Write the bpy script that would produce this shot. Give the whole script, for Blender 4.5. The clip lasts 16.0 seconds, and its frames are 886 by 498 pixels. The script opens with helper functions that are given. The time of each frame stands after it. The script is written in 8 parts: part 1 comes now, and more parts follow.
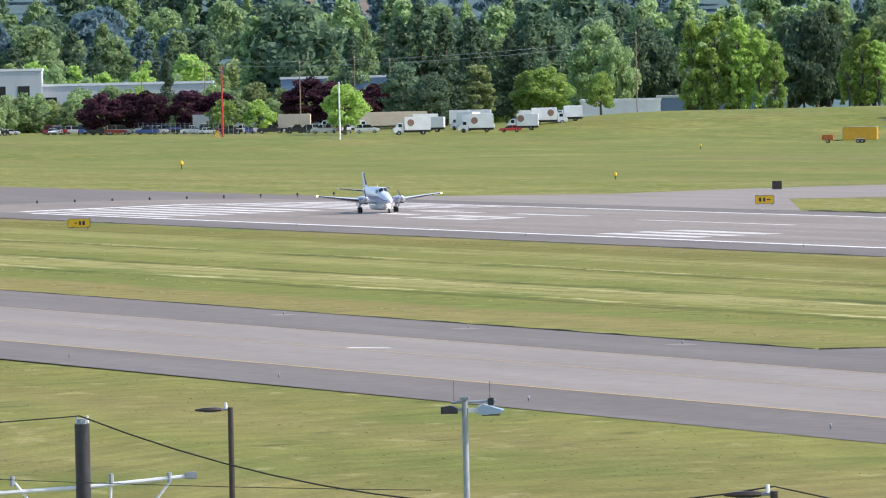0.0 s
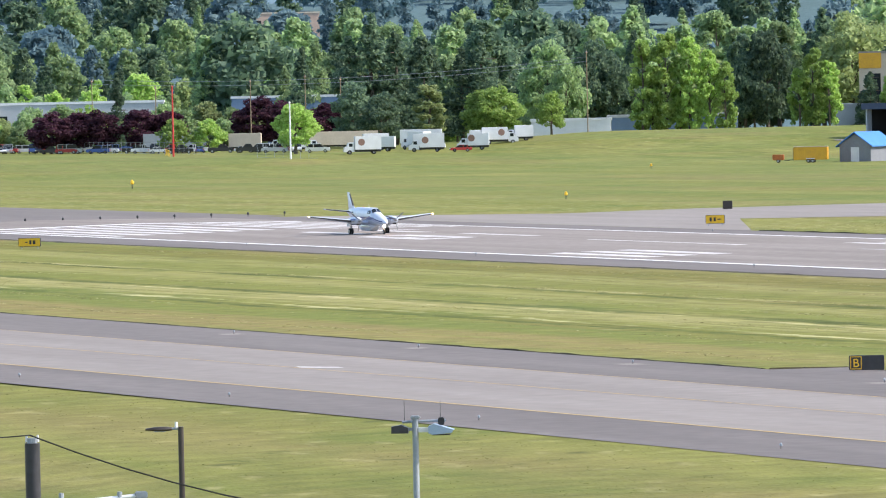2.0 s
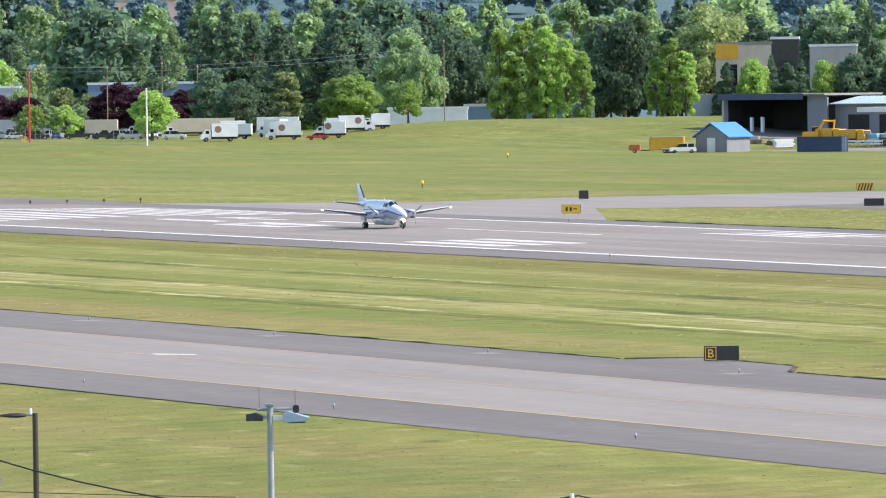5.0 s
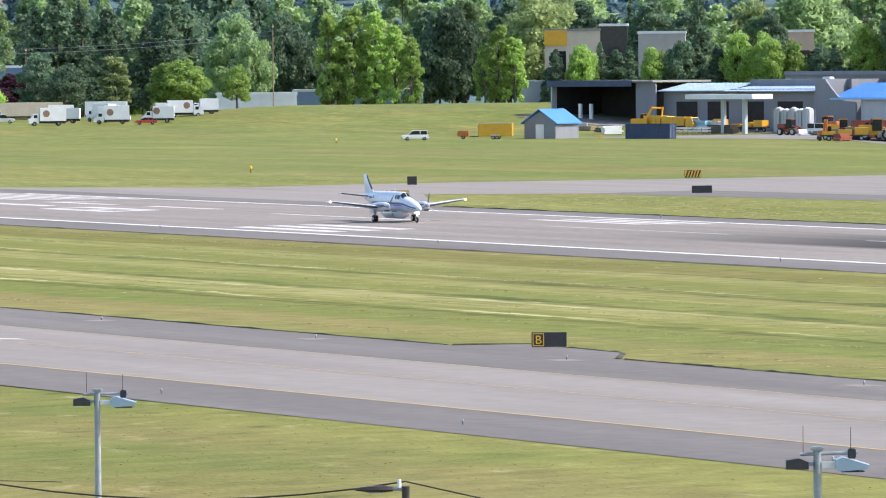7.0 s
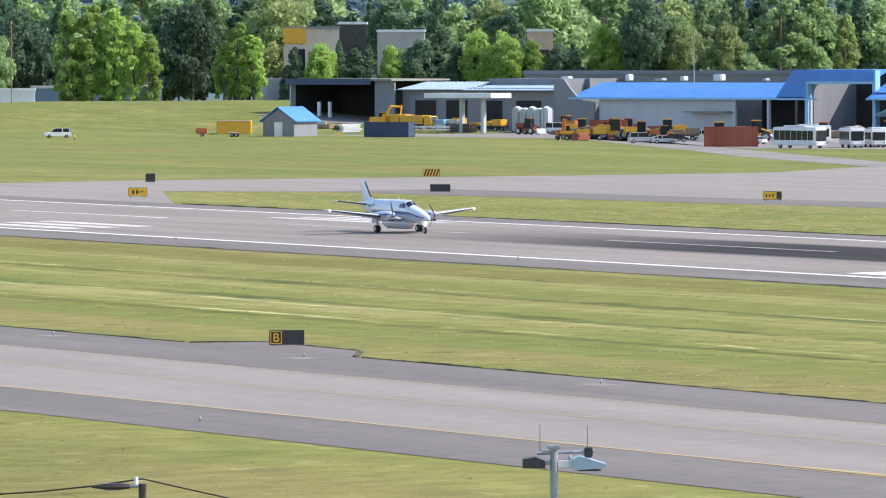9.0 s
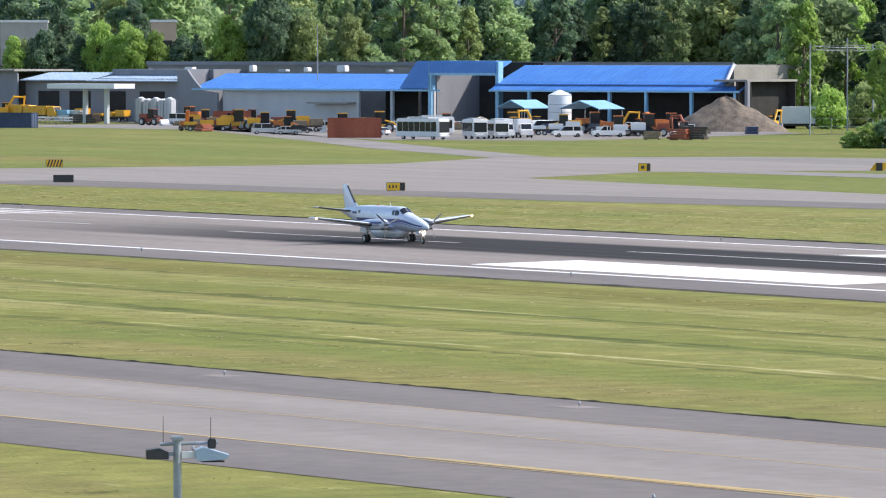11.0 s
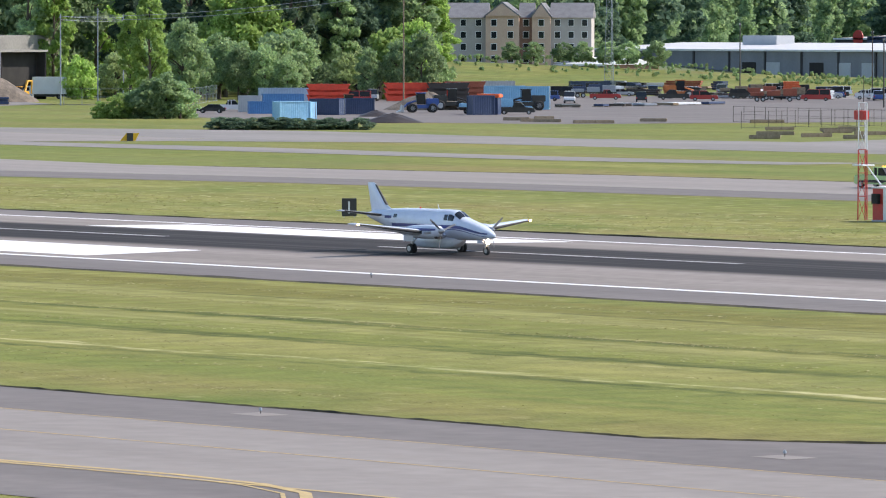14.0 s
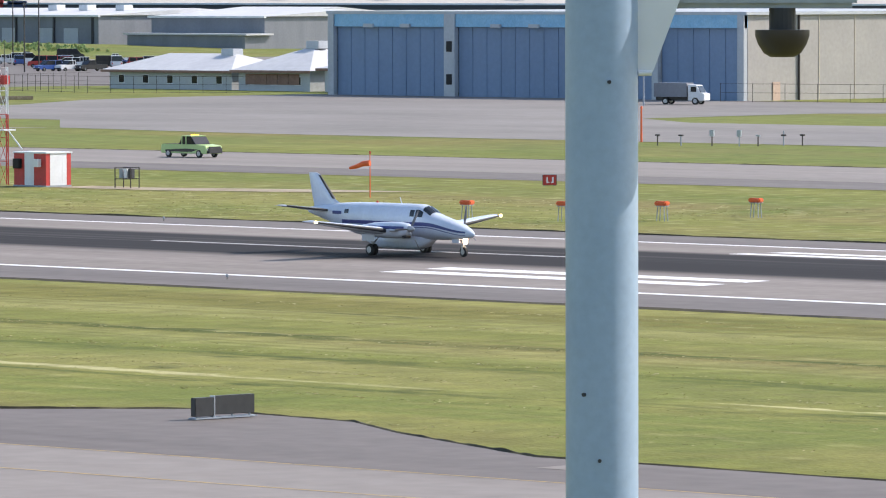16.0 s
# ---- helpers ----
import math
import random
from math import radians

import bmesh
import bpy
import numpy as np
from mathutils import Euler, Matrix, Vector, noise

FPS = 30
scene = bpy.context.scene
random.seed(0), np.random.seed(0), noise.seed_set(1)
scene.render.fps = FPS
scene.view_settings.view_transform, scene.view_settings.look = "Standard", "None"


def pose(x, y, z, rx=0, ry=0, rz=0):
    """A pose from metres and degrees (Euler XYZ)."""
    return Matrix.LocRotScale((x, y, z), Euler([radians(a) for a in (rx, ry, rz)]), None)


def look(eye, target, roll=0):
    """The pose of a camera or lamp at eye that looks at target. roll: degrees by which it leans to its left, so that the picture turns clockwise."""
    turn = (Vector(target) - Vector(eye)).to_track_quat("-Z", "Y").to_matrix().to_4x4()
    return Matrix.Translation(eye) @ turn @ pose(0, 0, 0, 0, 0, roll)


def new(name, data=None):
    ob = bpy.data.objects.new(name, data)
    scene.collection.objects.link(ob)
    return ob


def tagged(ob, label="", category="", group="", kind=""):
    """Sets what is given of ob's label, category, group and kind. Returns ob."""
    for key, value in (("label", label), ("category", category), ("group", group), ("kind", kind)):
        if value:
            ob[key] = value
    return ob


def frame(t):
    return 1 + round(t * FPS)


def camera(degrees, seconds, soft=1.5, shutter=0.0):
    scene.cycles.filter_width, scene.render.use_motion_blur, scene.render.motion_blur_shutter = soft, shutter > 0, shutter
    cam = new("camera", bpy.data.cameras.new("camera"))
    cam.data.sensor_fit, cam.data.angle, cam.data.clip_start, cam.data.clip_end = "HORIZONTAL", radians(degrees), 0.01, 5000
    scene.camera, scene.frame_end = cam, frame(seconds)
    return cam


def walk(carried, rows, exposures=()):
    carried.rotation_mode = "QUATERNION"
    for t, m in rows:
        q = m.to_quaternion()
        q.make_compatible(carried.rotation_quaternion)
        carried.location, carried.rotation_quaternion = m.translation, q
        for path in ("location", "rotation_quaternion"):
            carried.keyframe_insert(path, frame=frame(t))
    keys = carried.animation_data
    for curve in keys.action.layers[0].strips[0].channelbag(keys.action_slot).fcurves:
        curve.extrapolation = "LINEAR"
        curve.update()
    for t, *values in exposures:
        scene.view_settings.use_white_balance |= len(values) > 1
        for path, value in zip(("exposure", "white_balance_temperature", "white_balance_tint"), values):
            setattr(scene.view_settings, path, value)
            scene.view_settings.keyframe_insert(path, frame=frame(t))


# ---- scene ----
cam = camera(8.0073, 16.0, soft=1.1)
EYE = Vector((692.92, -249.53, 15.31))
# seconds, heading, tilt and lean of the hand-panned camera on its balcony
PAN = [(0.0, 158.334, -1.595, -1.253),
        (0.5, 158.245, -1.53, -1.242),
        (1.0, 158.155, -1.501, -1.154),
        (1.5, 158.007, -1.461, -1.251),
        (2.0, 157.883, -1.428, -1.198),
        (2.5, 157.746, -1.418, -1.173),
        (3.0, 157.568, -1.45, -1.053),
        (5.5, 156.247, -1.594, -0.841),
        (6.0, 155.887, -1.643, -0.901),
        (6.5, 155.522, -1.682, -0.734),
        (7.0, 155.026, -1.703, -0.507),
        (7.5, 154.509, -1.693, -0.402),
        (8.0, 154.029, -1.684, -0.353),
        (8.5, 153.359, -1.71, -0.257),
        (11.0, 149.246, -1.822, -0.021),
        (11.5, 148.125, -1.871, -0.086),
        (12.0, 147.181, -1.925, -0.183),
        (12.5, 146.002, -1.953, -0.18),
        (13.0, 144.742, -2.0, -0.084),
        (13.5, 143.47, -2.055, 0.02),
        (14.0, 142.47, -2.09, 0.012),
        (14.5, 140.883, -2.146, 0.013),
        (15.0, 139.092, -2.215, -0.105),
        (15.5, 137.152, -2.331, -0.055),
        (16.0, 134.709, -2.417, -0.126)]


def aim(az, tilt, lean):
    a, p = radians(az), radians(tilt)
    way = Vector((math.cos(p) * math.cos(a), math.cos(p) * math.sin(a), math.sin(p)))
    return look(EYE, EYE + way * 100, lean)


walk(cam, [(t, aim(az, p, r)) for t, az, p, r in PAN], [(0.0, 0.76), (2.0, 0.93), (3.0, 0.92), (5.5, 0.96), (8.5, 0.94), (11.0, 0.76), (16.0, 0.70)])

# ---- light ----
world = bpy.data.worlds.new("sky")
scene.world = world
world.use_nodes = True
wn = world.node_tree
SUN = Vector((0.36, 0.67, 0.65)).normalized()      # towards the sun, behind the far side of the field
sky = wn.nodes.new("ShaderNodeTexSky")
sky.sky_type, sky.sun_disc = "NISHITA", False
sky.sun_elevation = math.asin(SUN.z)
sky.sun_rotation = math.atan2(SUN.x, SUN.y)
wn.links.new(sky.outputs[0], wn.nodes["Background"].inputs[0])
wn.nodes["Background"].inputs[1].default_value = 0.15
sun = new("sun", bpy.data.lights.new("sun", "SUN"))
sun.data.energy, sun.data.angle, sun.data.color = 3.5, radians(0.5), (1.0, 0.91, 0.82)
sun.matrix_world = look(SUN * 50, (0, 0, 0))


# ---- materials ----
def mat(name, color, rough=0.7, metal=0.0, color2=None, scale=1.0, detail=6, stretch=(1, 1, 1), bump=0.0, bump_scale=None,
        emit=None, glow=0.0, fine=None, alpha=None, spec=None, coat=0.0):
    """Principled surface: two colours mixed by noise at one scale, a finer noise on top, and bump."""
    m = bpy.data.materials.new(name)
    m.use_nodes = True
    n, l = m.node_tree.nodes, m.node_tree.links
    b = n["Principled BSDF"]
    b.inputs["Base Color"].default_value = (*color, 1)
    b.inputs["Roughness"].default_value, b.inputs["Metallic"].default_value = rough, metal
    if spec is not None:
        b.inputs["Specular IOR Level"].default_value = spec
    if coat:
        b.inputs["Coat Weight"].default_value = coat
    if color2:
        co = n.new("ShaderNodeTexCoord")
        mp = n.new("ShaderNodeMapping")
        mp.inputs["Scale"].default_value = stretch
        l.new(co.outputs["Object"], mp.inputs[0])
        t1 = n.new("ShaderNodeTexNoise")
        t1.inputs["Scale"].default_value, t1.inputs["Detail"].default_value = scale, detail
        l.new(mp.outputs[0], t1.inputs["Vector"])
        r = n.new("ShaderNodeMapRange")
        r.inputs["From Min"].default_value, r.inputs["From Max"].default_value = 0.32, 0.68
        l.new(t1.outputs[0], r.inputs[0])
        mx = n.new("ShaderNodeMix")
        mx.data_type = "RGBA"
        mx.inputs[6].default_value, mx.inputs[7].default_value = (*color, 1), (*color2, 1)
        l.new(r.outputs[0], mx.inputs[0])
        out = mx.outputs[2]
        if fine:
            t2 = n.new("ShaderNodeTexNoise")
            t2.inputs["Scale"].default_value, t2.inputs["Detail"].default_value = fine[0], 4
            l.new(co.outputs["Object"], t2.inputs["Vector"])
            r2 = n.new("ShaderNodeMapRange")
            r2.inputs["From Min"].default_value, r2.inputs["From Max"].default_value = 0.3, 0.7
            r2.inputs["To Min"].default_value, r2.inputs["To Max"].default_value = 1 - fine[1], 1 + fine[1]
            l.new(t2.outputs[0], r2.inputs[0])
            sc = n.new("ShaderNodeVectorMath")
            sc.operation = "SCALE"
            l.new(out, sc.inputs[0]), l.new(r2.outputs[0], sc.inputs["Scale"])
            out = sc.outputs[0]
        l.new(out, b.inputs["Base Color"])
        if bump:
            bp = n.new("ShaderNodeBump")
            bp.inputs["Strength"].default_value, bp.inputs["Distance"].default_value = bump, 0.05
            t3 = n.new("ShaderNodeTexNoise")
            t3.inputs["Scale"].default_value = bump_scale or scale * 8
            l.new(co.outputs["Object"], t3.inputs["Vector"])
            l.new(t3.outputs[0], bp.inputs["Height"]), l.new(bp.outputs[0], b.inputs["Normal"])
    if emit:
        b.inputs["Emission Color"].default_value, b.inputs["Emission Strength"].default_value = (*emit, 1), glow
    return m


def grass_material():
    """Mown airfield grass: long mowing bands along the runway, straw streaks, clover-green patches, fine tufts."""
    m = bpy.data.materials.new("airfield_grass")
    m.use_nodes = True
    n, l = m.node_tree.nodes, m.node_tree.links
    b = n["Principled BSDF"]
    b.inputs["Roughness"].default_value, b.inputs["Specular IOR Level"].default_value = 0.9, 0.15
    co = n.new("ShaderNodeTexCoord")

    def layer(scale, stretch, lo, hi, seed=0.0, detail=5, rz=0.0):
        mp = n.new("ShaderNodeMapping")
        mp.inputs["Scale"].default_value, mp.inputs["Location"].default_value = stretch, (seed, seed * 1.7, 0)
        mp.inputs["Rotation"].default_value = (0, 0, rz)
        l.new(co.outputs["Object"], mp.inputs[0])
        t = n.new("ShaderNodeTexNoise")
        t.inputs["Scale"].default_value, t.inputs["Detail"].default_value = scale, detail
        l.new(mp.outputs[0], t.inputs["Vector"])
        r = n.new("ShaderNodeMapRange")
        r.inputs["From Min"].default_value, r.inputs["From Max"].default_value = lo, hi
        l.new(t.outputs[0], r.inputs[0])
        return r.outputs[0]

    def blend(fac, a, c):
        x = n.new("ShaderNodeMix")
        x.data_type = "RGBA"
        l.new(fac, x.inputs[0])
        for i, v in ((6, a), (7, c)):
            if isinstance(v, tuple):
                x.inputs[i].default_value = (*v, 1)
            else:
                l.new(v, x.inputs[i])
        return x.outputs[2]

    base = blend(layer(1.0, (0.0045, 0.07, 1), 0.36, 0.64, 0.0, 3), (0.150, 0.158, 0.033), (0.212, 0.204, 0.060))
    base = blend(layer(1.0, (0.006, 0.04, 1), 0.50, 0.70, 4.0, 3), base, (0.192, 0.158, 0.058))
    base = blend(layer(1.0, (0.05, 0.06, 1), 0.48, 0.74, 14.0, 5), base, (0.112, 0.142, 0.028))
    base = blend(layer(1.0, (0.30, 0.55, 1), 0.60, 0.80, 2.0, 6), base, (0.32, 0.29, 0.13))
    base = blend(layer(1.0, (0.30, 0.24, 1), 0.64, 0.78, 6.0, 6), base, (0.066, 0.070, 0.02))
    xyz = n.new("ShaderNodeSeparateXYZ")
    l.new(co.outputs["Object"], xyz.inputs[0])

    def sums(op, a, c):
        k = n.new("ShaderNodeMath")
        k.operation = op
        for i, v in enumerate((a, c)):
            if isinstance(v, (int, float)):
                k.inputs[i].default_value = v
            else:
                l.new(v, k.inputs[i])
        return k.outputs[0]

    def ramp(sock, a, c, lo=0.0, hi=1.0):
        r = n.new("ShaderNodeMapRange")
        r.interpolation_type = "SMOOTHSTEP"
        for key, v in (("From Min", a), ("From Max", c), ("To Min", lo), ("To Max", hi)):
            r.inputs[key].default_value = v
        l.new(sock, r.inputs[0])
        return r.outputs[0]

    wander = sums("ADD", layer(1.0, (0.02, 0.02, 1), 0.3, 0.7, 21.0, 2), sums("MULTIPLY", layer(1.0, (0.35, 0.35, 1), 0.3, 0.7, 23.0, 5), 0.9))
    west = ramp(xyz.outputs["X"], 430.0, 320.0, 0.15, 1.0)

    def swath(y0, slope, w, soft, seed, keep):
        """A band along the mower's way: centre line, half width, soft edge, and how much of it is broken up."""
        off = sums("ADD", sums("SUBTRACT", sums("SUBTRACT", xyz.outputs["Y"], y0), sums("MULTIPLY", sums("SUBTRACT", xyz.outputs["X"], 350.0), slope)), sums("MULTIPLY", wander, 1.7))
        near = ramp(sums("ABSOLUTE", off, 0.0), w, w + soft, 1.0, 0.0)
        torn = layer(1.0, (0.5, 1.6, 1), 0.28, 0.44, seed + 0.5, 6) if w < 0.9 else ramp(wander, -1.0, -0.5)
        return sums("MULTIPLY", sums("MULTIPLY", near, torn), layer(1.0, (0.05, 0.7, 1), 0.60 - keep * 0.4, 0.72 - keep * 0.2, seed, 6))

    for y0, slope, w, soft, seed, keep, tone, part_west in (
            (-39.0, 0.0, 3.0, 2.5, 31.0, 0.8, (0.145, 0.135, 0.033), 0), (-47.0, 0.004, 2.5, 3.0, 32.0, 0.6, (0.225, 0.218, 0.074), 0),
            (-53.5, 0.004, 2.6, 2.0, 33.0, 0.7, (0.155, 0.164, 0.038), 0), (-64.5, 0.010, 2.4, 1.6, 34.0, 0.6, (0.235, 0.225, 0.078), 0),
            (-68.5, 0.014, 2.0, 1.6, 35.0, 0.7, (0.155, 0.168, 0.038), 0), (-77.0, 0.022, 2.6, 1.8, 36.0, 0.65, (0.265, 0.248, 0.095), 1),
            (-90.5, 0.022, 2.6, 2.0, 37.0, 0.7, (0.140, 0.162, 0.036), 0), (-98.0, 0.020, 3.4, 2.4, 38.0, 0.8, (0.205, 0.170, 0.062), 1),
            (-59.0, 0.006, 0.60, 0.9, 41.0, 0.60, (0.066, 0.082, 0.017), 0), (-72.6, 0.022, 0.65, 1.0, 42.0, 0.62, (0.066, 0.082, 0.017), 0),
            (-84.6, 0.022, 0.42, 0.8, 43.0, 0.58, (0.066, 0.082, 0.017), 0), (-82.6, 0.022, 0.35, 0.5, 44.0, 0.36, (0.42, 0.39, 0.20), 0),
            (-74.6, 0.022, 0.5, 0.6, 45.0, 0.3, (0.42, 0.38, 0.19), 1), (-57.6, 0.006, 0.4, 0.5, 46.0, 0.25, (0.40, 0.36, 0.18), 0), (-43.5, 0.0, 0.3, 0.5, 47.0, 0.35, (0.085, 0.082, 0.022), 0)):
        fac = swath(y0, slope, w, soft, seed, keep)
        base = blend(sums("MULTIPLY", fac, west) if part_west else fac, base, tone)
    # rough clover and straw in the strip past the runway, greener turf farther out, undergrowth on the wooded hills
    # with haze put into its colour
    past = sums("MULTIPLY", ramp(xyz.outputs["Y"], 30.0, 33.0), ramp(xyz.outputs["Y"], 105.0, 95.0, 0.0, 1.0))
    base = blend(sums("MULTIPLY", past, layer(1.0, (0.45, 0.7, 1), 0.56, 0.74, 51.0, 6)), base, (0.34, 0.33, 0.16))
    base = blend(sums("MULTIPLY", ramp(xyz.outputs["Y"], 60.0, 130.0, 0.0, 0.55), layer(1.0, (0.02, 0.03, 1), 0.35, 0.6, 53.0, 4)), base, (0.115, 0.155, 0.040))
    # beyond a set distance the undergrowth colour turns blue-grey to paint in haze
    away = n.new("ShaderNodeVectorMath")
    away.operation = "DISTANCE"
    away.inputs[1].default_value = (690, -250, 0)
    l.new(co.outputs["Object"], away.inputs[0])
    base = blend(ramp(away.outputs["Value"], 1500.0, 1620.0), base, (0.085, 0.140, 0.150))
    fine = layer(0.55, (1, 0.6, 1), 0.28, 0.72, 1.0, 6)
    mr = n.new("ShaderNodeMapRange")
    mr.inputs["To Min"].default_value, mr.inputs["To Max"].default_value = 0.78, 1.22
    l.new(fine, mr.inputs[0])
    sc = n.new("ShaderNodeVectorMath")
    sc.operation = "SCALE"
    l.new(base, sc.inputs[0]), l.new(mr.outputs[0], sc.inputs["Scale"])
    l.new(sc.outputs[0], b.inputs["Base Color"])
    bp = n.new("ShaderNodeBump")
    bp.inputs["Strength"].default_value, bp.inputs["Distance"].default_value = 0.6, 0.12
    t = n.new("ShaderNodeTexNoise")
    t.inputs["Scale"].default_value = 3.0
    l.new(co.outputs["Object"], t.inputs["Vector"])
    l.new(t.outputs[0], bp.inputs["Height"]), l.new(bp.outputs[0], b.inputs["Normal"])
    return m


def runway_material():
    """Weathered grooved pavement with the touchdown rubber as dark streaks along the middle."""
    m = mat("runway_concrete", (0.192, 0.168, 0.154), 0.85, color2=(0.245, 0.217, 0.20), scale=1.0, stretch=(0.02, 0.25, 1), fine=(0.9, 0.10))
    n, l = m.node_tree.nodes, m.node_tree.links
    b = n["Principled BSDF"]
    base = b.inputs["Base Color"].links[0].from_socket
    b.inputs["Specular IOR Level"].default_value, b.inputs["Roughness"].default_value = 0.22, 0.95
    co = n.new("ShaderNodeTexCoord")
    xyz = n.new("ShaderNodeSeparateXYZ")
    l.new(co.outputs["Object"], xyz.inputs[0])

    def ramp(sock, a, c, lo=0.0, hi=1.0):
        r = n.new("ShaderNodeMapRange")
        r.interpolation_type = "SMOOTHSTEP"
        r.inputs["From Min"].default_value, r.inputs["From Max"].default_value = a, c
        r.inputs["To Min"].default_value, r.inputs["To Max"].default_value = lo, hi
        l.new(sock, r.inputs[0])
        return r.outputs[0]

    def times(*socks):
        out = socks[0]
        for s in socks[1:]:
            k = n.new("ShaderNodeMath")
            k.operation = "MULTIPLY"
            l.new(out, k.inputs[0])
            if isinstance(s, float):
                k.inputs[1].default_value = s
            else:
                l.new(s, k.inputs[1])
            out = k.outputs[0]
        return out

    mp = n.new("ShaderNodeMapping")
    mp.inputs["Scale"].default_value = (0.012, 0.9, 1)
    l.new(co.outputs["Object"], mp.inputs[0])
    t = n.new("ShaderNodeTexNoise")
    t.inputs["Scale"].default_value, t.inputs["Detail"].default_value = 1.0, 6
    l.new(mp.outputs[0], t.inputs["Vector"])
    streak = ramp(t.outputs[0], 0.25, 0.50, 0.82, 1.0)
    along = ramp(xyz.outputs["X"], 190.0, 270.0)
    fac = times(along, ramp(xyz.outputs["Y"], -10.0, -6.5), ramp(xyz.outputs["Y"], 12.5, 8.5), streak, 0.98)
    mx = n.new("ShaderNodeMix")
    mx.data_type = "RGBA"
    mx.inputs[7].default_value = (0.016, 0.014, 0.016, 1)
    l.new(fac, mx.inputs[0]), l.new(base, mx.inputs[6]), l.new(mx.outputs[2], b.inputs["Base Color"])
    return m


GRASS = grass_material()
RUNWAY = runway_material()
ASPHALT = mat("old_asphalt", (0.114, 0.098, 0.093), 0.9, color2=(0.153, 0.134, 0.126), scale=1.0, stretch=(0.02, 0.2, 1), fine=(0.8, 0.12))
CONCRETE = mat("taxiway_concrete", (0.192, 0.168, 0.154), 0.88, color2=(0.24, 0.212, 0.194), scale=1.0, stretch=(0.02, 0.16, 1), fine=(0.7, 0.09))
APRON = mat("apron_asphalt", (0.165, 0.15, 0.14), 0.9, color2=(0.22, 0.20, 0.187), scale=0.05, stretch=(0.6, 1, 1), fine=(0.5, 0.1))
DIRT = mat("bare_earth", (0.24, 0.185, 0.125), 0.95, color2=(0.36, 0.30, 0.21), scale=0.4, fine=(3.0, 0.2))
PAINT_W = mat("white_runway_paint", (0.66, 0.65, 0.66), 0.75, color2=(0.78, 0.77, 0.78), scale=1.0, stretch=(0.15, 1.2, 1), fine=(2.0, 0.08))
PAINT_WORN = mat("worn_runway_paint", (0.40, 0.38, 0.37), 0.8, color2=(0.62, 0.60, 0.60), scale=1.0, stretch=(0.12, 0.9, 1), fine=(1.5, 0.15))
PAINT_FAINT = mat("rubbed_runway_paint", (0.20, 0.19, 0.19), 0.8, color2=(0.46, 0.44, 0.44), scale=1.0, stretch=(0.08, 0.9, 1), fine=(1.5, 0.2))
PAINT_Y = mat("yellow_taxiway_paint", (0.44, 0.31, 0.12), 0.8, color2=(0.38, 0.29, 0.15), scale=1.5, fine=(4.0, 0.2))


# ---- mesh helpers ----
from mathutils.geometry import tessellate_polygon

def part(name, bm, material, parent=None, label="", smooth=False):
    me = bpy.data.meshes.new(name)
    bmesh.ops.recalc_face_normals(bm, faces=bm.faces)
    bm.to_mesh(me)
    bm.free()
    me.materials.append(material)
    if smooth:
        me.polygons.foreach_set("use_smooth", [True] * len(me.polygons))
        me.set_sharp_from_angle(angle=radians(40))
    ob = new(name, me)
    ob.parent = parent
    if label:
        ob["label"] = label
    return ob


def thing(name, m, label, category, group="", kind=""):
    ob = new(name)
    ob.matrix_basis = m
    return tagged(ob, label, category, group, kind)


def box(x0, x1, y0, y1, z0, z1, bm=None, m=None):
    bm = bm or bmesh.new()
    v = [bm.verts.new((x, y, z)) for z in (z0, z1) for x, y in ((x0, y0), (x1, y0), (x1, y1), (x0, y1))]
    for f in ((3, 2, 1, 0), (4, 5, 6, 7), (0, 1, 5, 4), (1, 2, 6, 5), (2, 3, 7, 6), (3, 0, 4, 7)):
        bm.faces.new([v[i] for i in f])
    if m is not None:
        bmesh.ops.transform(bm, matrix=m, verts=v)
    return bm


def bevelled(bm, w=0.03, seg=2):
    bmesh.ops.bevel(bm, geom=bm.edges[:], offset=w, segments=seg, affect="EDGES", clamp_overlap=True)
    return bm


def prism(outline, lo, hi, axis="y", bm=None):
    """An outline of (a, b) pairs pulled from lo to hi along an axis: y uses (x, z), x uses (y, z), z uses (x, y)."""
    bm = bm or bmesh.new()
    put = {"y": lambda a, b, c: (a, c, b), "x": lambda a, b, c: (c, a, b), "z": lambda a, b, c: (a, b, c)}[axis]
    r0 = [bm.verts.new(put(a, b, lo)) for a, b in outline]
    r1 = [bm.verts.new(put(a, b, hi)) for a, b in outline]
    n = len(outline)
    bm.faces.new(r0), bm.faces.new(r1)
    for i in range(n):
        bm.faces.new((r0[i], r0[(i + 1) % n], r1[(i + 1) % n], r1[i]))
    return bm


def tube(points, radii, n=8, bm=None, caps=True):
    """A round bar through points with a radius at each."""
    bm = bm or bmesh.new()
    points = [Vector(p) for p in points]
    if isinstance(radii, (int, float)):
        radii = [radii] * len(points)
    rings = []
    for i, p in enumerate(points):
        d = (points[min(i + 1, len(points) - 1)] - points[max(i - 1, 0)]).normalized()
        a = d.cross(Vector((0, 0, 1)) if abs(d.z) < 0.9 else Vector((1, 0, 0))).normalized()
        b = d.cross(a)
        rings.append([bm.verts.new(p + (a * math.cos(k * math.tau / n) + b * math.sin(k * math.tau / n)) * radii[i]) for k in range(n)])
    for r, s in zip(rings, rings[1:]):
        for k in range(n):
            bm.faces.new((r[k], r[(k + 1) % n], s[(k + 1) % n], s[k]))
    if caps:
        bm.faces.new(rings[0]), bm.faces.new(rings[-1])
    return bm


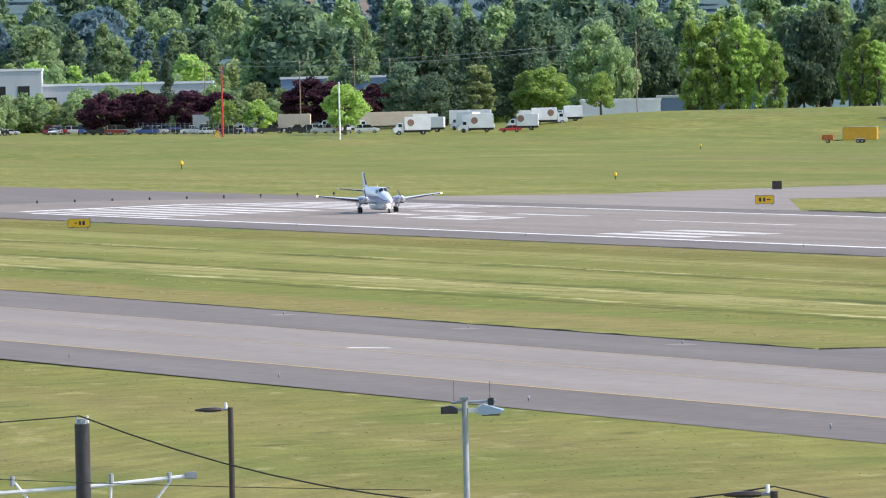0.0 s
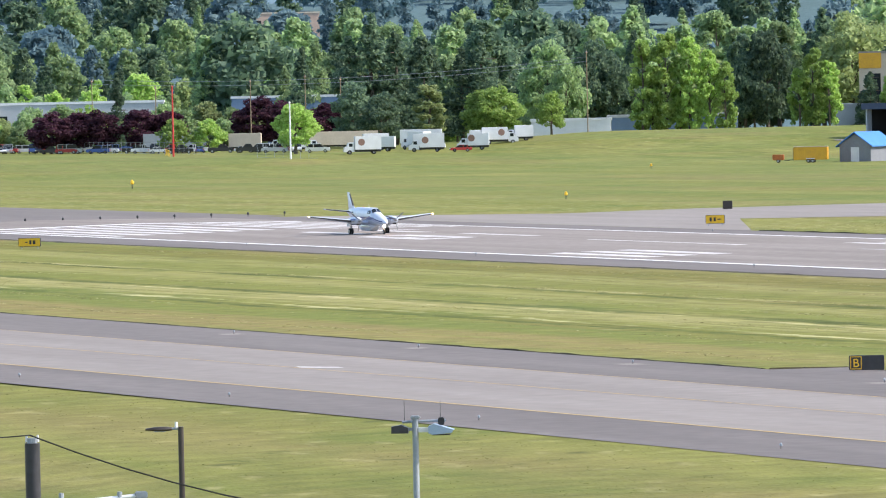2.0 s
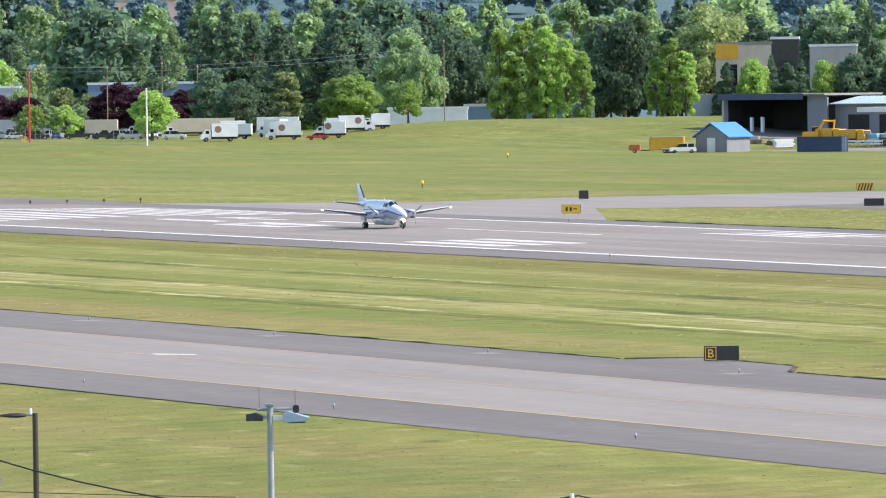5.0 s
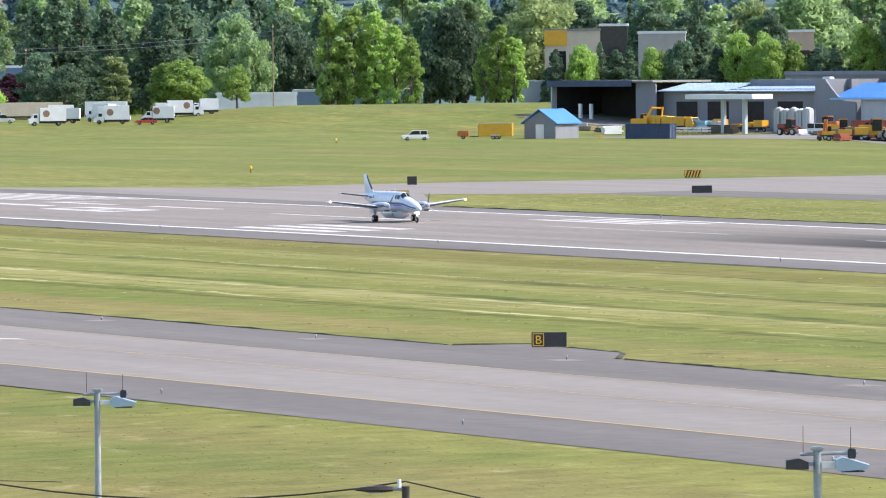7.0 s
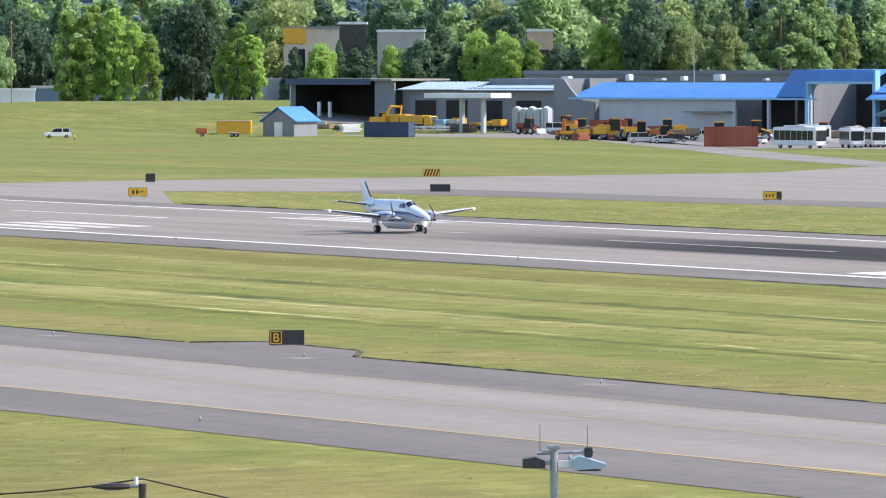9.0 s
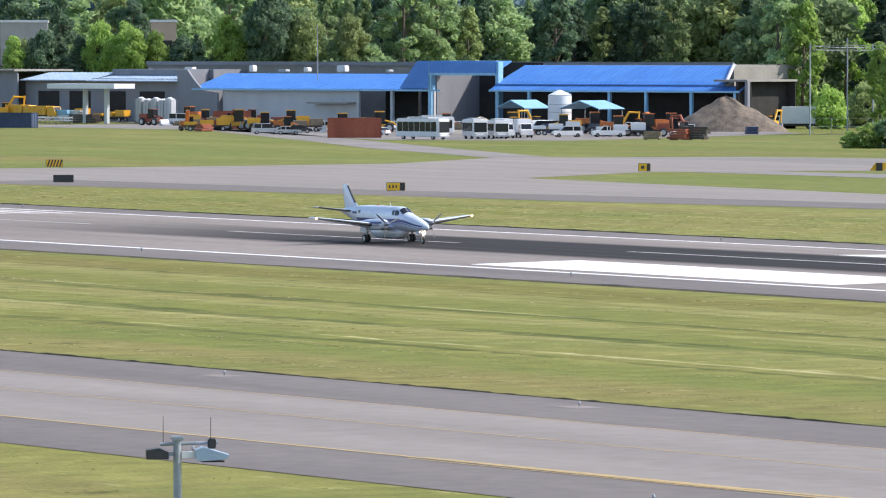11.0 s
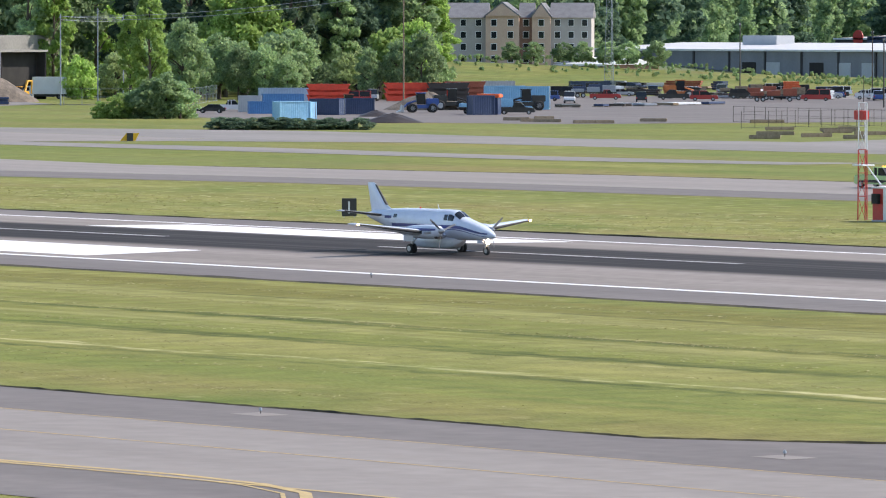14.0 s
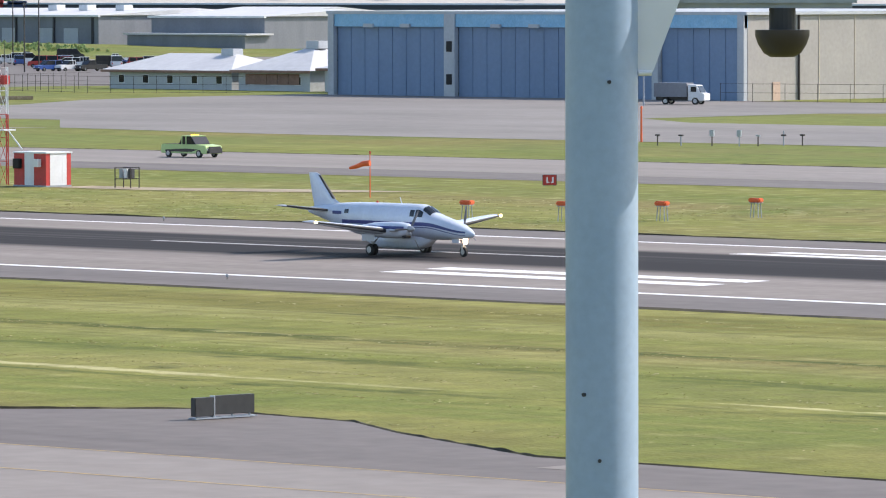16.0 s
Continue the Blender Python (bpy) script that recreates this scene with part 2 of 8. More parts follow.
def loft(rings, bm=None, caps=True):
    bm = bm or bmesh.new()
    vs = [[bm.verts.new(p) for p in r] for r in rings]
    n = len(vs[0])
    for r, s in zip(vs, vs[1:]):
        for k in range(n):
            bm.faces.new((r[k], r[(k + 1) % n], s[(k + 1) % n], s[k]))
    if caps:
        bm.faces.new(vs[0]), bm.faces.new(vs[-1])
    return bm


def step(v, a, b):
    v = min(1.0, max(0.0, (v - a) / (b - a)))
    return v * v * (3 - 2 * v)


def gz(x, y):
    """Height of the land: flat airfield, a rise past the runway's end, hills far off, and a grassed bank there; lower by the car park."""
    z = 3.0 * step(-x, 430, 560)
    z += 3.0 * math.exp(-((x + 560) / 55) ** 2) * step(y, 258, 300)
    z += 6.5 * math.exp(-((x + 420) ** 2 + (y - 620) ** 2) / 75 ** 2)
    z += 7.0 * step(-x, 850, 1200)
    z -= 5.0 * step(-y, 150, 215)
    z += 48.0 * step(math.hypot(x - 690, y + 250), 2030, 2900)
    return z


def ribbon(name, outline, z, material, label, category="pavement"):
    bm = bmesh.new()
    v = [bm.verts.new((x, y, z)) for x, y in outline]
    for t in tessellate_polygon([[Vector((x, y, 0)) for x, y in outline]]):
        bm.faces.new([v[i] for i in t])
    return tagged(part(name, bm, material), label, category, kind="structure")


# ---- ground ----
def ground():
    xs = [-4500, -3000, -2500, -2200, -1900, -1700, -1550, -1400, -1300, -1200, -1100, -1000, -925, -850] + list(range(-760, 761, 20)) + [900, 1200, 1800, 2800, 4200]
    ys = [-3000, -1500, -800, -500, -400] + list(range(-320, 521, 20)) + [600, 700, 775, 850, 925, 1000, 1100, 1200, 1300, 1500, 1700, 2000, 2300, 3200, 4400]
    bm = bmesh.new()
    g = [[bm.verts.new((x, y, gz(x, y))) for y in ys] for x in xs]
    for i in range(len(xs) - 1):
        for j in range(len(ys) - 1):
            bm.faces.new((g[i][j], g[i + 1][j], g[i + 1][j + 1], g[i][j + 1]))
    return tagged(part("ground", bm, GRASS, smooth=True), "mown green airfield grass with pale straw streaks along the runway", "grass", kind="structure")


ground()
CROWN = 0.30


def crown(y):
    return CROWN * (1 - min(1.0, abs(y) / 22.4))


def runway():
    bm = bmesh.new()
    x0, x1, half = -55, 1400, 22.9
    prof = [(-half, -0.05), (-half, 0.03), (0, CROWN + 0.03), (half, 0.03), (half, -0.05)]
    prism(prof, x0, x1, "x", bm)
    tagged(part("runway", bm, RUNWAY), "grey grooved runway with dark tyre rubber along its middle", "runway", kind="structure")
    for name, lo, hi in (("runway_shoulder_near", -32.6, -22.9), ("runway_shoulder_far", 22.9, 30.4)):
        ribbon(name, [(-55, lo), (1400, lo), (1400, hi), (-55, hi)], 0.022, ASPHALT, "dark asphalt shoulder beside the runway")
    ribbon("blast_pad", [(-230, -34), (-55, -34), (-55, 33), (-230, 33)], 0.024, ASPHALT, "dark worn asphalt before the runway threshold")


def marking(bm, x0, x1, y0, y1):
    """A painted bar on the crowned runway."""
    ys = sorted({y0, y1} | ({0.0} if y0 < 0 < y1 else set()))
    for a, b in zip(ys, ys[1:]):
        v = [bm.verts.new((x, y, crown(y) + 0.036)) for x, y in ((x0, a), (x1, a), (x1, b), (x0, b))]
        bm.faces.new(v)


def runway_paint(name, bars, label, paint=None):
    bm = bmesh.new()
    for b in bars:
        marking(bm, *b)
    tagged(part(name, bm, paint or PAINT_W), label, "runway marking", kind="structure")


runway()
FT = 0.3048
for side in (-1, 1):
    word = "near" if side < 0 else "far"
    runway_paint("edge_stripe_" + word, [(-8, 1400, side * 22.4 - 0.46, side * 22.4 + 0.46)], "white stripe along the runway edge")

    def bars(x0, x1, feet):
        return [(x0 * FT, x1 * FT, *sorted((side * a * FT, side * b * FT))) for a, b in feet]

    runway_paint("touchdown_bars_" + word, bars(500, 575, [(36, 42), (47, 53), (58, 64)]), "three white touchdown zone bars on the runway", PAINT_WORN)
    runway_paint("aiming_block_" + word, bars(1020, 1170, [(36, 66)]), "broad white aiming point block on the runway")
    runway_paint("second_touchdown_bars_" + word, bars(1500, 1575, [(36, 42), (47, 53)]), "two white touchdown zone bars on the runway")
    runway_paint("threshold_stripes_" + word, [(-12, 34, *sorted((side * (1.75 + k * 3.5), side * (3.5 + k * 3.5)))) for k in range(6)],
                 "long white threshold stripes at the runway end", PAINT_WORN)
runway_paint("threshold_bar", [(-18.5, -15.5, -22.4, 22.4)], "white threshold bar across the runway end")
for k in range(20):
    runway_paint("centreline_stripe", [(117.5 + k * 60.96, 154.1 + k * 60.96, -0.38, 0.38)], "worn white centreline stripe on the runway", PAINT_FAINT if k else PAINT_WORN)
runway_paint("runway_designation", [(48, 66, 2.6, 4.6), (48, 50.5, 4.6, 9.0), (75, 94, -8.4, -6.6), (75, 94, -4.0, -2.2), (75, 77.2, -6.6, -4.0), (91.8, 94, -6.6, -4.0),
                                      (84, 86, -6.6, -4.0), (75, 94, 3.2, 5.0), (48, 66, -4.4, -2.8)], "worn white painted runway designation", PAINT_WORN)


def taxi_y(y0, slope):
    return lambda x: y0 + slope * (x - 450)


def strip(name, lo, hi, z, material, label, x0=-600, x1=1400, category="pavement"):
    return ribbon(name, [(x0, lo(x0)), (x1, lo(x1)), (x1, hi(x1)), (x0, hi(x0))], z, material, label, category)


FAR_EDGE, FAR_LINE, MID_LINE, NEAR_LINE, NEAR_EDGE = (taxi_y(-104.6, 0.016), taxi_y(-113.4, 0.03), taxi_y(-121.0, 0.035),
                                                      taxi_y(-131.2, 0.037), taxi_y(-139.8, 0.036))
strip("taxiway_shoulder_far", FAR_LINE, FAR_EDGE, 0.02, ASPHALT, "dark asphalt taxiway shoulder beside mown grass")
strip("taxiway", NEAR_LINE, FAR_LINE, 0.024, CONCRETE, "pale worn concrete taxiway")
strip("taxiway_shoulder_near", NEAR_EDGE, NEAR_LINE, 0.02, ASPHALT, "dark asphalt taxiway shoulder")


VERGE = mat("soil_verge", (0.022, 0.019, 0.012), 0.95, color2=(0.085, 0.072, 0.036), scale=1.0, stretch=(0.25, 1, 1), fine=(2.0, 0.3))


def verge(name, at, w, side, x0=-600, x1=1400):
    """A ragged strip of soil and cut grass where the mown grass meets the pavement."""
    bm = bmesh.new()
    n = 500
    prev = None
    for k in range(n + 1):
        x = x0 + (x1 - x0) * k / n
        o = 0.45 + 0.55 * abs(noise.noise((x * 0.11, 3.0, 0))) + 0.4 * noise.noise((x * 0.9, 7.0, 0))
        h = max(0.05, w * 0.19 * o)
        row = [bm.verts.new((x, at(x) - side * 0.05, 0.01)), bm.verts.new((x, at(x) + side * 0.05, h)), bm.verts.new((x, at(x) + side * (0.2 + 0.3 * max(0, o)), 0.0))]
        if prev:
            bm.faces.new((prev[0], row[0], row[1], prev[1])), bm.faces.new((prev[1], row[1], row[2], prev[2]))
        prev = row
    tagged(part(name, bm, VERGE), "ragged dark soil verge between grass and pavement", "verge", kind="structure")


verge("taxiway_verge_far", FAR_EDGE, 0.7, 1, -600, 384)
verge("taxiway_verge_far", FAR_EDGE, 0.7, 1, 405, 515)
verge("taxiway_verge_far", FAR_EDGE, 0.7, 1, 552, 1400)


def edge_through(*pts):
    """The y of a broken line at x."""
    def at(x):
        for (a, c), (b, d) in zip(pts, pts[1:]):
            if a <= x <= b:
                return c + (d - c) * (x - a) / (b - a)
        return pts[-1][1]
    return at


verge("holding_pad_verge", edge_through((385, FAR_EDGE(385)), (386, -101.5), (398, -102.0), (404, FAR_EDGE(404))), 0.7, 1, 385, 404)
verge("taxiway_fillet_verge", edge_through((515, FAR_EDGE(515)), (522, -99.3), (527, -94.8), (536, -95.5), (541, -98.3), (552, FAR_EDGE(552))), 0.7, 1, 515, 552)
verge("far_taxiway_verge", edge_through((160, 128.5), (215, 139), (300, 143), (600, 145.5)), 0.6, 1, 160, 600)
verge("runway_verge_near", lambda x: -32.6, 0.8, -1, -230)
verge("runway_verge_far", lambda x: 30.4, 1.0, 1, 92)


def line(name, at, w, label):
    strip(name, lambda x: at(x) - w / 2, lambda x: at(x) + w / 2, 0.032, PAINT_Y, label, category="taxiway marking")


line("taxiway_edge_line", NEAR_LINE, 0.30, "yellow taxiway edge line")
line("taxiway_centre_line", MID_LINE, 0.16, "faint yellow taxiway centre line")
line("taxiway_far_line", FAR_LINE, 0.14, "faint yellow taxiway edge line")
ribbon("holding_pad", [(385, FAR_EDGE(385)), (404, FAR_EDGE(404)), (398, -102.0), (386, -101.5)], 0.02, ASPHALT, "asphalt pad under a taxiway sign")
ribbon("taxiway_fillet", [(515, FAR_EDGE(515)), (552, FAR_EDGE(552)), (541, -98.3), (536, -95.5), (527, -94.8), (522, -99.3)], 0.02, ASPHALT, "asphalt widening beside the taxiway")

# pavements past the runway
ribbon("far_taxiway_shoulder", [(45, 70), (160, 84), (220, 97), (300, 101), (1400, 108), (1400, 122), (300, 114), (215, 111), (100, 92), (40, 88)], 0.02, ASPHALT, "dark asphalt shoulder of the far taxiway")
ribbon("far_taxiway", [(40, 88), (100, 92), (215, 111), (300, 114), (1400, 122), (1400, 152), (300, 143), (215, 139), (150, 127), (60, 138), (-24, 138)], 0.024, CONCRETE, "pale concrete far taxiway")
ribbon("connector_taxiway", [(-48, 30.5), (90, 30.5), (34, 55), (45, 70), (40, 88), (-24, 138), (-27, 92), (-27, 76), (-20, 56)], 0.028, CONCRETE, "concrete connector taxiway joining the runway")
ribbon("cross_taxiway", [(-24, 138.2), (60, 138.2), (36, 172), (39.8, 174), (39.8, 215), (-22, 222), (-66, 214), (-28, 172)], 0.028, CONCRETE, "concrete taxiway leading to the apron")
ribbon("apron", [(39.9, 186), (48, 203), (77, 223), (165, 223), (194, 197), (230, 192), (600, 200), (600, 252), (300, 256), (230, 256), (212, 268), (210, 300), (230, 318), (600, 330), (600, 352), (72, 352), (72, 325), (79, 304), (96, 278), (101, 261), (66, 253), (0, 258), (-47, 240), (-56, 215.6), (-22, 222.3), (39.9, 215.3)],
       0.026, APRON, "broad grey asphalt apron before the hangars")
ribbon("service_road", [(40.2, 186), (89, 189), (140, 186), (183, 189), (193, 196.5), (191, 181), (163, 174), (110, 174), (40.2, 174)], 0.03, APRON, "narrow grey service road through the grass")
ribbon("yard_road", [(-60, 206), (-56, 214), (-143, 247), (-215, 275), (-335, 322), (-345, 315), (-210, 262), (-143, 234)], 0.03, APRON, "grey service road across the grass")
ribbon("yard_paving", [(-470, 292), (-345, 316), (-215, 278), (-190, 300), (-240, 380), (-420, 460)], 0.03, APRON, "grey paved works yard")
ribbon("storage_yard_paving", [(-130, 320), (-60, 305), (-20, 320), (0, 400), (-60, 480), (-260, 560), (-300, 480)], 0.03, ASPHALT, "dusty grey storage yard")
ribbon("car_park", [(-300, 640), (-260, 560), (-60, 480), (0, 420), (60, 470), (30, 560), (-130, 690), (-215, 690)], 0.03, APRON, "grey paved car park full of parked vehicles")

# ---- paints and metals ----
WHITE = mat("white_painted_metal", (0.72, 0.73, 0.75), 0.35, color2=(0.64, 0.65, 0.67), scale=0.6, fine=(5, 0.04))
PLANE_W = mat("airplane_white", (0.60, 0.645, 0.73), 0.25, color2=(0.54, 0.585, 0.68), scale=0.9, fine=(6, 0.04), coat=0.4)
NAVY = mat("navy_stripe", (0.02, 0.035, 0.16), 0.3, color2=(0.03, 0.045, 0.2), scale=2)
BOOT = mat("black_rubber_boot", (0.018, 0.018, 0.02), 0.6, color2=(0.03, 0.03, 0.032), scale=3)
BLADE = mat("grey_propeller_blade", (0.11, 0.11, 0.12), 0.35, color2=(0.15, 0.15, 0.16), scale=3)
TYRE = mat("tyre_rubber", (0.016, 0.016, 0.017), 0.85, color2=(0.03, 0.03, 0.03), scale=6)
STEEL = mat("bare_steel", (0.45, 0.46, 0.48), 0.4, 0.7, color2=(0.36, 0.37, 0.39), scale=3)
DARKGLASS = mat("dark_window_glass", (0.012, 0.015, 0.02), 0.08, color2=(0.02, 0.024, 0.03), scale=1)
# near black for vents and beds, and for shade painted inside open bays
DARK = mat("near_black_and_bay_shade", (0.018, 0.017, 0.017), 0.9, color2=(0.03, 0.028, 0.027), scale=0.5)
LAMP_GLOW = mat("landing_light", (1, 0.8, 0.6), 0.3, emit=(1.0, 0.62, 0.38), glow=40.0)
TIP_GLOW = mat("wing_tip_lamp", (1, 0.85, 0.6), 0.3, emit=(1.0, 0.66, 0.28), glow=4.0)
YELLOW = mat("sign_yellow", (0.80, 0.47, 0.015), 0.5, color2=(0.74, 0.43, 0.015), scale=3)
BLACK = mat("sign_black", (0.02, 0.02, 0.023), 0.45, color2=(0.03, 0.03, 0.033), scale=3)
RED = mat("signal_red", (0.50, 0.035, 0.03), 0.5, color2=(0.42, 0.04, 0.035), scale=2, fine=(6, 0.1))
ORANGE = mat("signal_orange", (0.74, 0.125, 0.03), 0.5, color2=(0.64, 0.11, 0.03), scale=2)
GALV = mat("galvanised_grey", (0.32, 0.35, 0.39), 0.5, 0.25, color2=(0.26, 0.29, 0.33), scale=4, fine=(14, 0.08))
POLEW = mat("pale_painted_pole", (0.29, 0.38, 0.50), 0.36, color2=(0.26, 0.35, 0.47), scale=2.5, fine=(25, 0.05))
RUBBERBLACK = mat("black_wrap", (0.02, 0.02, 0.025), 0.5, color2=(0.035, 0.035, 0.045), scale=5)
BROWNPOLE = mat("dark_bronze_pole", (0.03, 0.022, 0.02), 0.45, color2=(0.045, 0.035, 0.03), scale=4)
CABLE = mat("cable_black", (0.02, 0.02, 0.02), 0.7)


def superring(x, zc, hw, hh, n=28, e=2.3):
    out = []
    for k in range(n):
        a = k * math.tau / n
        c, s = math.cos(a), math.sin(a)
        out.append((x, hw * math.copysign(abs(c) ** (2 / e), c), zc + hh * math.copysign(abs(s) ** (2 / e), s)))
    return out


def foil(chord_le, chord_te, y, z, thick, up=(0, 0, 1), n=9):
    """A wing section ring from leading to trailing edge at station y; up turns it for a fin."""
    ring = []
    for sgn in (1, -1):
        ks = range(n) if sgn > 0 else range(n - 2, 0, -1)
        for k in ks:
            f = 0.5 - 0.5 * math.cos(math.pi * k / (n - 1))
            h = sgn * thick * 2.6 * (0.30 * math.sqrt(f) - 0.126 * f - 0.35 * f * f + 0.284 * f ** 3 - 0.1015 * f ** 4) / 0.2
            x = chord_le + (chord_te - chord_le) * f
            ring.append((x, y, z + h * 0.5) if up[2] else (x, h * 0.5, z))
    return ring


HULL = [(0.86, 1.24, 0.05, 0.05), (0.72, 1.25, 0.17, 0.16), (0.4, 1.30, 0.32, 0.30), (-0.1, 1.37, 0.46, 0.43), (-0.8, 1.46, 0.57, 0.55), (-1.6, 1.55, 0.64, 0.66),
        (-2.15, 1.62, 0.67, 0.74), (-2.45, 1.70, 0.68, 0.84), (-2.8, 1.79, 0.69, 0.94), (-3.2, 1.83, 0.70, 0.98), (-4.0, 1.84, 0.71, 0.98), (-7.2, 1.85, 0.71, 0.97), (-8.6, 1.92, 0.68, 0.88),
        (-9.8, 2.04, 0.55, 0.70), (-11.0, 2.17, 0.38, 0.48), (-12.0, 2.25, 0.22, 0.30), (-12.7, 2.28, 0.09, 0.14)]


def hull_at(x):
    for a, b in zip(HULL, HULL[1:]):
        if a[0] >= x >= b[0]:
            f = (a[0] - x) / (a[0] - b[0])
            return [a[i] + (b[i] - a[i]) * f for i in range(4)]
    return HULL[-1]


def hull_y(x, z, e=2.3):
    _, zc, hw, hh = hull_at(x)
    u = min(0.999, abs(z - zc) / hh)
    return hw * (1 - u ** e) ** (1 / e)


def side_panel(name, xs, lo, hi, side, material, parent, label="", proud=0.012):
    """A skin patch on the fuselage flank between two height lines."""
    bm = bmesh.new()
    cols = []
    for x in xs:
        col = []
        for k in range(4):
            z = lo(x) + (hi(x) - lo(x)) * k / 3
            col.append(bm.verts.new((x, side * (hull_y(x, z) + proud), z)))
        cols.append(col)
    for a, b in zip(cols, cols[1:]):
        for k in range(3):
            bm.faces.new((a[k], b[k], b[k + 1], a[k + 1]))
    return part(name, bm, material, parent, label)


def wheel(name, r, w, parent, m):
    """A wheel as tyre with a rim in it, on an axle along y; its own origin turns."""
    ob = part(name, loft([[(r * q * math.cos(k * math.tau / 20), y, r * q * math.sin(k * math.tau / 20)) for k in range(20)]
                          for y, q in ((-w / 2, 0.55), (-w / 2, 0.86), (-w * 0.3, 1.0), (w * 0.3, 1.0), (w / 2, 0.86), (w / 2, 0.55))]), TYRE, parent, "black tyre", True)
    ob.matrix_basis = m
    bm = bmesh.new()
    for y in (-w * 0.52, w * 0.30):
        loft([[(r * q * math.cos(k * math.tau / 16), y + h, r * q * math.sin(k * math.tau / 16)) for k in range(16)] for h, q in ((0, 0.3), (0, 0.56), (w * 0.2, 0.56), (w * 0.2, 0.2))], bm)
    part("rim", bm, STEEL, ob, "grey metal rim", True)
    return ob


def airplane():
    a = new("airplane")
    tagged(a, "white twin-engine propeller airplane with navy side stripes rolling along the runway", "airplane")
    spin, roll = [], []
    body = part("fuselage", loft([superring(*h) for h in HULL]), PLANE_W, a, "white tapered fuselage", True)
    span = [0.45 - 0.25 * k for k in range(48)]
    for s in (-1, 1):
        side_panel("side_stripe", span[:40], lambda x: 1.30 + 0.34 * step(-x, -0.6, 2.5), lambda x: 1.40 + 0.44 * step(-x, -0.6, 2.5), s, NAVY, a, "navy blue side stripe")
        side_panel("lower_stripe", span[:40], lambda x: 1.16 + 0.38 * step(-x, -0.6, 2.5), lambda x: 1.19 + 0.40 * step(-x, -0.6, 2.5), s, NAVY, a, "thin navy pinstripe")
        side_panel("cockpit_side_window", [-2.66, -2.8, -3.0, -3.22], lambda x: 2.12, lambda x: 2.40 + 0.12 * step(-x, 2.6, 3.0), s, DARKGLASS, a, "dark cockpit side window", 0.01)
        side_panel("cockpit_quarter_window", [-3.30, -3.45, -3.65], lambda x: 2.14, lambda x: 2.50, s, DARKGLASS, a, "dark cockpit side window", 0.01)
        side_panel("rear_window", [-8.7, -8.9, -9.1], lambda x: 2.20, lambda x: 2.42, s, DARKGLASS, a, "small dark rear window", 0.01)
        side_panel("tail_lettering_bar", [-9.35, -9.6, -9.9, -10.2], lambda x: 2.12, lambda x: 2.30, s, NAVY, a, "dark painted bar in place of a registration", 0.008)
    bm = bmesh.new()                                    # two windshield panes over the nose
    for s in (-1, 1):
        rows = []
        for x, z in ((-2.18, 2.35), (-2.36, 2.45), (-2.56, 2.58), (-2.76, 2.70)):
            _, zc, hw, hh = hull_at(x)
            row = []
            for k in range(4):
                y = 0.035 + 0.46 * k / 3
                u = min(0.99, y / hw)
                row.append(bm.verts.new((x + 0.015, s * y, zc + hh * (1 - u ** 2.3) ** (1 / 2.3) + 0.02)))
            rows.append(row)
        for p, q in zip(rows, rows[1:]):
            for k in range(3):
                bm.faces.new((p[k], p[k + 1], q[k + 1], q[k]))
    part("windshield", bm, DARKGLASS, a, "dark two-pane windshield")
    part("cargo_pod", loft([superring(x, z, w, h, 16, 3.5) for x, z, w, h in ((-2.3, 0.95, 0.15, 0.10), (-2.9, 0.82, 0.46, 0.34), (-3.6, 0.74, 0.56, 0.44), (-6.6, 0.74, 0.56, 0.44), (-7.6, 0.92, 0.42, 0.28), (-8.3, 1.10, 0.12, 0.06))]),
         PLANE_W, a, "white belly cargo pod", True)
    for s in (-1, 1):
        stations = [(0.5, -3.55, -6.05, 1.18, 0.36), (2.0, -3.60, -6.0, 1.36, 0.34), (4.5, -3.98, -5.75, 1.67, 0.24), (6.75, -4.35, -5.50, 1.95, 0.14), (7.0, -4.65, -5.4, 1.985, 0.05)]
        part("wing", loft([foil(le, te, s * y, z, t) for y, le, te, z, t in stations]), PLANE_W, a, "tapered white wing", True)
        part("wing_deice_boot", loft([foil(le + 0.02, le - 0.16, s * y, z, t * 0.5) for y, le, te, z, t in stations[1:4]]), BOOT, a, "black leading edge boot", True)
        part("wing_tip", loft([foil(-4.42, -5.47, s * 6.86, 1.967, 0.15), foil(-4.6, -5.42, s * 7.02, 1.987, 0.10), foil(-4.8, -5.3, s * 7.08, 1.99, 0.03)]), PLANE_W if s < 0 else YELLOW, a, "bright wing tip fairing", True)
        part("tip_light", loft([[(-4.36 + h, s * 6.9 + r * math.cos(k * math.tau / 10), 1.967 + r * math.sin(k * math.tau / 10)) for k in range(10)] for h, r in ((-0.05, 0.09), (0.03, 0.09), (0.08, 0.05))]), TIP_GLOW, a, "warm glowing wing tip light", True)
        nac = [superring(x, z, w, h, 18, 2.3) for x, z, w, h in ((-2.22, 1.52, 0.20, 0.20), (-2.34, 1.50, 0.32, 0.34), (-2.9, 1.46, 0.40, 0.44), (-3.8, 1.44, 0.42, 0.46), (-5.0, 1.42, 0.38, 0.40), (-6.0, 1.42, 0.24, 0.24), (-6.7, 1.42, 0.06, 0.06))]
        nacelle = part("engine_nacelle", loft([[(x, y + s * 2.0, z) for x, y, z in r] for r in nac]), PLANE_W, a, "white engine nacelle", True)
        part("nacelle_stripe", loft([[(x, y * 1.015 + s * 2.0, 1.56 + (z - 1.44) * 0.45) for x, y, z in r] for r in nac[1:6]]), NAVY, nacelle, "navy nacelle band", True)
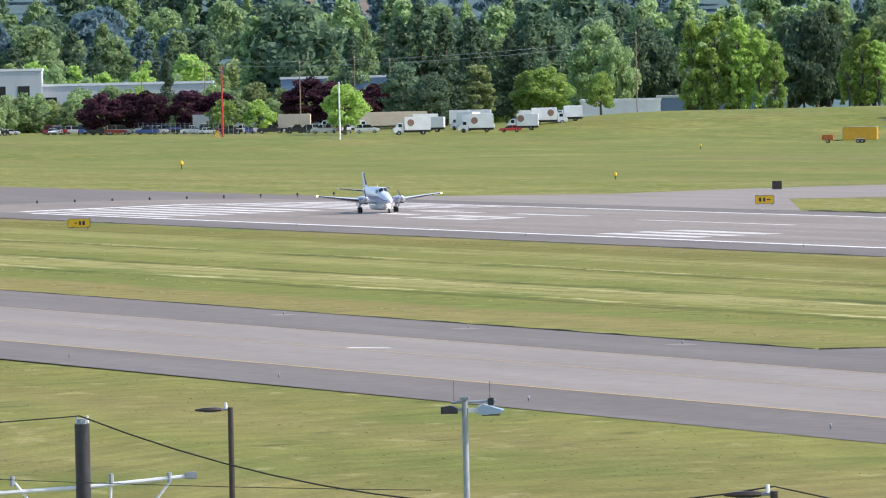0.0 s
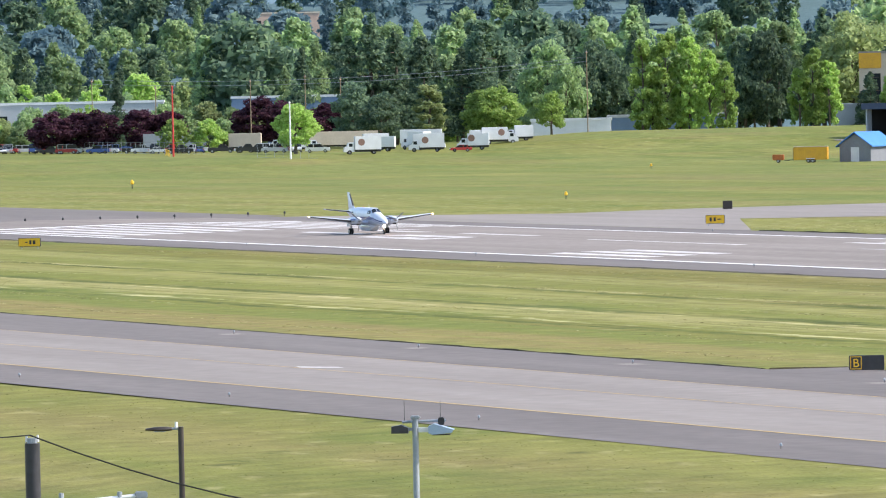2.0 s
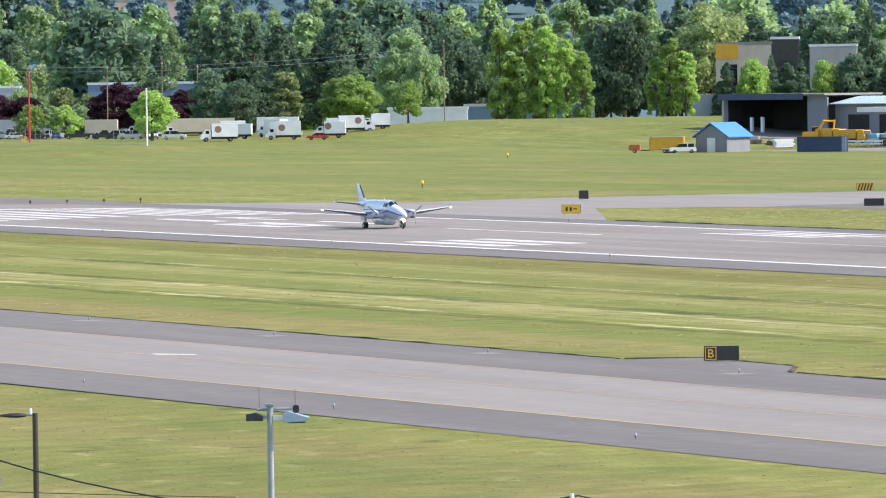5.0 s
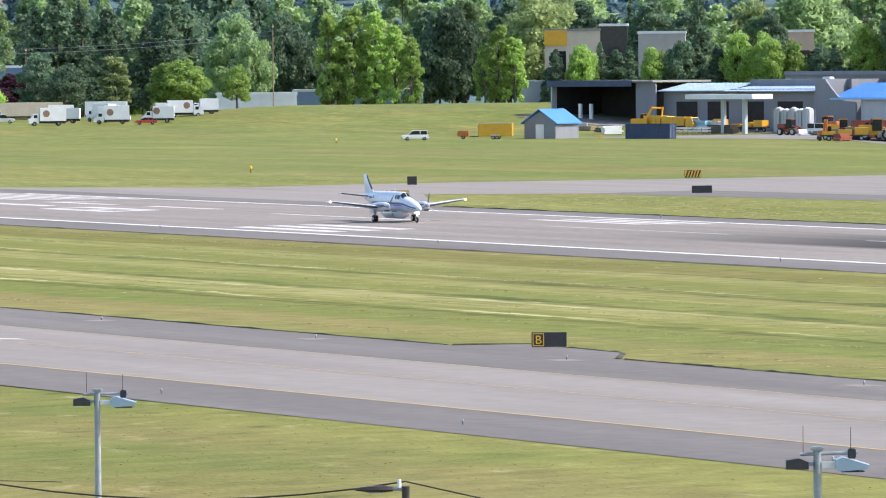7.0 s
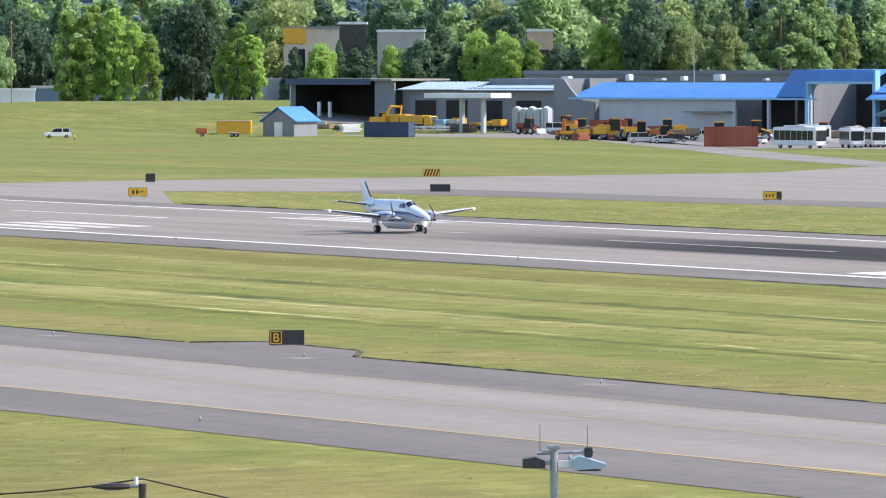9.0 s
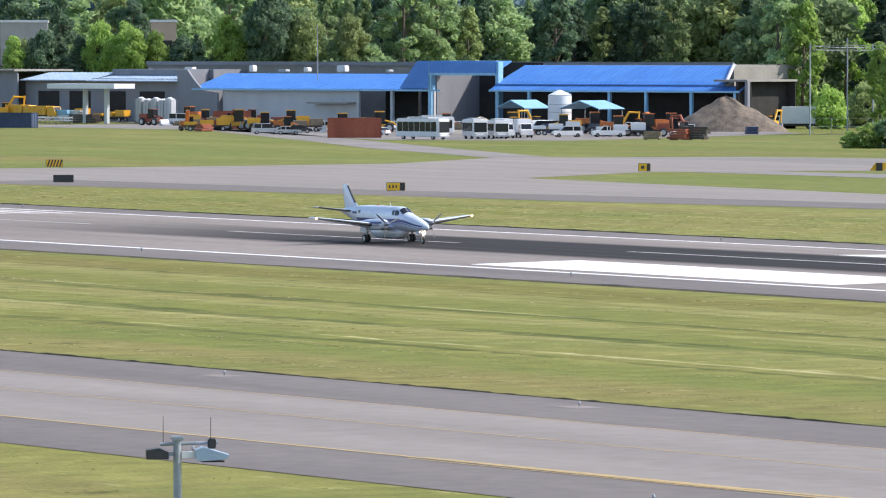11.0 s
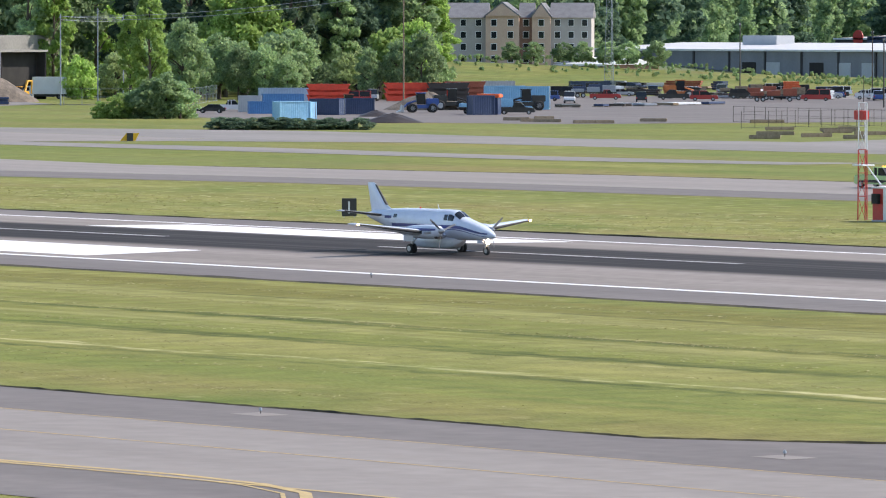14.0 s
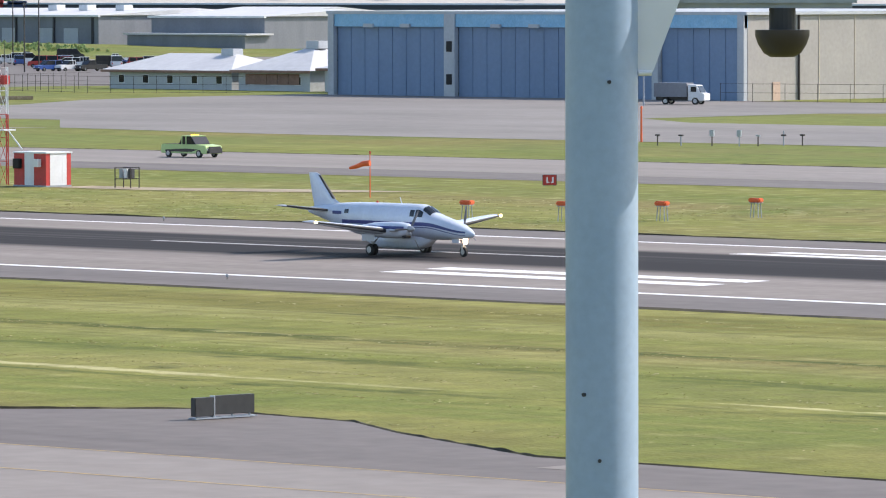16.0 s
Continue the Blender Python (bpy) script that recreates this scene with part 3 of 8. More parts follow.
        part("air_inlet", bevelled(box(-2.62, -2.26, s * 2.0 - 0.22, s * 2.0 + 0.22, 1.02, 1.16), 0.04), BOOT, nacelle, "dark chin air inlet")
        for q in (-1, 1):
            part("exhaust_stub", tube([(-2.75, s * 2 + q * 0.36, 1.45), (-2.9, s * 2 + q * 0.50, 1.43), (-3.15, s * 2 + q * 0.56, 1.42)], [0.09, 0.085, 0.075]), STEEL, nacelle, "metal exhaust stub", True)
        prop = part("propeller", loft([[(0.42 * f, r * math.cos(k * math.tau / 14), r * math.sin(k * math.tau / 14)) for k in range(14)] for f, r in ((0.0, 0.19), (0.35, 0.17), (0.75, 0.10), (1.0, 0.02))]), STEEL, a, "polished spinner", True)
        prop.matrix_basis = pose(-2.2, s * 2.0, 1.52)
        for k in range(3):
            blade = loft([[(0.09 + 0.5 * w * math.sin(tw) * q + 0.02 * p, 0.5 * w * math.cos(tw) * q, r) for q, p in ((1, 0), (0, 1), (-1, 0), (0, -1))]
                          for r, w, tw in ((0.14, 0.09, 1.1), (0.45, 0.14, 0.8), (0.85, 0.13, 0.5), (1.14, 0.08, 0.35), (1.18, 0.03, 0.33))])
            bmesh.ops.transform(blade, matrix=pose(0, 0, 0, 120 * k + 20), verts=blade.verts)
            part("blade", blade, BLADE, prop, "dark propeller blade")
        spin.append((prop, s * 2.0))
        part("main_gear_strut", tube([(-5.2, s * 2.0, 1.3), (-5.22, s * 2.0, 0.75), (-5.25, s * 2.0, 0.33)], [0.085, 0.08, 0.06]), STEEL, a, "main gear strut", True)
        part("drag_brace", tube([(-4.5, s * 2.0, 1.2), (-5.2, s * 2.0, 0.6)], 0.035), STEEL, a, "gear brace")
        part("gear_door", box(-5.75, -4.75, s * 2.28 - 0.012, s * 2.28 + 0.012, 0.80, 1.16), PLANE_W, a, "open white gear door")
        for q in (-0.13, 0.13):
            roll.append(wheel("main_wheel", 0.32, 0.20, a, pose(-5.25, s * 2.0 + q, 0.32)))
        part("stabilizer", loft([foil(le, te, s * y, z, t) for y, le, te, z, t in ((0.1, -10.6, -12.15, 2.28, 0.16), (2.9, -11.35, -12.25, 2.60, 0.09), (3.0, -11.55, -12.2, 2.61, 0.03))]), PLANE_W, a, "white tailplane", True)
        part("stabilizer_boot", loft([foil(le + 0.02, le - 0.2, s * y, z, t) for y, le, z, t in ((0.3, -10.63, 2.30, 0.10), (2.85, -11.32, 2.597, 0.07))]), BOOT, a, "black tailplane boot", True)
    fin = [(2.45, -9.6, -12.25, 0.16), (2.95, -10.55, -12.4, 0.17), (4.28, -11.8, -12.7, 0.09), (4.37, -12.0, -12.68, 0.03)]
    part("fin", loft([foil(le, te, 0, z, t, (0, 0, 0)) for z, le, te, t in fin]), PLANE_W, a, "swept white tail fin", True)
    part("fin_boot", loft([foil(le + 0.03, le - 0.22, 0, z, t, (0, 0, 0)) for z, le, t in ((2.95, -10.55, 0.15), (4.25, -11.77, 0.09))]), BOOT, a, "black fin leading edge boot", True)
    part("nose_gear_strut", tube([(-0.05, 0, 1.05), (-0.02, 0, 0.7), (0, 0, 0.3)], [0.06, 0.055, 0.05]), STEEL, a, "nose gear strut", True)
    for s in (-1, 1):
        part("nose_gear_fork", box(-0.06, 0.06, s * 0.115 - 0.012, s * 0.115 + 0.012, 0.26, 0.62), STEEL, a, "nose wheel fork")
        part("nose_gear_door", box(-0.7, -0.1, s * 0.22 - 0.01, s * 0.22 + 0.01, 0.75, 1.0), PLANE_W, a, "open nose gear door")
    roll.append(wheel("nose_wheel", 0.28, 0.17, a, pose(0, 0, 0.28)))
    part("landing_light", loft([[(0.16 + h, r * math.cos(k * math.tau / 14), 0.86 + r * math.sin(k * math.tau / 14)) for k in range(14)] for h, r in ((-0.08, 0.06), (0.0, 0.16), (0.03, 0.11))]), LAMP_GLOW, a, "lit landing light on the nose gear", True)
    part("antenna", tube([(-5.0, 0, 2.8), (-5.15, 0, 3.15)], [0.03, 0.012]), PLANE_W, a, "small roof antenna")
    part("beacon", tube([(-7.0, 0, 2.80), (-7.0, 0, 2.92)], [0.07, 0.04]), RED, a, "red roof beacon")
    return a, spin, roll


AIRPLANE, PROPS, WHEELS = airplane()


# ---- poles and lamps on the near side ----
def flood_mast(x, y, top, scale=1.0):
    """A galvanised mast with a cross arm, two flood heads and two whip antennas."""
    g = gz(x, y)
    m = thing("flood_light_mast", pose(x, y, g, 0, 0, 155), "grey galvanised mast with two flood heads and whip antennas", "light pole", "flood masts")
    h = top - g
    part("mast", tube([(0, 0, 0), (0, 0, h * 0.5), (0, 0, h)], [0.10, 0.09, 0.08], 14), GALV, m, "", True)
    part("base_plate", bevelled(box(-0.25, 0.25, -0.25, 0.25, -0.02, 0.04), 0.01), GALV, m)
    part("cross_arm", tube([(0, 0.34, h - 0.13), (0, -0.80, h - 0.10)], 0.035), GALV, m)
    part("top_cap", bevelled(box(-0.13, 0.13, -0.13, 0.13, h - 0.06, h + 0.03), 0.03), GALV, m)
    for y0, hh in ((0.28, 0.66), (-0.66, 0.62)):
        part("whip_antenna", tube([(0, y0, h - 0.12), (0, y0, h - 0.12 + hh * 0.85)], [0.008, 0.005], 6), BOOT, m, "thin whip antenna")
    part("antenna_mount", bevelled(box(-0.06, 0.06, -0.76, -0.60, h - 0.22, h - 0.02), 0.02), BOOT, m)
    head = part("flood_head", prism([(0.18, h - 0.42), (0.62, h - 0.42), (0.62, h - 0.24), (0.36, h - 0.2), (0.18, h - 0.28)], -0.17, 0.17, "x"), RUBBERBLACK, m, "dark flood head")
    part("bracket", box(-0.05, 0.05, 0.08, 0.2, h - 0.36, h - 0.28), GALV, head)
    head2 = part("flood_head", prism([(-0.35, h - 0.24), (-0.50, h - 0.18), (-1.02, h - 0.34), (-0.95, h - 0.42), (-0.45, h - 0.46), (-0.35, h - 0.42)], -0.24, 0.24, "x"), POLEW, m, "pale tilted flood head")
    part("lens", box(-0.2, 0.2, -0.92, -0.46, h - 0.478, h - 0.462), BOOT, head2, "dark lens")
    part("bracket", box(-0.06, 0.06, -0.36, -0.08, h - 0.40, h - 0.28), WHITE, head2)
    return m


flood_mast(539.76, -188.17, 6.83)
flood_mast(582.91, -190.18, 7.61)
flood_mast(595.15, -171.65, 4.85)


def street_lamp(x, y, top, rz, label):
    g = gz(x, y)
    m = thing("street_lamp", pose(x, y, g, 0, 0, rz), label, "street lamp", "street lamps")
    h = top - g
    part("pole", tube([(0, 0, 0), (0, 0, h)], [0.10, 0.075], 12), BROWNPOLE, m, "dark bronze pole", True)
    part("base_cover", tube([(0, 0, 0), (0, 0, 0.25)], [0.2, 0.14], 12), BROWNPOLE, m)
    part("arm", tube([(0, 0, h - 0.05), (0, 0.3, h - 0.05)], 0.035), GALV, m)
    head = part("lamp_head", loft([[(w * c, yy, h - 0.06 + s * t) for c, s in ((-1, 0), (-0.7, 0.7), (0.7, 0.7), (1, 0), (0.7, -0.5), (-0.7, -0.5))] for yy, w, t in ((0.24, 0.06, 0.07), (0.4, 0.13, 0.10), (0.7, 0.14, 0.09), (0.95, 0.06, 0.04))]), BROWNPOLE, m, "flat cobra lamp head", True)
    part("lens", box(-0.1, 0.1, 0.42, 0.72, h - 0.125, h - 0.11), GALV, head, "pale lens")
    part("photocell", tube([(0, 0.12, h - 0.03), (0, 0.12, h + 0.13)], [0.05, 0.035]), WHITE, m, "small white photocell")


street_lamp(532.88, -192.2, 6.45, 159, "dark bronze street lamp with one arm and a photocell")
street_lamp(584.6, -199.9, 7.30, 150, "dark street lamp with a cable over its head")


def wrapped_post(x, y, top):
    """A black-wrapped cable post with white steel cross bars, as over a parking deck."""
    g = gz(x, y)
    m = thing("cable_post", pose(x, y, g, 0, 0, 160), "black wrapped cable post with pale steel cross bars", "utility pole")
    h = top - g
    part("post", tube([(0, 0, 0), (0, 0, h)], 0.10, 14), GALV, m)
    part("wrap", tube([(0, 0, h - 1.6), (0, 0, h - 0.10)], 0.15, 16), RUBBERBLACK, m, "glossy black wrap", True)
    for q in (-0.11, 0.11):
        part("insulator", tube([(0, q, h - 0.08), (0, q, h + 0.06)], [0.03, 0.02]), WHITE, m, "small white insulator")
    part("collar", bevelled(box(-0.19, 0.19, -0.19, 0.19, h - 1.82, h - 1.58), 0.03), GALV, m)
    part("cross_bar", tube([(0, -2.15, h - 1.18), (0, 0, h - 1.36), (0, 1.8, h - 1.44)], 0.045), WHITE, m, "pale steel cross bar", True)
    part("bar_end", bevelled(box(-0.06, 0.06, -2.25, -2.0, h - 1.24, h - 1.10), 0.02), GALV, m)
    for a, b in ((-1.75, -1.05), (1.35, 0.7), (-0.55, -0.5)):
        part("brace", tube([(0, a, h - 1.24), (0, b, h - 2.1)], 0.03), WHITE, m, "pale steel brace")
    for q in (-1.7, -0.55, 1.4):
        part("clamp", tube([(0, q, h - 1.30), (0, q, h - 1.10)], 0.05), GALV, m)


wrapped_post(574.29, -210.15, 8.64)


def cable(points, r, label="dark overhead cable sagging between poles", material=None, sag=0.0):
    a, b = Vector(points[0]), Vector(points[-1])
    n = 14
    pts = [a.lerp(b, k / n) - Vector((0, 0, sag * 4 * (k / n) * (1 - k / n))) for k in range(n + 1)]
    return tagged(part("overhead_cable", tube(pts, r, 5), material or CABLE, smooth=True), label, "cable", "overhead cables")


cable([(574.3, -210.2, 8.70), (573.2, -213.5, 8.55)], 0.013, sag=0.02)
cable([(574.3, -210.2, 8.70), (584.6, -199.9, 7.39)], 0.016, sag=0.95)
cable([(573.3, -213.5, 7.62), (577.4, -204.0, 7.12)], 0.008, sag=0.05)
cable([(584.6, -199.9, 7.39), (594.0, -190.0, 5.4)], 0.014, sag=0.2)


def camera_pole():
    """The tall pale pole that stands close by, with a bracket plate and a dark dome under a boxed arm."""
    x, y = 675.1, -230.6
    g = gz(x, y)
    m = thing("tall_pole", pose(x, y, g, 0, 0, 44.7), "tall pale blue-grey painted steel pole with bracket and dark dome", "pole")
    h = 17.5 - g
    part("shaft", tube([(0, 0, 0), (0, 0, h)], [0.152, 0.149], 40), POLEW, m, "smooth pale steel shaft", True)
    part("base_flange", tube([(0, 0, 0), (0, 0, 0.06)], 0.3, 24), GALV, m)
    z0 = 15.30 - g
    arm = part("arm_box", bevelled(box(0.28, 1.05, 0.0, 0.16, z0 - 0.10, z0 + 0.12), 0.02), GALV, m, "boxed grey arm")
    part("bracket_plate", prism([(0.145, z0 - 0.36), (0.21, z0 - 0.36), (0.345, z0 - 0.0), (0.345, z0 + 0.2), (0.145, z0 + 0.2)], -0.02, 0.02, "y"), WHITE, m, "pale triangular bracket plate")
    part("bracket_lip", tube([(0.15, -0.025, z0 - 0.365), (0.205, -0.025, z0 - 0.365)], 0.012), WHITE, m)
    part("dome_collar", tube([(0.745, 0.06, z0 - 0.19), (0.745, 0.06, z0 - 0.10)], 0.055, 18), BOOT, arm)
    part("dome", loft([[(0.745 + r * math.cos(k * math.tau / 24), 0.06 + r * math.sin(k * math.tau / 24), z0 + z) for k in range(24)] for z, r in ((-0.19, 0.112), (-0.215, 0.112), (-0.25, 0.10), (-0.285, 0.078), (-0.302, 0.05))]), BROWNPOLE, arm, "dark smoked dome", True)
    for zz, aa in ((13.62, -120), (13.35, -95), (14.9, -80), (13.05, -110)):
        part("bolt", tube([(0.150 * math.cos(radians(aa)), 0.150 * math.sin(radians(aa)), zz - g), (0.162 * math.cos(radians(aa)), 0.162 * math.sin(radians(aa)), zz - g)], 0.008), BOOT, m, "small dark bolt")


camera_pole()


# ---- airfield signs and gear ----
def sign(name, x, y, w, h, rz, face, label, marks=(), ink=None, z=0.28, d=0.22, group="airfield signs"):
    """A boxed airfield sign on short legs; marks are bars (u0, u1, v0, v1) in fractions of its face."""
    m = thing(name, pose(x, y, gz(x, y), 0, 0, rz), label, "airfield sign", group)
    part("cabinet", bevelled(box(-w / 2 - 0.04, w / 2 + 0.04, -d / 2, d / 2, z - 0.04, z + h + 0.04), 0.02), BLACK, m, "dark sign cabinet")
    part("face", box(-w / 2, w / 2, -d / 2 - 0.012, -d / 2 - 0.002, z, z + h), face, m)
    for u0, u1, v0, v1 in marks:
        part("mark", box(-w / 2 + u0 * w, -w / 2 + u1 * w, -d / 2 - 0.022, -d / 2 - 0.014, z + v0 * h, z + v1 * h), ink or BLACK, m, "plain painted bar")
    for q in (-0.38, 0.38):
        part("leg", tube([(q * w, 0, 0), (q * w, 0, z)], 0.04), GALV, m)
    return m


TURN = 62          # the signs face back along the runway, towards the landing side
sign("direction_sign", 74.7, -44.1, 2.25, 0.80, TURN - 4, YELLOW, "yellow airfield direction sign with black marks on the grass", [(0.30, 0.42, 0.45, 0.58), (0.50, 0.60, 0.25, 0.75), (0.66, 0.78, 0.25, 0.75)])
sign("taxiway_sign", 63.8, 38.3, 2.0, 0.85, TURN, YELLOW, "yellow airfield taxiway sign with black marks", [(0.2, 0.32, 0.25, 0.75), (0.42, 0.54, 0.25, 0.75), (0.62, 0.82, 0.44, 0.58)])
sign("dark_sign", -14.2, 75.7, 1.1, 0.95, TURN, BROWNPOLE, "dark brown blank back of an airfield sign", z=0.15)
sign("blank_sign", 57.2, 78.9, 2.2, 0.75, TURN, BLACK, "black blank airfield sign seen from behind", z=0.18)
hz_sign = sign("striped_barrier_sign", -21.0, 118.0, 2.05, 0.85, TURN, YELLOW, "yellow and black diagonally striped barrier board")
for k in range(5):
    part("stripe", prism([(-0.95 + k * 0.38, 0.29), (-0.75 + k * 0.38, 0.29), (-0.47 + k * 0.38, 1.12), (-0.67 + k * 0.38, 1.12)], -0.135, -0.125, "y"), BLACK, hz_sign, "black diagonal stripe")
sign("yard_side_sign", 117.3, 87.2, 1.9, 0.80, TURN, YELLOW, "yellow airfield sign with a black end panel", [(0.72, 0.99, 0.03, 0.97), (0.12, 0.2, 0.3, 0.7), (0.3, 0.38, 0.3, 0.7), (0.48, 0.56, 0.3, 0.7)])
sign("location_sign", 42.6, 166.0, 1.4, 0.9, TURN - 4, YELLOW, "small yellow and black airfield location sign", [(0.70, 0.98, 0.03, 0.97), (0.2, 0.5, 0.3, 0.7)])
os_ = sign("angled_sign", 46.7, 197.9, 0.7, 0.9, TURN, BLACK, "dark sign between two slanting amber boards", z=0.1)
for q in (-1, 1):
    part("slanting_board", prism([(q * 0.45 - 0.75, 0.08), (q * 0.45 + 0.25, 0.08), (q * 0.45 + 0.75, 1.05), (q * 0.45 + 0.05, 1.05)], 0.2, 0.25, "y"), YELLOW, os_, "slanting amber board")


def letter(text, size, material, parent, m, label):
    cu = bpy.data.curves.new("glyph", "FONT")
    cu.body, cu.size, cu.extrude, cu.align_x = text, size, 0.006, "CENTER"
    tmp = bpy.data.objects.new("glyph", cu)
    me = bpy.data.meshes.new_from_object(tmp)
    bpy.data.objects.remove(tmp)
    me.materials.append(material)
    ob = new("letter", me)
    ob.parent, ob.matrix_basis = parent, m
    ob["label"] = label
    return ob


b = sign("letter_sign", 390.9, -102.7, 1.78, 0.70, 66, BLACK, "black airfield sign with a yellow letter B panel beside the taxiway", z=0.12)
for bar in ((-0.87, -0.83, 0.13, 0.81), (-0.31, -0.27, 0.13, 0.81), (-0.87, -0.27, 0.13, 0.17), (-0.87, -0.27, 0.77, 0.81)):
    part("border", box(bar[0], bar[1], -0.134, -0.124, bar[2], bar[3]), YELLOW, b, "yellow border")
letter("B", 0.64, YELLOW, b, pose(-0.57, -0.13, 0.25, 90), "yellow letter B")
s1 = sign("distance_sign", 303.4, 40.6, 1.05, 1.30, 58, BLACK, "black distance-remaining sign with a white figure one", z=0.14)
letter("1", 1.35, WHITE, s1, pose(-0.02, -0.13, 0.32, 90), "white figure 1")
sg = sign("red_hold_sign", 365.2, 92.9, 0.98, 0.72, 48, RED, "red airfield hold sign with white marks", [(0.25, 0.36, 0.2, 0.8), (0.36, 0.48, 0.2, 0.32), (0.6, 0.8, 0.2, 0.32), (0.68, 0.8, 0.32, 0.8)], WHITE, z=0.1)


def twin_panel():
    """Two dark blank sign cabinets on one rail, seen from the side without letters."""
    m = thing("twin_blank_sign", pose(531.5, -97.45, 0, 0, 0, 86), "pair of black blank sign cabinets on a grey rail", "airfield sign", "airfield signs")
    for k, (a, c, z) in enumerate(((-1.36, -0.50, 0.0), (-0.46, 1.34, 0.04))):
        part("cabinet", bevelled(box(a, c, -0.13, 0.13, 0.14 + z, 0.80 + z), 0.02), BLACK, m, "black blank cabinet")
    part("rail", box(-1.4, 1.38, -0.2, 0.2, 0.05, 0.10), GALV, m, "pale grey base rail")
    for q in (-1.2, -0.48, 0.4, 1.2):
        part("leg", tube([(q, 0, 0), (q, 0, 0.2)], 0.035), GALV, m)
    part("divider", box(-0.49, -0.47, -0.14, 0.14, 0.10, 0.85), WHITE, m, "pale divider")


twin_panel()


def equipment_shelter():
    """The red and white striped shelter by the runway."""
    m = thing("equipment_shelter", pose(336.5, 67.7, 0), "red and white striped metal equipment shelter", "shelter")
    w, d, h = 1.8, 1.25, 2.5
    part("wall", box(-w, w, -d, d, 0.1, h), RED, m, "red metal walls")
    part("base", box(-w - 0.05, w + 0.05, -d - 0.05, d + 0.05, 0, 0.12), GALV, m)
    part("roof", bevelled(box(-w - 0.1, w + 0.1, -d - 0.1, d + 0.1, h, h + 0.12), 0.03), WHITE, m, "white flat roof")
    part("white_panel", box(-0.6, 0.45, -d - 0.02, -d - 0.004, 0.12, h), WHITE, m, "white wall stripe")
    part("white_panel", box(w + 0.004, w + 0.02, -d + 0.4, d - 0.45, 0.12, h), WHITE, m, "white wall stripe")
    part("vent_unit", bevelled(box(-1.6, -0.9, -d - 0.35, -d - 0.004, 1.35, 2.1), 0.03), DARK, m, "dark wall air unit")
    part("vent_unit", bevelled(box(0.6, 1.3, -d - 0.4, -d - 0.004, 1.5, 2.1), 0.03), WHITE, m, "white wall air unit")
    part("door", box(w + 0.004, w + 0.03, 0.35, 0.8, 0.15, 2.1), WHITE, m, "white door")


equipment_shelter()


def lattice_tower(x, y, h, label, w=0.32, paint=True, taper=0.7):
    m = thing("lattice_tower", pose(x, y, gz(x, y)), label, "tower", "lattice towers")
    n = max(4, int(h / 1.5))
    cs = [(w, 0), (-w / 2, w * 0.87), (-w / 2, -w * 0.87)]
    for k in range(n):
        z0, z1 = h * k / n, h * (k + 1) / n
        f0, f1 = 1 + (taper - 1) * k / n, 1 + (taper - 1) * (k + 1) / n
        mm = (RED if (k // 3) % 2 == 0 else WHITE) if paint else GALV
        bm = bmesh.new()
        for i, (a, b) in enumerate(cs):
            c, d = cs[(i + 1) % 3]
            tube([(a * f0, b * f0, z0), (a * f1, b * f1, z1)], 0.05 * (1 if paint else 1.3), 5, bm)
            tube([(a * f0, b * f0, z0), (c * f1, d * f1, z1)], 0.025, 4, bm)
            tube([(a * f1, b * f1, z1), (c * f1, d * f1, z1)], 0.025, 4, bm)
        part("section", bm, mm, m)
    return m


tw = lattice_tower(331.2, 68.6, 8.9, "red and white lattice antenna tower beside the shelter", 0.42, True, 0.9)
part("antenna_box", bevelled(box(-0.8, 0.3, -0.3, 0.3, 7.6, 8.3), 0.04), RED, tw, "red antenna box")
part("top_mast", tube([(0, 0, 8.9), (0, 0, 11.0)], [0.04, 0.02]), BROWNPOLE, tw)
part("conduit", tube([(0.3, 0, 4.2), (1.2, 0, 3.4), (2.0, 0, 2.7)], 0.06), WHITE, tw, "pale conduit to the shelter", True)
part("platform", box(-0.6, 0.6, -0.6, 0.6, 4.1, 4.2), WHITE, tw)


def cage(x, y):
    m = thing("equipment_cage", pose(x, y, 0, 0, 0, 8), "steel-framed cage with grey and white instrument boxes", "equipment")
    bm = bmesh.new()
    for a in (-0.75, 0.75):
        for c in (-0.5, 0.5):
            tube([(a, c, 0), (a, c, 1.55)], 0.045, 6, bm)
    for z in (0.7, 1.52):
        for c in (-0.5, 0.5):
            tube([(-0.75, c, z), (0.75, c, z)], 0.035, 6, bm)
    part("cage_frame", bm, BROWNPOLE, m, "dark steel frame")
    for k, mm in ((-0.45, GALV), (0.0, WHITE), (0.42, RUBBERBLACK)):
        part("instrument_box", bevelled(box(k - 0.16, k + 0.16, -0.2, 0.2, 0.75, 1.45), 0.02), mm, m)


cage(344.5, 69.0)
ribbon("bare_patch", [(339, 66), (350, 66.5), (362, 71), (368, 77), (358, 76), (346, 71), (339, 70.5)], 0.03, DIRT, "bare trodden earth beside the shelter", "earth")


def approach_light(x, y):
    m = thing("approach_light", pose(x, y, 0, 0, 0, 10), "orange-hooded approach light unit on a grey stand", "light unit", "approach lights")
    for a in (-0.3, 0.3):
        for c in (-0.2, 0.2):
            part("leg", tube([(a, c, 0), (a * 0.8, c * 0.8, 0.95)], 0.03, 6), GALV, m)
    part("shelf", box(-0.38, 0.38, -0.28, 0.28, 0.95, 1.0), GALV, m)
    part("hood", bevelled(box(-0.45, 0.45, -0.3, 0.3, 1.0, 1.28), 0.08), ORANGE, m, "orange lamp hood")


for p in ((407.9, 40.6), (413.9, 43.3), (418.6, 47.5), (419.2, 55.8)):
    approach_light(*p)


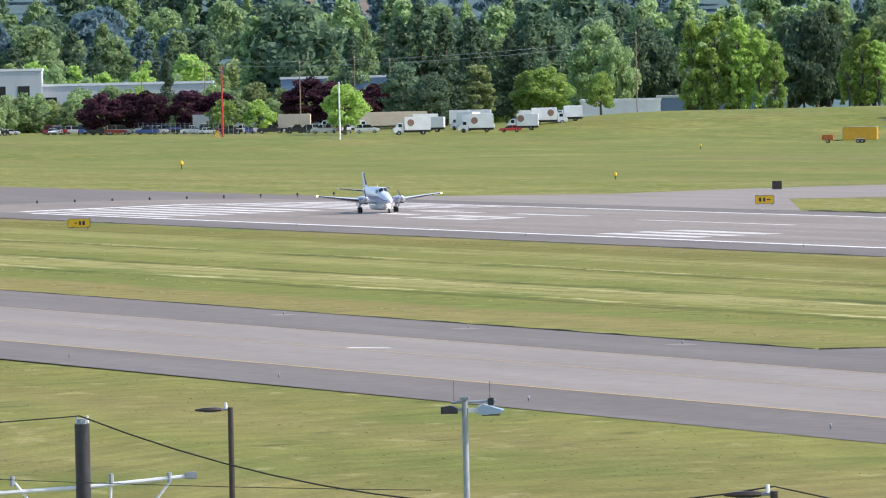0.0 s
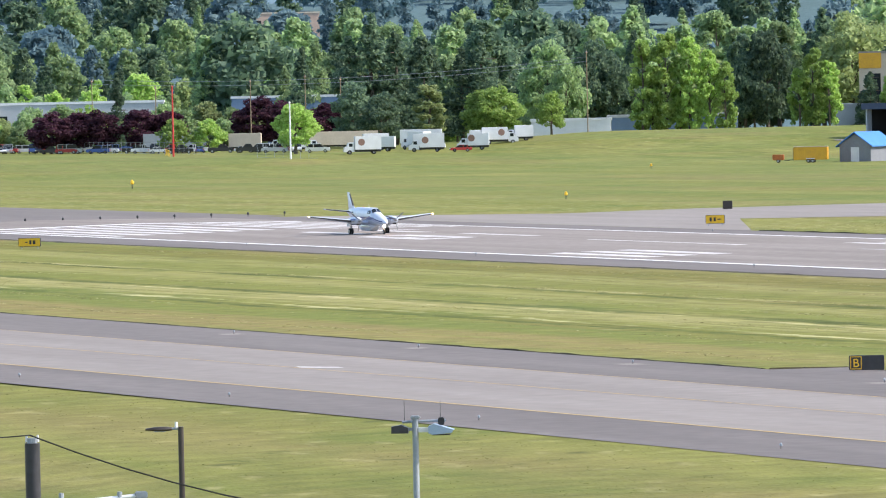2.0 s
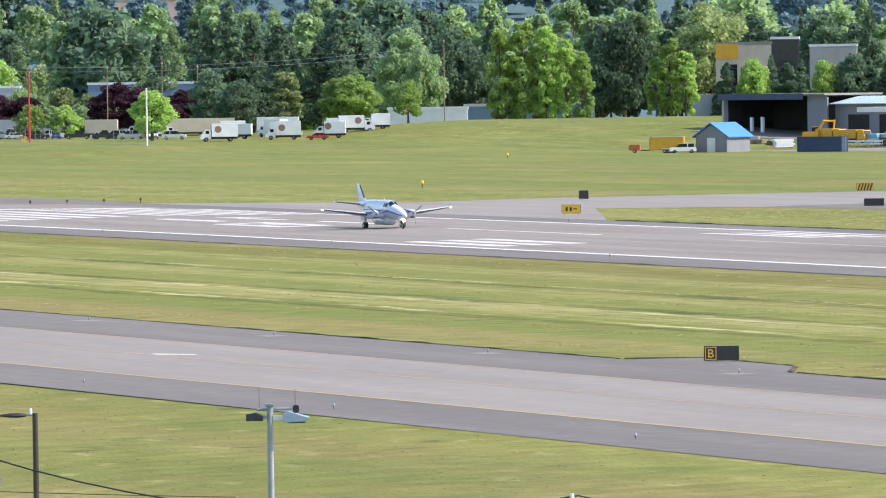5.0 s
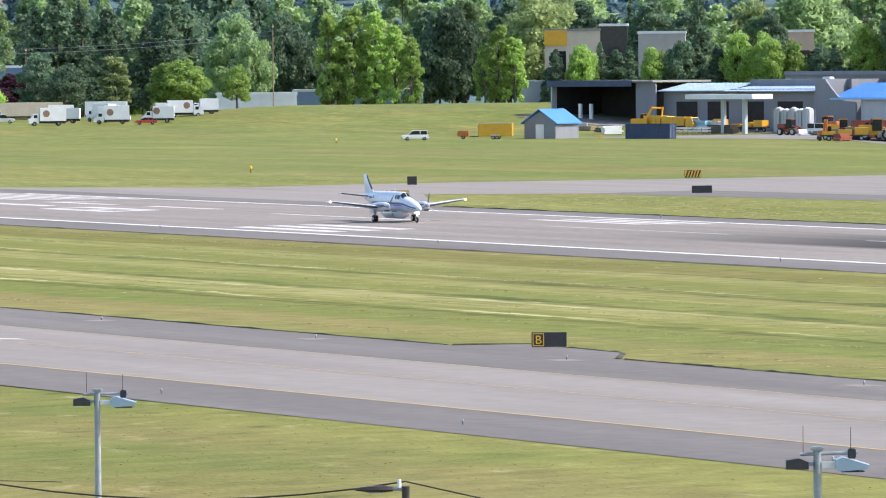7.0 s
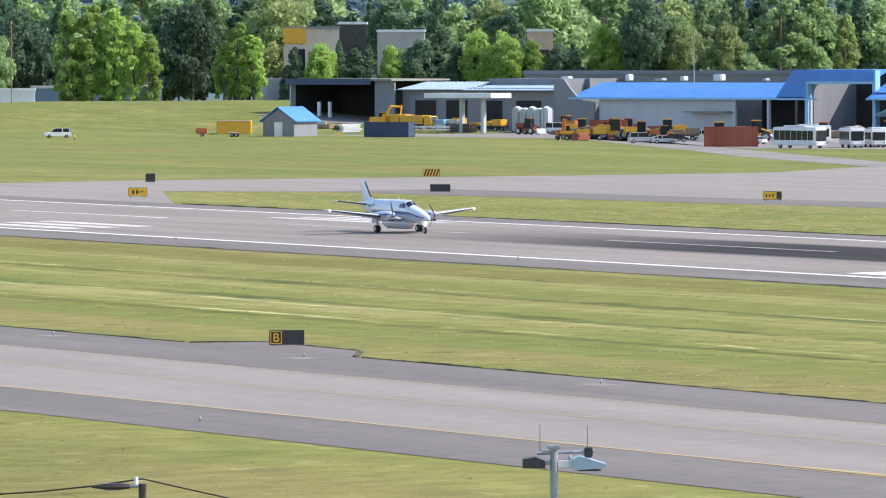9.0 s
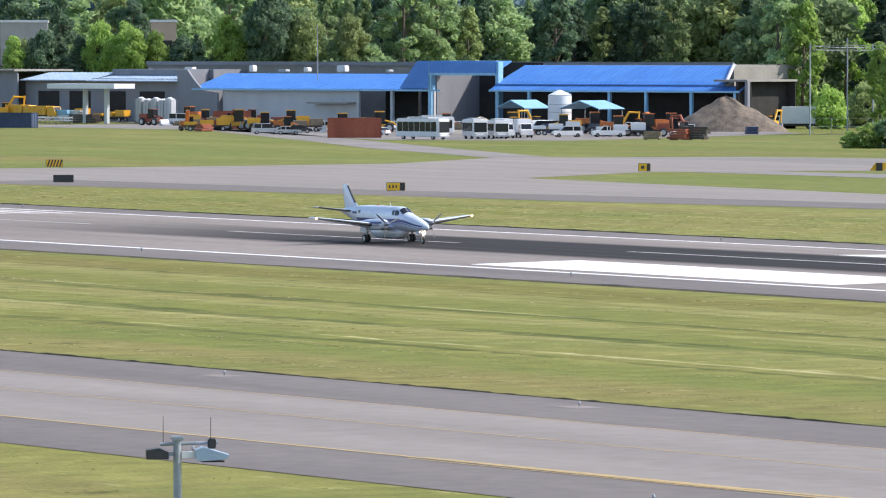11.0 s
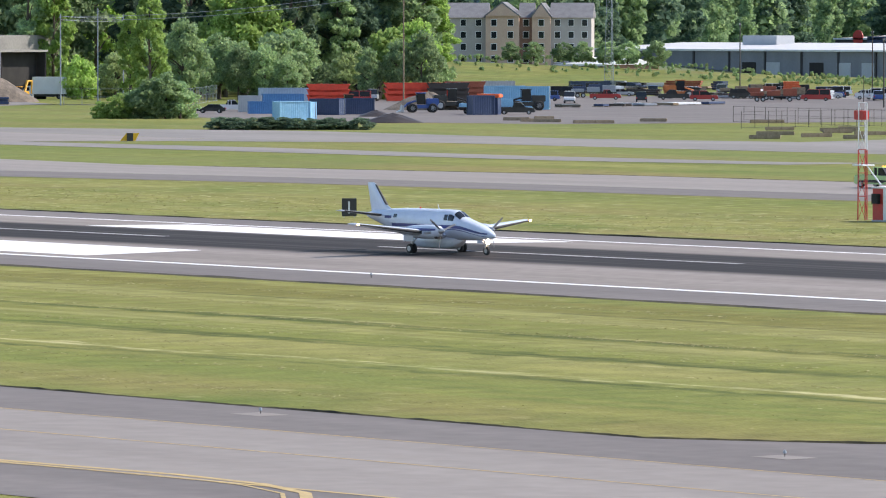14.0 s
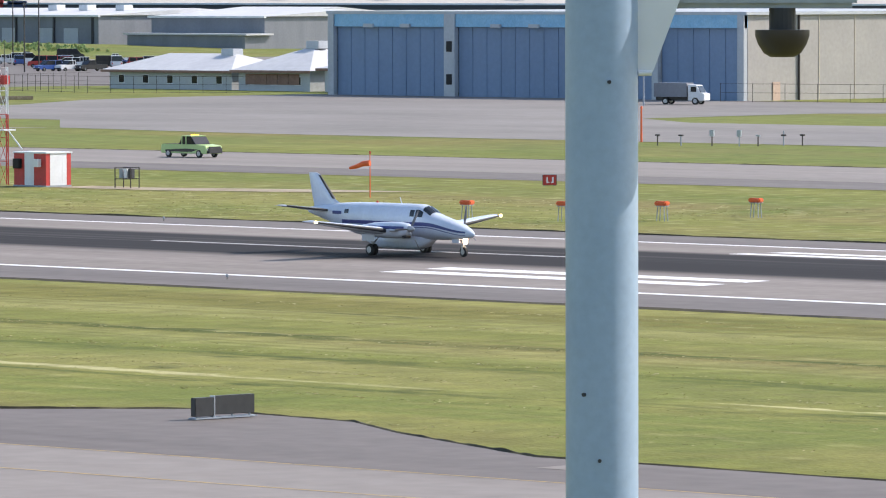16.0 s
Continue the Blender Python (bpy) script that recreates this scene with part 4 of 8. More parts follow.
def windsock(x, y):
    m = thing("windsock", pose(x, y, 0), "orange windsock on a thin red pole", "windsock")
    part("pole", tube([(0, 0, 0), (0, 0, 3.1)], [0.045, 0.03], 8), ORANGE, m, "thin red pole")
    part("light", tube([(0, 0, 3.1), (0, 0, 3.3)], 0.06), RED, m)
    pts = [(0, 0, 2.45), (-0.5, -0.2, 2.40), (-1.0, -0.35, 2.20), (-1.5, -0.55, 2.08)]
    part("sock", tube(pts, [0.22, 0.19, 0.15, 0.10], 12), ORANGE, m, "drooping orange fabric sock", True)
    part("hoop", tube([(0.0, -0.02, 2.17), (0, 0, 2.73)], 0.02), STEEL, m)


windsock(372.8, 66.5)


def small_light(x, y, label="small yellow runway marker light on the grass", mm=None, s=1.0):
    m = thing("marker_light", pose(x, y, gz(x, y)), label, "marker light", "marker lights")
    part("stem", tube([(0, 0, 0), (0, 0, 0.35 * s)], 0.04 * s, 6), BLACK, m)
    part("lamp", loft([[(r * s * math.cos(k * math.tau / 10), r * s * math.sin(k * math.tau / 10), z * s) for k in range(10)] for z, r in ((0.33, 0.12), (0.42, 0.16), (0.58, 0.12), (0.66, 0.04))]), mm or YELLOW, m)


for x, y, s in ((-315.3, 103.9, 2.2), (-113.8, 96.9, 1.6), (-390.3, 233.1, 1.5)):
    small_light(x, y, s=s)
for k in range(13):
    small_light(-52, -27 + k * 4.9, "small dark threshold light at the runway end", BLACK, 1.0)
for k in range(14):
    small_light(90 + k * 61, -26.0, "small grey runway edge light", GALV, 0.5)
    small_light(90 + k * 61, 26.0, "small grey runway edge light", GALV, 0.5)
for k in range(9):
    x = 300 + k * 30.5
    small_light(x, NEAR_EDGE(x) + 3.0, "small grey taxiway edge light", GALV, 0.42)
    small_light(x + 12, FAR_EDGE(x + 12) - 2.5, "small grey taxiway edge light", GALV, 0.42)
    ribbon("concrete_collar", [(x + 11.2, FAR_EDGE(x) - 3.2), (x + 13.2, FAR_EDGE(x) - 3.2), (x + 13.2, FAR_EDGE(x) - 1.8), (x + 11.2, FAR_EDGE(x) - 1.8)], 0.03, CONCRETE, "pale concrete collar round a light")
ribbon("painted_taxiway_mark", [(360.8, -123.6), (363.2, -122.0), (364.6, -122.2), (362.2, -123.9)], 0.034, PAINT_WORN, "faded pale mark on the taxiway", "taxiway marking")


def lead_line():
    """The double yellow lead-off line that curves away from the taxiway."""
    for off, w in ((0.0, 0.42), (0.75, 0.16)):
        pts = [(490, -129.6), (510, -128.6), (519.7, -127.7), (525, -128.0), (529, -129.2), (532.4, -131.6), (534.5, -136.0), (535.2, -142.0)]
        bm = bmesh.new()
        prev = None
        for i, (x, y) in enumerate(pts):
            a, c = Vector(pts[max(i - 1, 0)]), Vector(pts[min(i + 1, len(pts) - 1)])
            n = (c - a).normalized()
            n = Vector((-n.y, n.x))
            p = Vector((x, y)) - n * off
            row = [bm.verts.new((*(p + n * w / 2), 0.036)), bm.verts.new((*(p - n * w / 2), 0.036))]
            if prev:
                bm.faces.new((prev[0], prev[1], row[1], row[0]))
            prev = row
        tagged(part("lead_off_line", bm, PAINT_Y), "curving yellow lead-off line painted on the taxiway", "taxiway marking", kind="structure")


lead_line()

# ---- buildings ----
BLUE = mat("blue_standing_seam_roof", (0.050, 0.190, 0.54), 0.5, color2=(0.070, 0.23, 0.60), scale=0.25, fine=(2, 0.08))
PALEBLUE = mat("pale_blue_metal_roof", (0.30, 0.40, 0.54), 0.45, color2=(0.36, 0.46, 0.60), scale=0.3, fine=(2, 0.06))
GREYW = mat("grey_metal_siding", (0.17, 0.18, 0.21), 0.6, color2=(0.21, 0.22, 0.25), scale=0.25, stretch=(1, 1, 0.2), fine=(2.5, 0.06))
PALEW = mat("pale_metal_siding", (0.40, 0.42, 0.45), 0.6, color2=(0.46, 0.48, 0.50), scale=0.3, stretch=(1, 1, 0.2), fine=(3, 0.06))
CREAM = mat("cream_panel_wall", (0.33, 0.31, 0.29), 0.7, color2=(0.37, 0.345, 0.32), scale=0.25, fine=(2, 0.05))
HANGAR_BLUE = mat("blue_grey_hangar_door", (0.155, 0.225, 0.345), 0.6, color2=(0.18, 0.255, 0.385), scale=0.3, stretch=(1, 1, 0.1), fine=(2, 0.05))
ROOFGREY = mat("grey_flat_roof", (0.22, 0.21, 0.20), 0.9, color2=(0.28, 0.27, 0.25), scale=0.2, fine=(2, 0.1))
ROOFPALE = mat("pale_membrane_roof", (0.50, 0.50, 0.52), 0.7, color2=(0.56, 0.56, 0.57), scale=0.15, fine=(1, 0.06))
ROOFBEIGE = mat("beige_gravel_roof", (0.42, 0.38, 0.35), 0.9, color2=(0.48, 0.44, 0.40), scale=0.15, fine=(1, 0.08))
BRICKBROWN = mat("brown_brick", (0.22, 0.13, 0.10), 0.85, color2=(0.28, 0.17, 0.13), scale=1.0, fine=(6, 0.15))
SHINGLE = mat("grey_shingle_roof", (0.13, 0.13, 0.14), 0.9, color2=(0.18, 0.18, 0.19), scale=0.6, fine=(5, 0.15))
GREIGE = mat("grey_beige_siding", (0.36, 0.33, 0.31), 0.85, color2=(0.41, 0.38, 0.36), scale=0.4, fine=(3, 0.06))
STUCCO = mat("beige_stucco", (0.50, 0.42, 0.33), 0.85, color2=(0.56, 0.48, 0.38), scale=0.4, fine=(3, 0.06))
TAN = mat("pinkish_stucco", (0.48, 0.34, 0.27), 0.85, color2=(0.53, 0.39, 0.31), scale=0.4, fine=(3, 0.06))
RUST = mat("rust_red_steel", (0.24, 0.055, 0.03), 0.65, color2=(0.31, 0.085, 0.045), scale=0.5, stretch=(1, 1, 0.3), fine=(4, 0.15))
CBLUE = mat("container_blue", (0.06, 0.19, 0.42), 0.55, color2=(0.09, 0.24, 0.48), scale=0.5, fine=(4, 0.1))
CNAVY = mat("container_navy", (0.02, 0.04, 0.10), 0.55, color2=(0.035, 0.055, 0.12), scale=0.5, fine=(4, 0.1))
SKYBLUE = mat("tarp_blue", (0.20, 0.42, 0.62), 0.5, color2=(0.26, 0.48, 0.66), scale=0.8, fine=(4, 0.1))
BUSYELLOW = mat("machine_yellow", (0.68, 0.36, 0.02), 0.45, color2=(0.60, 0.31, 0.025), scale=1, fine=(5, 0.08))
MACHORANGE = mat("machine_orange", (0.52, 0.15, 0.03), 0.55, color2=(0.40, 0.12, 0.03), scale=1, fine=(4, 0.15))
GREENM = mat("dull_green_paint", (0.05, 0.20, 0.10), 0.5, color2=(0.07, 0.25, 0.13), scale=1)
LIME = mat("lime_yellow_paint", (0.44, 0.58, 0.24), 0.35, color2=(0.40, 0.54, 0.22), scale=1)
SILVER = mat("silver_paint", (0.42, 0.44, 0.47), 0.3, 0.3, color2=(0.38, 0.40, 0.43), scale=1)
CARBLACK = mat("black_paint", (0.02, 0.021, 0.024), 0.25, color2=(0.03, 0.031, 0.034), scale=1)
CARRED = mat("car_red", (0.42, 0.03, 0.03), 0.3, color2=(0.36, 0.03, 0.03), scale=1)
CARBLUE = mat("car_blue", (0.03, 0.08, 0.30), 0.3, color2=(0.04, 0.09, 0.27), scale=1)
GRAVEL = mat("brown_gravel", (0.09, 0.075, 0.062), 0.95, color2=(0.19, 0.155, 0.125), scale=0.8, fine=(5, 0.3), bump=0.6, bump_scale=3)
TIMBER = mat("weathered_timber", (0.20, 0.15, 0.10), 0.9, color2=(0.28, 0.22, 0.15), scale=1.5, fine=(6, 0.2))


def works_building():
    """The long works depot: open bays under blue standing-seam roofs, a tall middle bay, grey gable walls, flat roofs behind."""
    ang = math.degrees(math.atan2(71.0, 213.5))
    m = thing("works_depot", pose(-511.5, 338.0, 0, 0, 0, ang), "long works depot with blue metal roofs and open vehicle bays", "building")

    def block(name, a, b, y0, y1, z0, z1, mm, label=""):
        return part(name, box(a, b, y0, y1, z0, z1), mm, m, label)

    def slope(name, a, b, y0, z0, y1, z1, mm, label="", t=0.18):
        o = part(name, prism([(y0, z0), (y1, z1), (y1, z1 - t), (y0, z0 - t)], a, b, "x"), mm, m, label)
        n = int((b - a) / 1.2)
        bm = bmesh.new()
        for k in range(1, n):
            x = a + (b - a) * k / n
            prism([(y0 - 0.01, z0 + 0.09), (y1, z1 + 0.09), (y1, z1), (y0, z0)], x - 0.05, x + 0.05, "x", bm)
        part("standing_seams", bm, mm, o)
        return o

    # first bay, open and lined near-black for its shade, with a grey wing wall
    block("bay_back_wall", 0, 30, 14, 14.4, 0, 10.2, GREYW)
    block("bay_side_wall", -0.4, 0, -1, 14.4, 0, 10.2, PALEW, "pale end wall")
    part("wing_wall", prism([(24.4, 0), (30.2, 0), (30.2, 9.9), (29.2, 10.7), (24.4, 10.7)], -0.4, 0.0, "y"), GREYW, m, "grey wing wall")
    block("bay_roof", -1, 30.4, -1.5, 16, 10.45, 10.85, ROOFGREY, "dark flat roof")
    block("bay_shade_sheet", 0, 24, 13.6, 13.99, 0, 10.2, DARK, "bay interior blackened to stand for its shade")
    block("bay_shade_sheet", 0.02, 0.2, 0.4, 13.6, 0, 10.2, DARK)
    block("bay_shade_sheet", 24.2, 24.39, 0.4, 13.6, 0, 10.2, DARK)
    block("bay_fascia", -1.05, 24.3, -1.62, -1.52, 9.6, 10.9, CNAVY, "dark navy roof edge")
    for x in (7.4, 10.6):
        block("white_post", x, x + 0.7, -0.5, 0, 0, 6.0, WHITE, "white post")
    # second, lower range
    block("range_wall", 30.2, 76.3, 2, 2.4, 0, 9, GREYW, "grey wall")
    slope("range_roof", 30.2, 49.5, 0.2, 8.7, 9, 10.2, PALEBLUE, "blue-grey roof")
    # black panels on the wall stand for the shade within open doorways
    for a, b in ((34, 40), (43, 49), (53, 59), (63, 70)):
        block("roller_door", a, b, 1.9, 2.03, 0, 6.4, DARK, "open doorway drawn as a black panel of shade")
    block("range_parapet", 49.5, 78, 8, 20, 9, 10.9, GREYW, "grey parapet")
    slope("range_roof", 49.5, 76.3, 0.2, 8.6, 8, 9.6, PALEBLUE, "blue-grey roof")
    part("gable_wall", prism([(76.3, 0), (87.4, 0), (87.4, 6.2), (83.5, 6.6), (81, 8.8), (79, 10.9), (76.3, 10.9)], -1.0, -0.5, "y"), GREYW, m, "grey stepped gable wall")
    block("gable_return", 76.3, 76.8, -0.5, 14, 0, 10.9, GREYW)
    # blue roofed range
    slope("blue_roof", 80.5, 142, -1.0, 7.15, 9.0, 10.1, BLUE, "blue standing-seam roof")
    block("eave_gutter", 80.5, 147, -1.25, -1.0, 6.75, 7.1, SKYBLUE, "pale blue gutter")
    block("white_wall", 88, 124.7, 0.0, 0.3, 0, 6.9, PALEW, "white ribbed metal wall")
    block("wall_awning", 113, 124, -2.6, 0, 4.2, 4.5, ROOFGREY)
    # bay backs and ceiling blackened to hold the shade under the roof
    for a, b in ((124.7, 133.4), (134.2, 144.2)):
        block("bay_shade_back", a, b, 8.0, 8.3, 0, 7, DARK, "vehicle bay back painted black for the shade inside")
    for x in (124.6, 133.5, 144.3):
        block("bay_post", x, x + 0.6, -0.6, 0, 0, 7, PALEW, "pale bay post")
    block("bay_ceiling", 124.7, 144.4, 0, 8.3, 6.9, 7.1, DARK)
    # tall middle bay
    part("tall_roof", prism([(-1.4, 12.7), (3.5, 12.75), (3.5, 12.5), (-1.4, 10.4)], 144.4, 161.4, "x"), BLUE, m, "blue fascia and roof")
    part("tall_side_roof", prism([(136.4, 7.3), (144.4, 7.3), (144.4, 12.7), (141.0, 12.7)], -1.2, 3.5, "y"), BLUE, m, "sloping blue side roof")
    # back of the tall bay blackened for the shade inside
    block("tall_back", 144.4, 161.4, 13, 13.4, 0, 12.4, DARK, "bay interior blackened to stand for its shade")
    for x in (143.9, 161.2):
        block("tall_post", x, x + 0.8, -1.2, 0.2, 0, 12.6, SKYBLUE, "pale blue bay post")
    block("tall_lintel", 144.4, 161.4, -1.35, -0.9, 9.9, 10.7, SKYBLUE, "pale blue lintel")
    block("tall_inner_wall", 144.7, 145.0, 0.2, 13, 0, 10, GREYW)
    # right-hand range
    part("blue_roof", loft([[(161.4, -0.6, 8.7 - t), (217.6, -0.6, 8.7 - t), (213.2, 7.5, 11.9 - t), (161.4, 7.5, 11.9 - t)] for t in (0.0, 0.2)]), BLUE, m, "blue roof slope")
    for k in range(1, 42):
        x = 161.4 + 1.24 * k
        part("roof_seam", prism([(-0.6, 8.7), (7.4, 11.86), (7.4, 11.95), (-0.6, 8.79)], x - 0.05, x + 0.05, "x"), BLUE, m)
    slope("blue_roof", 161.4, 218, -1.4, 8.3, -0.2, 8.9, BLUE, "blue roof skirt")
    slope("blue_roof", 161.4, 223, -3.2, 7.15, -1.4, 8.0, BLUE, "lower blue roof band")
    block("eave_gutter", 161.4, 223, -3.4, -3.2, 6.8, 7.15, SKYBLUE, "pale gutter")
    # black back and ceiling again paint the bay's shade
    block("bay_shade_back", 161.4, 222, 6.0, 6.3, 0, 7, DARK, "vehicle bay back painted black for the shade inside")
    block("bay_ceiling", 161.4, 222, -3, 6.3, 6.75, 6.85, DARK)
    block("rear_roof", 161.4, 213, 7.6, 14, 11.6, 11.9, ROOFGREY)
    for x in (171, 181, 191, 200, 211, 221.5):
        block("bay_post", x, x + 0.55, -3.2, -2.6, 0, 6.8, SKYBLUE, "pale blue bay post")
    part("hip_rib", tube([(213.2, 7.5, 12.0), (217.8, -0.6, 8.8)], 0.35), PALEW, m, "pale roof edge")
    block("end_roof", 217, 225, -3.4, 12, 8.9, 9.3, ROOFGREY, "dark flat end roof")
    # black sheets and wall fill the end bay with painted shade
    block("end_shade_sheet", 222.7, 224.9, 11.4, 11.6, 0, 8.85, DARK, "black sheet for the shade in the open end bay")
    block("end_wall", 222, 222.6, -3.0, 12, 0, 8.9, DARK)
    block("end_shade_panel", 222.7, 224.2, -1.2, -1.0, 0, 8.8, DARK, "black sheet for the shade in the open end bay")
    block("end_post", 224.3, 225.0, -3.3, -2.5, 0, 8.9, GREYW, "grey end post")
    # long flat roofs behind
    block("rear_block", 50, 205, 18, 40, 0, 12.0, ROOFGREY, "grey flat-roofed rear block")
    block("rear_coping", 50, 205, 17.6, 18, 11.7, 12.5, GREYW, "grey coping")
    for k, x in enumerate((55, 66, 84, 92, 99, 108, 121, 130, 178, 199)):
        part("roof_vent", bevelled(box(x, x + (2.2 if k % 2 else 1.1), 12, 13.5, 10.4, 10.95 + 0.4 * (k % 3)), 0.15), WHITE if k % 3 else PALEW, m, "white roof vent")
    part("roof_mast", tube([(111, 3, 8.6), (111, 3, 20)], [0.12, 0.05]), GALV, m, "thin roof mast")
    return m


works_building()


def depot_forecourt():
    """Paving before the first bays, following the rise of the land."""
    bm = bmesh.new()
    m = pose(-511.5, 338.0, 0, 0, 0, math.degrees(math.atan2(71.0, 213.5)))
    rows = []
    for i in range(25):
        row = []
        for k in range(9):
            q = m @ Vector((-1 + i * 3.2, -11 + k * 2.5 + (1.5 * math.sin(i * 0.7) if k == 0 else 0), 0))
            row.append(bm.verts.new((q.x, q.y, gz(q.x, q.y) + 0.12)))
        rows.append(row)
    for a, c in zip(rows, rows[1:]):
        for k in range(8):
            bm.faces.new((a[k], c[k], c[k + 1], a[k + 1]))
    tagged(part("depot_forecourt", bm, APRON, smooth=True), "grey paved forecourt before the depot bays", "pavement", kind="structure")


depot_forecourt()


def fuel_canopy(x, y, rz):
    m = thing("fuel_canopy", pose(x, y, gz(x, y), 0, 0, rz), "white flat fuel canopy on two posts", "canopy")
    part("canopy_roof", bevelled(box(-9.5, 9.5, -3, 3, 7.0, 8.0), 0.08), WHITE, m, "white canopy roof")
    for q in (-1.5, 4.5):
        part("canopy_post", box(q - 0.4, q + 0.4, -0.4, 0.4, 0, 7.0), PALEW, m)


fuel_canopy(-440, 342, 18)


def hangar():
    """The big blue-doored hangar with its cream side wall."""
    m = thing("hangar", pose(0, 0, 0), "large hangar with blue-grey sliding doors and a cream side wall", "hangar")
    part("side_wall", box(151.6, 152.0, 352.3, 430, 0, 11.0), CREAM, m, "cream panel side wall")
    part("rear_wall", box(76, 152, 430, 430.4, 0, 11.0), CREAM, m)
    part("side_wall", box(76, 76.4, 352.3, 430, 0, 11.0), PALEW, m)
    part("roof", box(75.6, 152.4, 351.6, 430.6, 11.0, 11.4), PALEW, m, "pale roof")
    part("door_header", box(76, 152, 351.7, 352.3, 9.3, 11.0), SKYBLUE, m, "pale door header")
    for x in (76.0, 98.2, 121.2, 136.0, 150.9):
        part("door_column", box(x, x + (2.0 if x > 90 and x < 130 else 1.1), 351.5, 352.2, 0, 11.0), PALEW, m, "pale steel column")
    for a, b in ((77.1, 98.2), (100.2, 121.2), (123.2, 136.0), (137.1, 150.9)):
        door = part("sliding_door", box(a, b, 352.3, 352.6, 0, 9.3), HANGAR_BLUE, m, "blue-grey sliding hangar door")
        bm = bmesh.new()
        n = max(2, int((b - a) / 2.6))
        for k in range(1, n):
            box(a + (b - a) * k / n - 0.05, a + (b - a) * k / n + 0.05, 352.22, 352.3, 0, 9.3, bm)
        box(a, b, 352.2, 352.3, 4.6, 4.75, bm)
        part("door_ribs", bm, HANGAR_BLUE, door)
    for z in (1.6, 6.0):
        part("wall_louvre", box(98.7, 99.7, 351.42, 351.5, z, z + 1.4), DARK, m, "dark column louvre")
    for x in (83, 90, 107, 114):
        part("header_lamp", bevelled(box(x, x + 1.8, 351.3, 351.7, 9.2, 9.7), 0.05), PALEW, m, "pale header lamp")
    part("downpipe", tube([(152.15, 362, 0), (152.15, 362, 11)], 0.14), BROWNPOLE, m, "dark downpipe")
    part("personnel_door", box(152.02, 152.12, 357, 358.4, 0, 2.4), TAN, m, "tan personnel door")
    for k in range(9):
        part("panel_joint", box(152.01, 152.05, 366 + k * 7, 366.12 + k * 7, 0, 11), STUCCO, m)
    # glazed upper storey behind
    part("upper_storey", box(126, 160, 440, 470, 0, 15.0), CREAM, m, "cream upper storey")
    for k in range(11):
        part("clerestory_pane", box(126.5 + k * 3.0, 129.0 + k * 3.0, 439.8, 440.0, 11.0, 14.6), DARKGLASS, m, "dark clerestory pane")
    return m


hangar()


def low_office(x0, x1, y0, depth, eave, ridge, label):
    m = thing("low_office", pose(0, 0, 0), label, "building", "low office buildings")
    part("wall", box(x0, x1, y0, y0 + depth, 0, eave), PALEW, m, "pale blue-grey walls")
    bm = bmesh.new()
    e = 0.9
    c = [bm.verts.new(p) for p in ((x0 - e, y0 - e, eave), (x1 + e, y0 - e, eave), (x1 + e, y0 + depth + e, eave), (x0 - e, y0 + depth + e, eave))]
    r = [bm.verts.new((x0 + depth * 0.45, y0 + depth / 2, ridge)), bm.verts.new((x1 - depth * 0.45, y0 + depth / 2, ridge))]
    for f in ((c[0], c[1], r[1], r[0]), (c[1], c[2], r[1]), (c[2], c[3], r[0], r[1]), (c[3], c[0], r[0]), (c[3], c[2], c[1], c[0])):
        bm.faces.new(f)
    part("hip_roof", bm, ROOFPALE, m, "white hipped metal roof")
    part("fascia", box(x0 - e, x1 + e, y0 - e - 0.06, y0 - e, eave - 0.35, eave + 0.02), BRICKBROWN, m, "brown fascia board")
    n = max(2, int((x1 - x0) / 4.6))
    for k in range(n):
        x = x0 + (k + 0.5) * (x1 - x0) / n
        w = part("window", box(x - 0.55, x + 0.55, y0 - 0.06, y0 - 0.01, 0.9, 2.0), DARKGLASS, m, "dark window")
        part("window_frame", box(x - 0.65, x + 0.65, y0 - 0.03, y0 - 0.005, 0.8, 2.1), WHITE, w)
    part("roof_unit", bevelled(box(x1 - 8, x1 - 5.5, y0 + depth / 2 - 1, y0 + depth / 2 + 1, ridge - 0.4, ridge + 0.7), 0.05), PALEW, m, "pale roof unit")
    return m


low_office(13.8, 39.5, 368, 13, 2.75, 5.1, "low office with a white hipped metal roof and small windows")
o2 = low_office(42.0, 56.5, 367, 16, 2.9, 6.3, "low office with a broad white roof and a brown panelled front")
for k in range(5):
    part("brown_panel", box(43.5 + 2.2 * k, 45.6 + 2.2 * k, 366.9, 366.98, 0.9, 2.4), BRICKBROWN, o2, "brown wall panel")
low_office(60.5, 75.0, 366, 12, 3.3, 5.2, "low white-roofed annex beside the hangar")


def shed_block(name, x0, x1, y0, y1, h, wall, roof, label, ribs=None, rib_mat=None):
    m = thing(name, pose(0, 0, 0), label, "building", "warehouses")
    part("wall", box(x0, x1, y0, y1, 0, h), wall, m, "metal walls")
    part("roof", prism([(y0 - 0.6, h), ((y0 + y1) / 2, h + 1.6), (y1 + 0.6, h)], x0 - 0.6, x1 + 0.6, "x"), roof, m, "low-pitched white roof")
    part("gutter", box(x0 - 0.6, x1 + 0.6, y0 - 0.7, y0 - 0.02, h - 0.35, h + 0.1), WHITE, m, "white roof edge")
    for x in ribs or ():
        part("wall_pilaster", box(x - 0.3, x + 0.3, y0 - 0.3, y0 - 0.02, 0, h - 0.35), rib_mat or SKYBLUE, m, "darker wall pilaster")
    return m


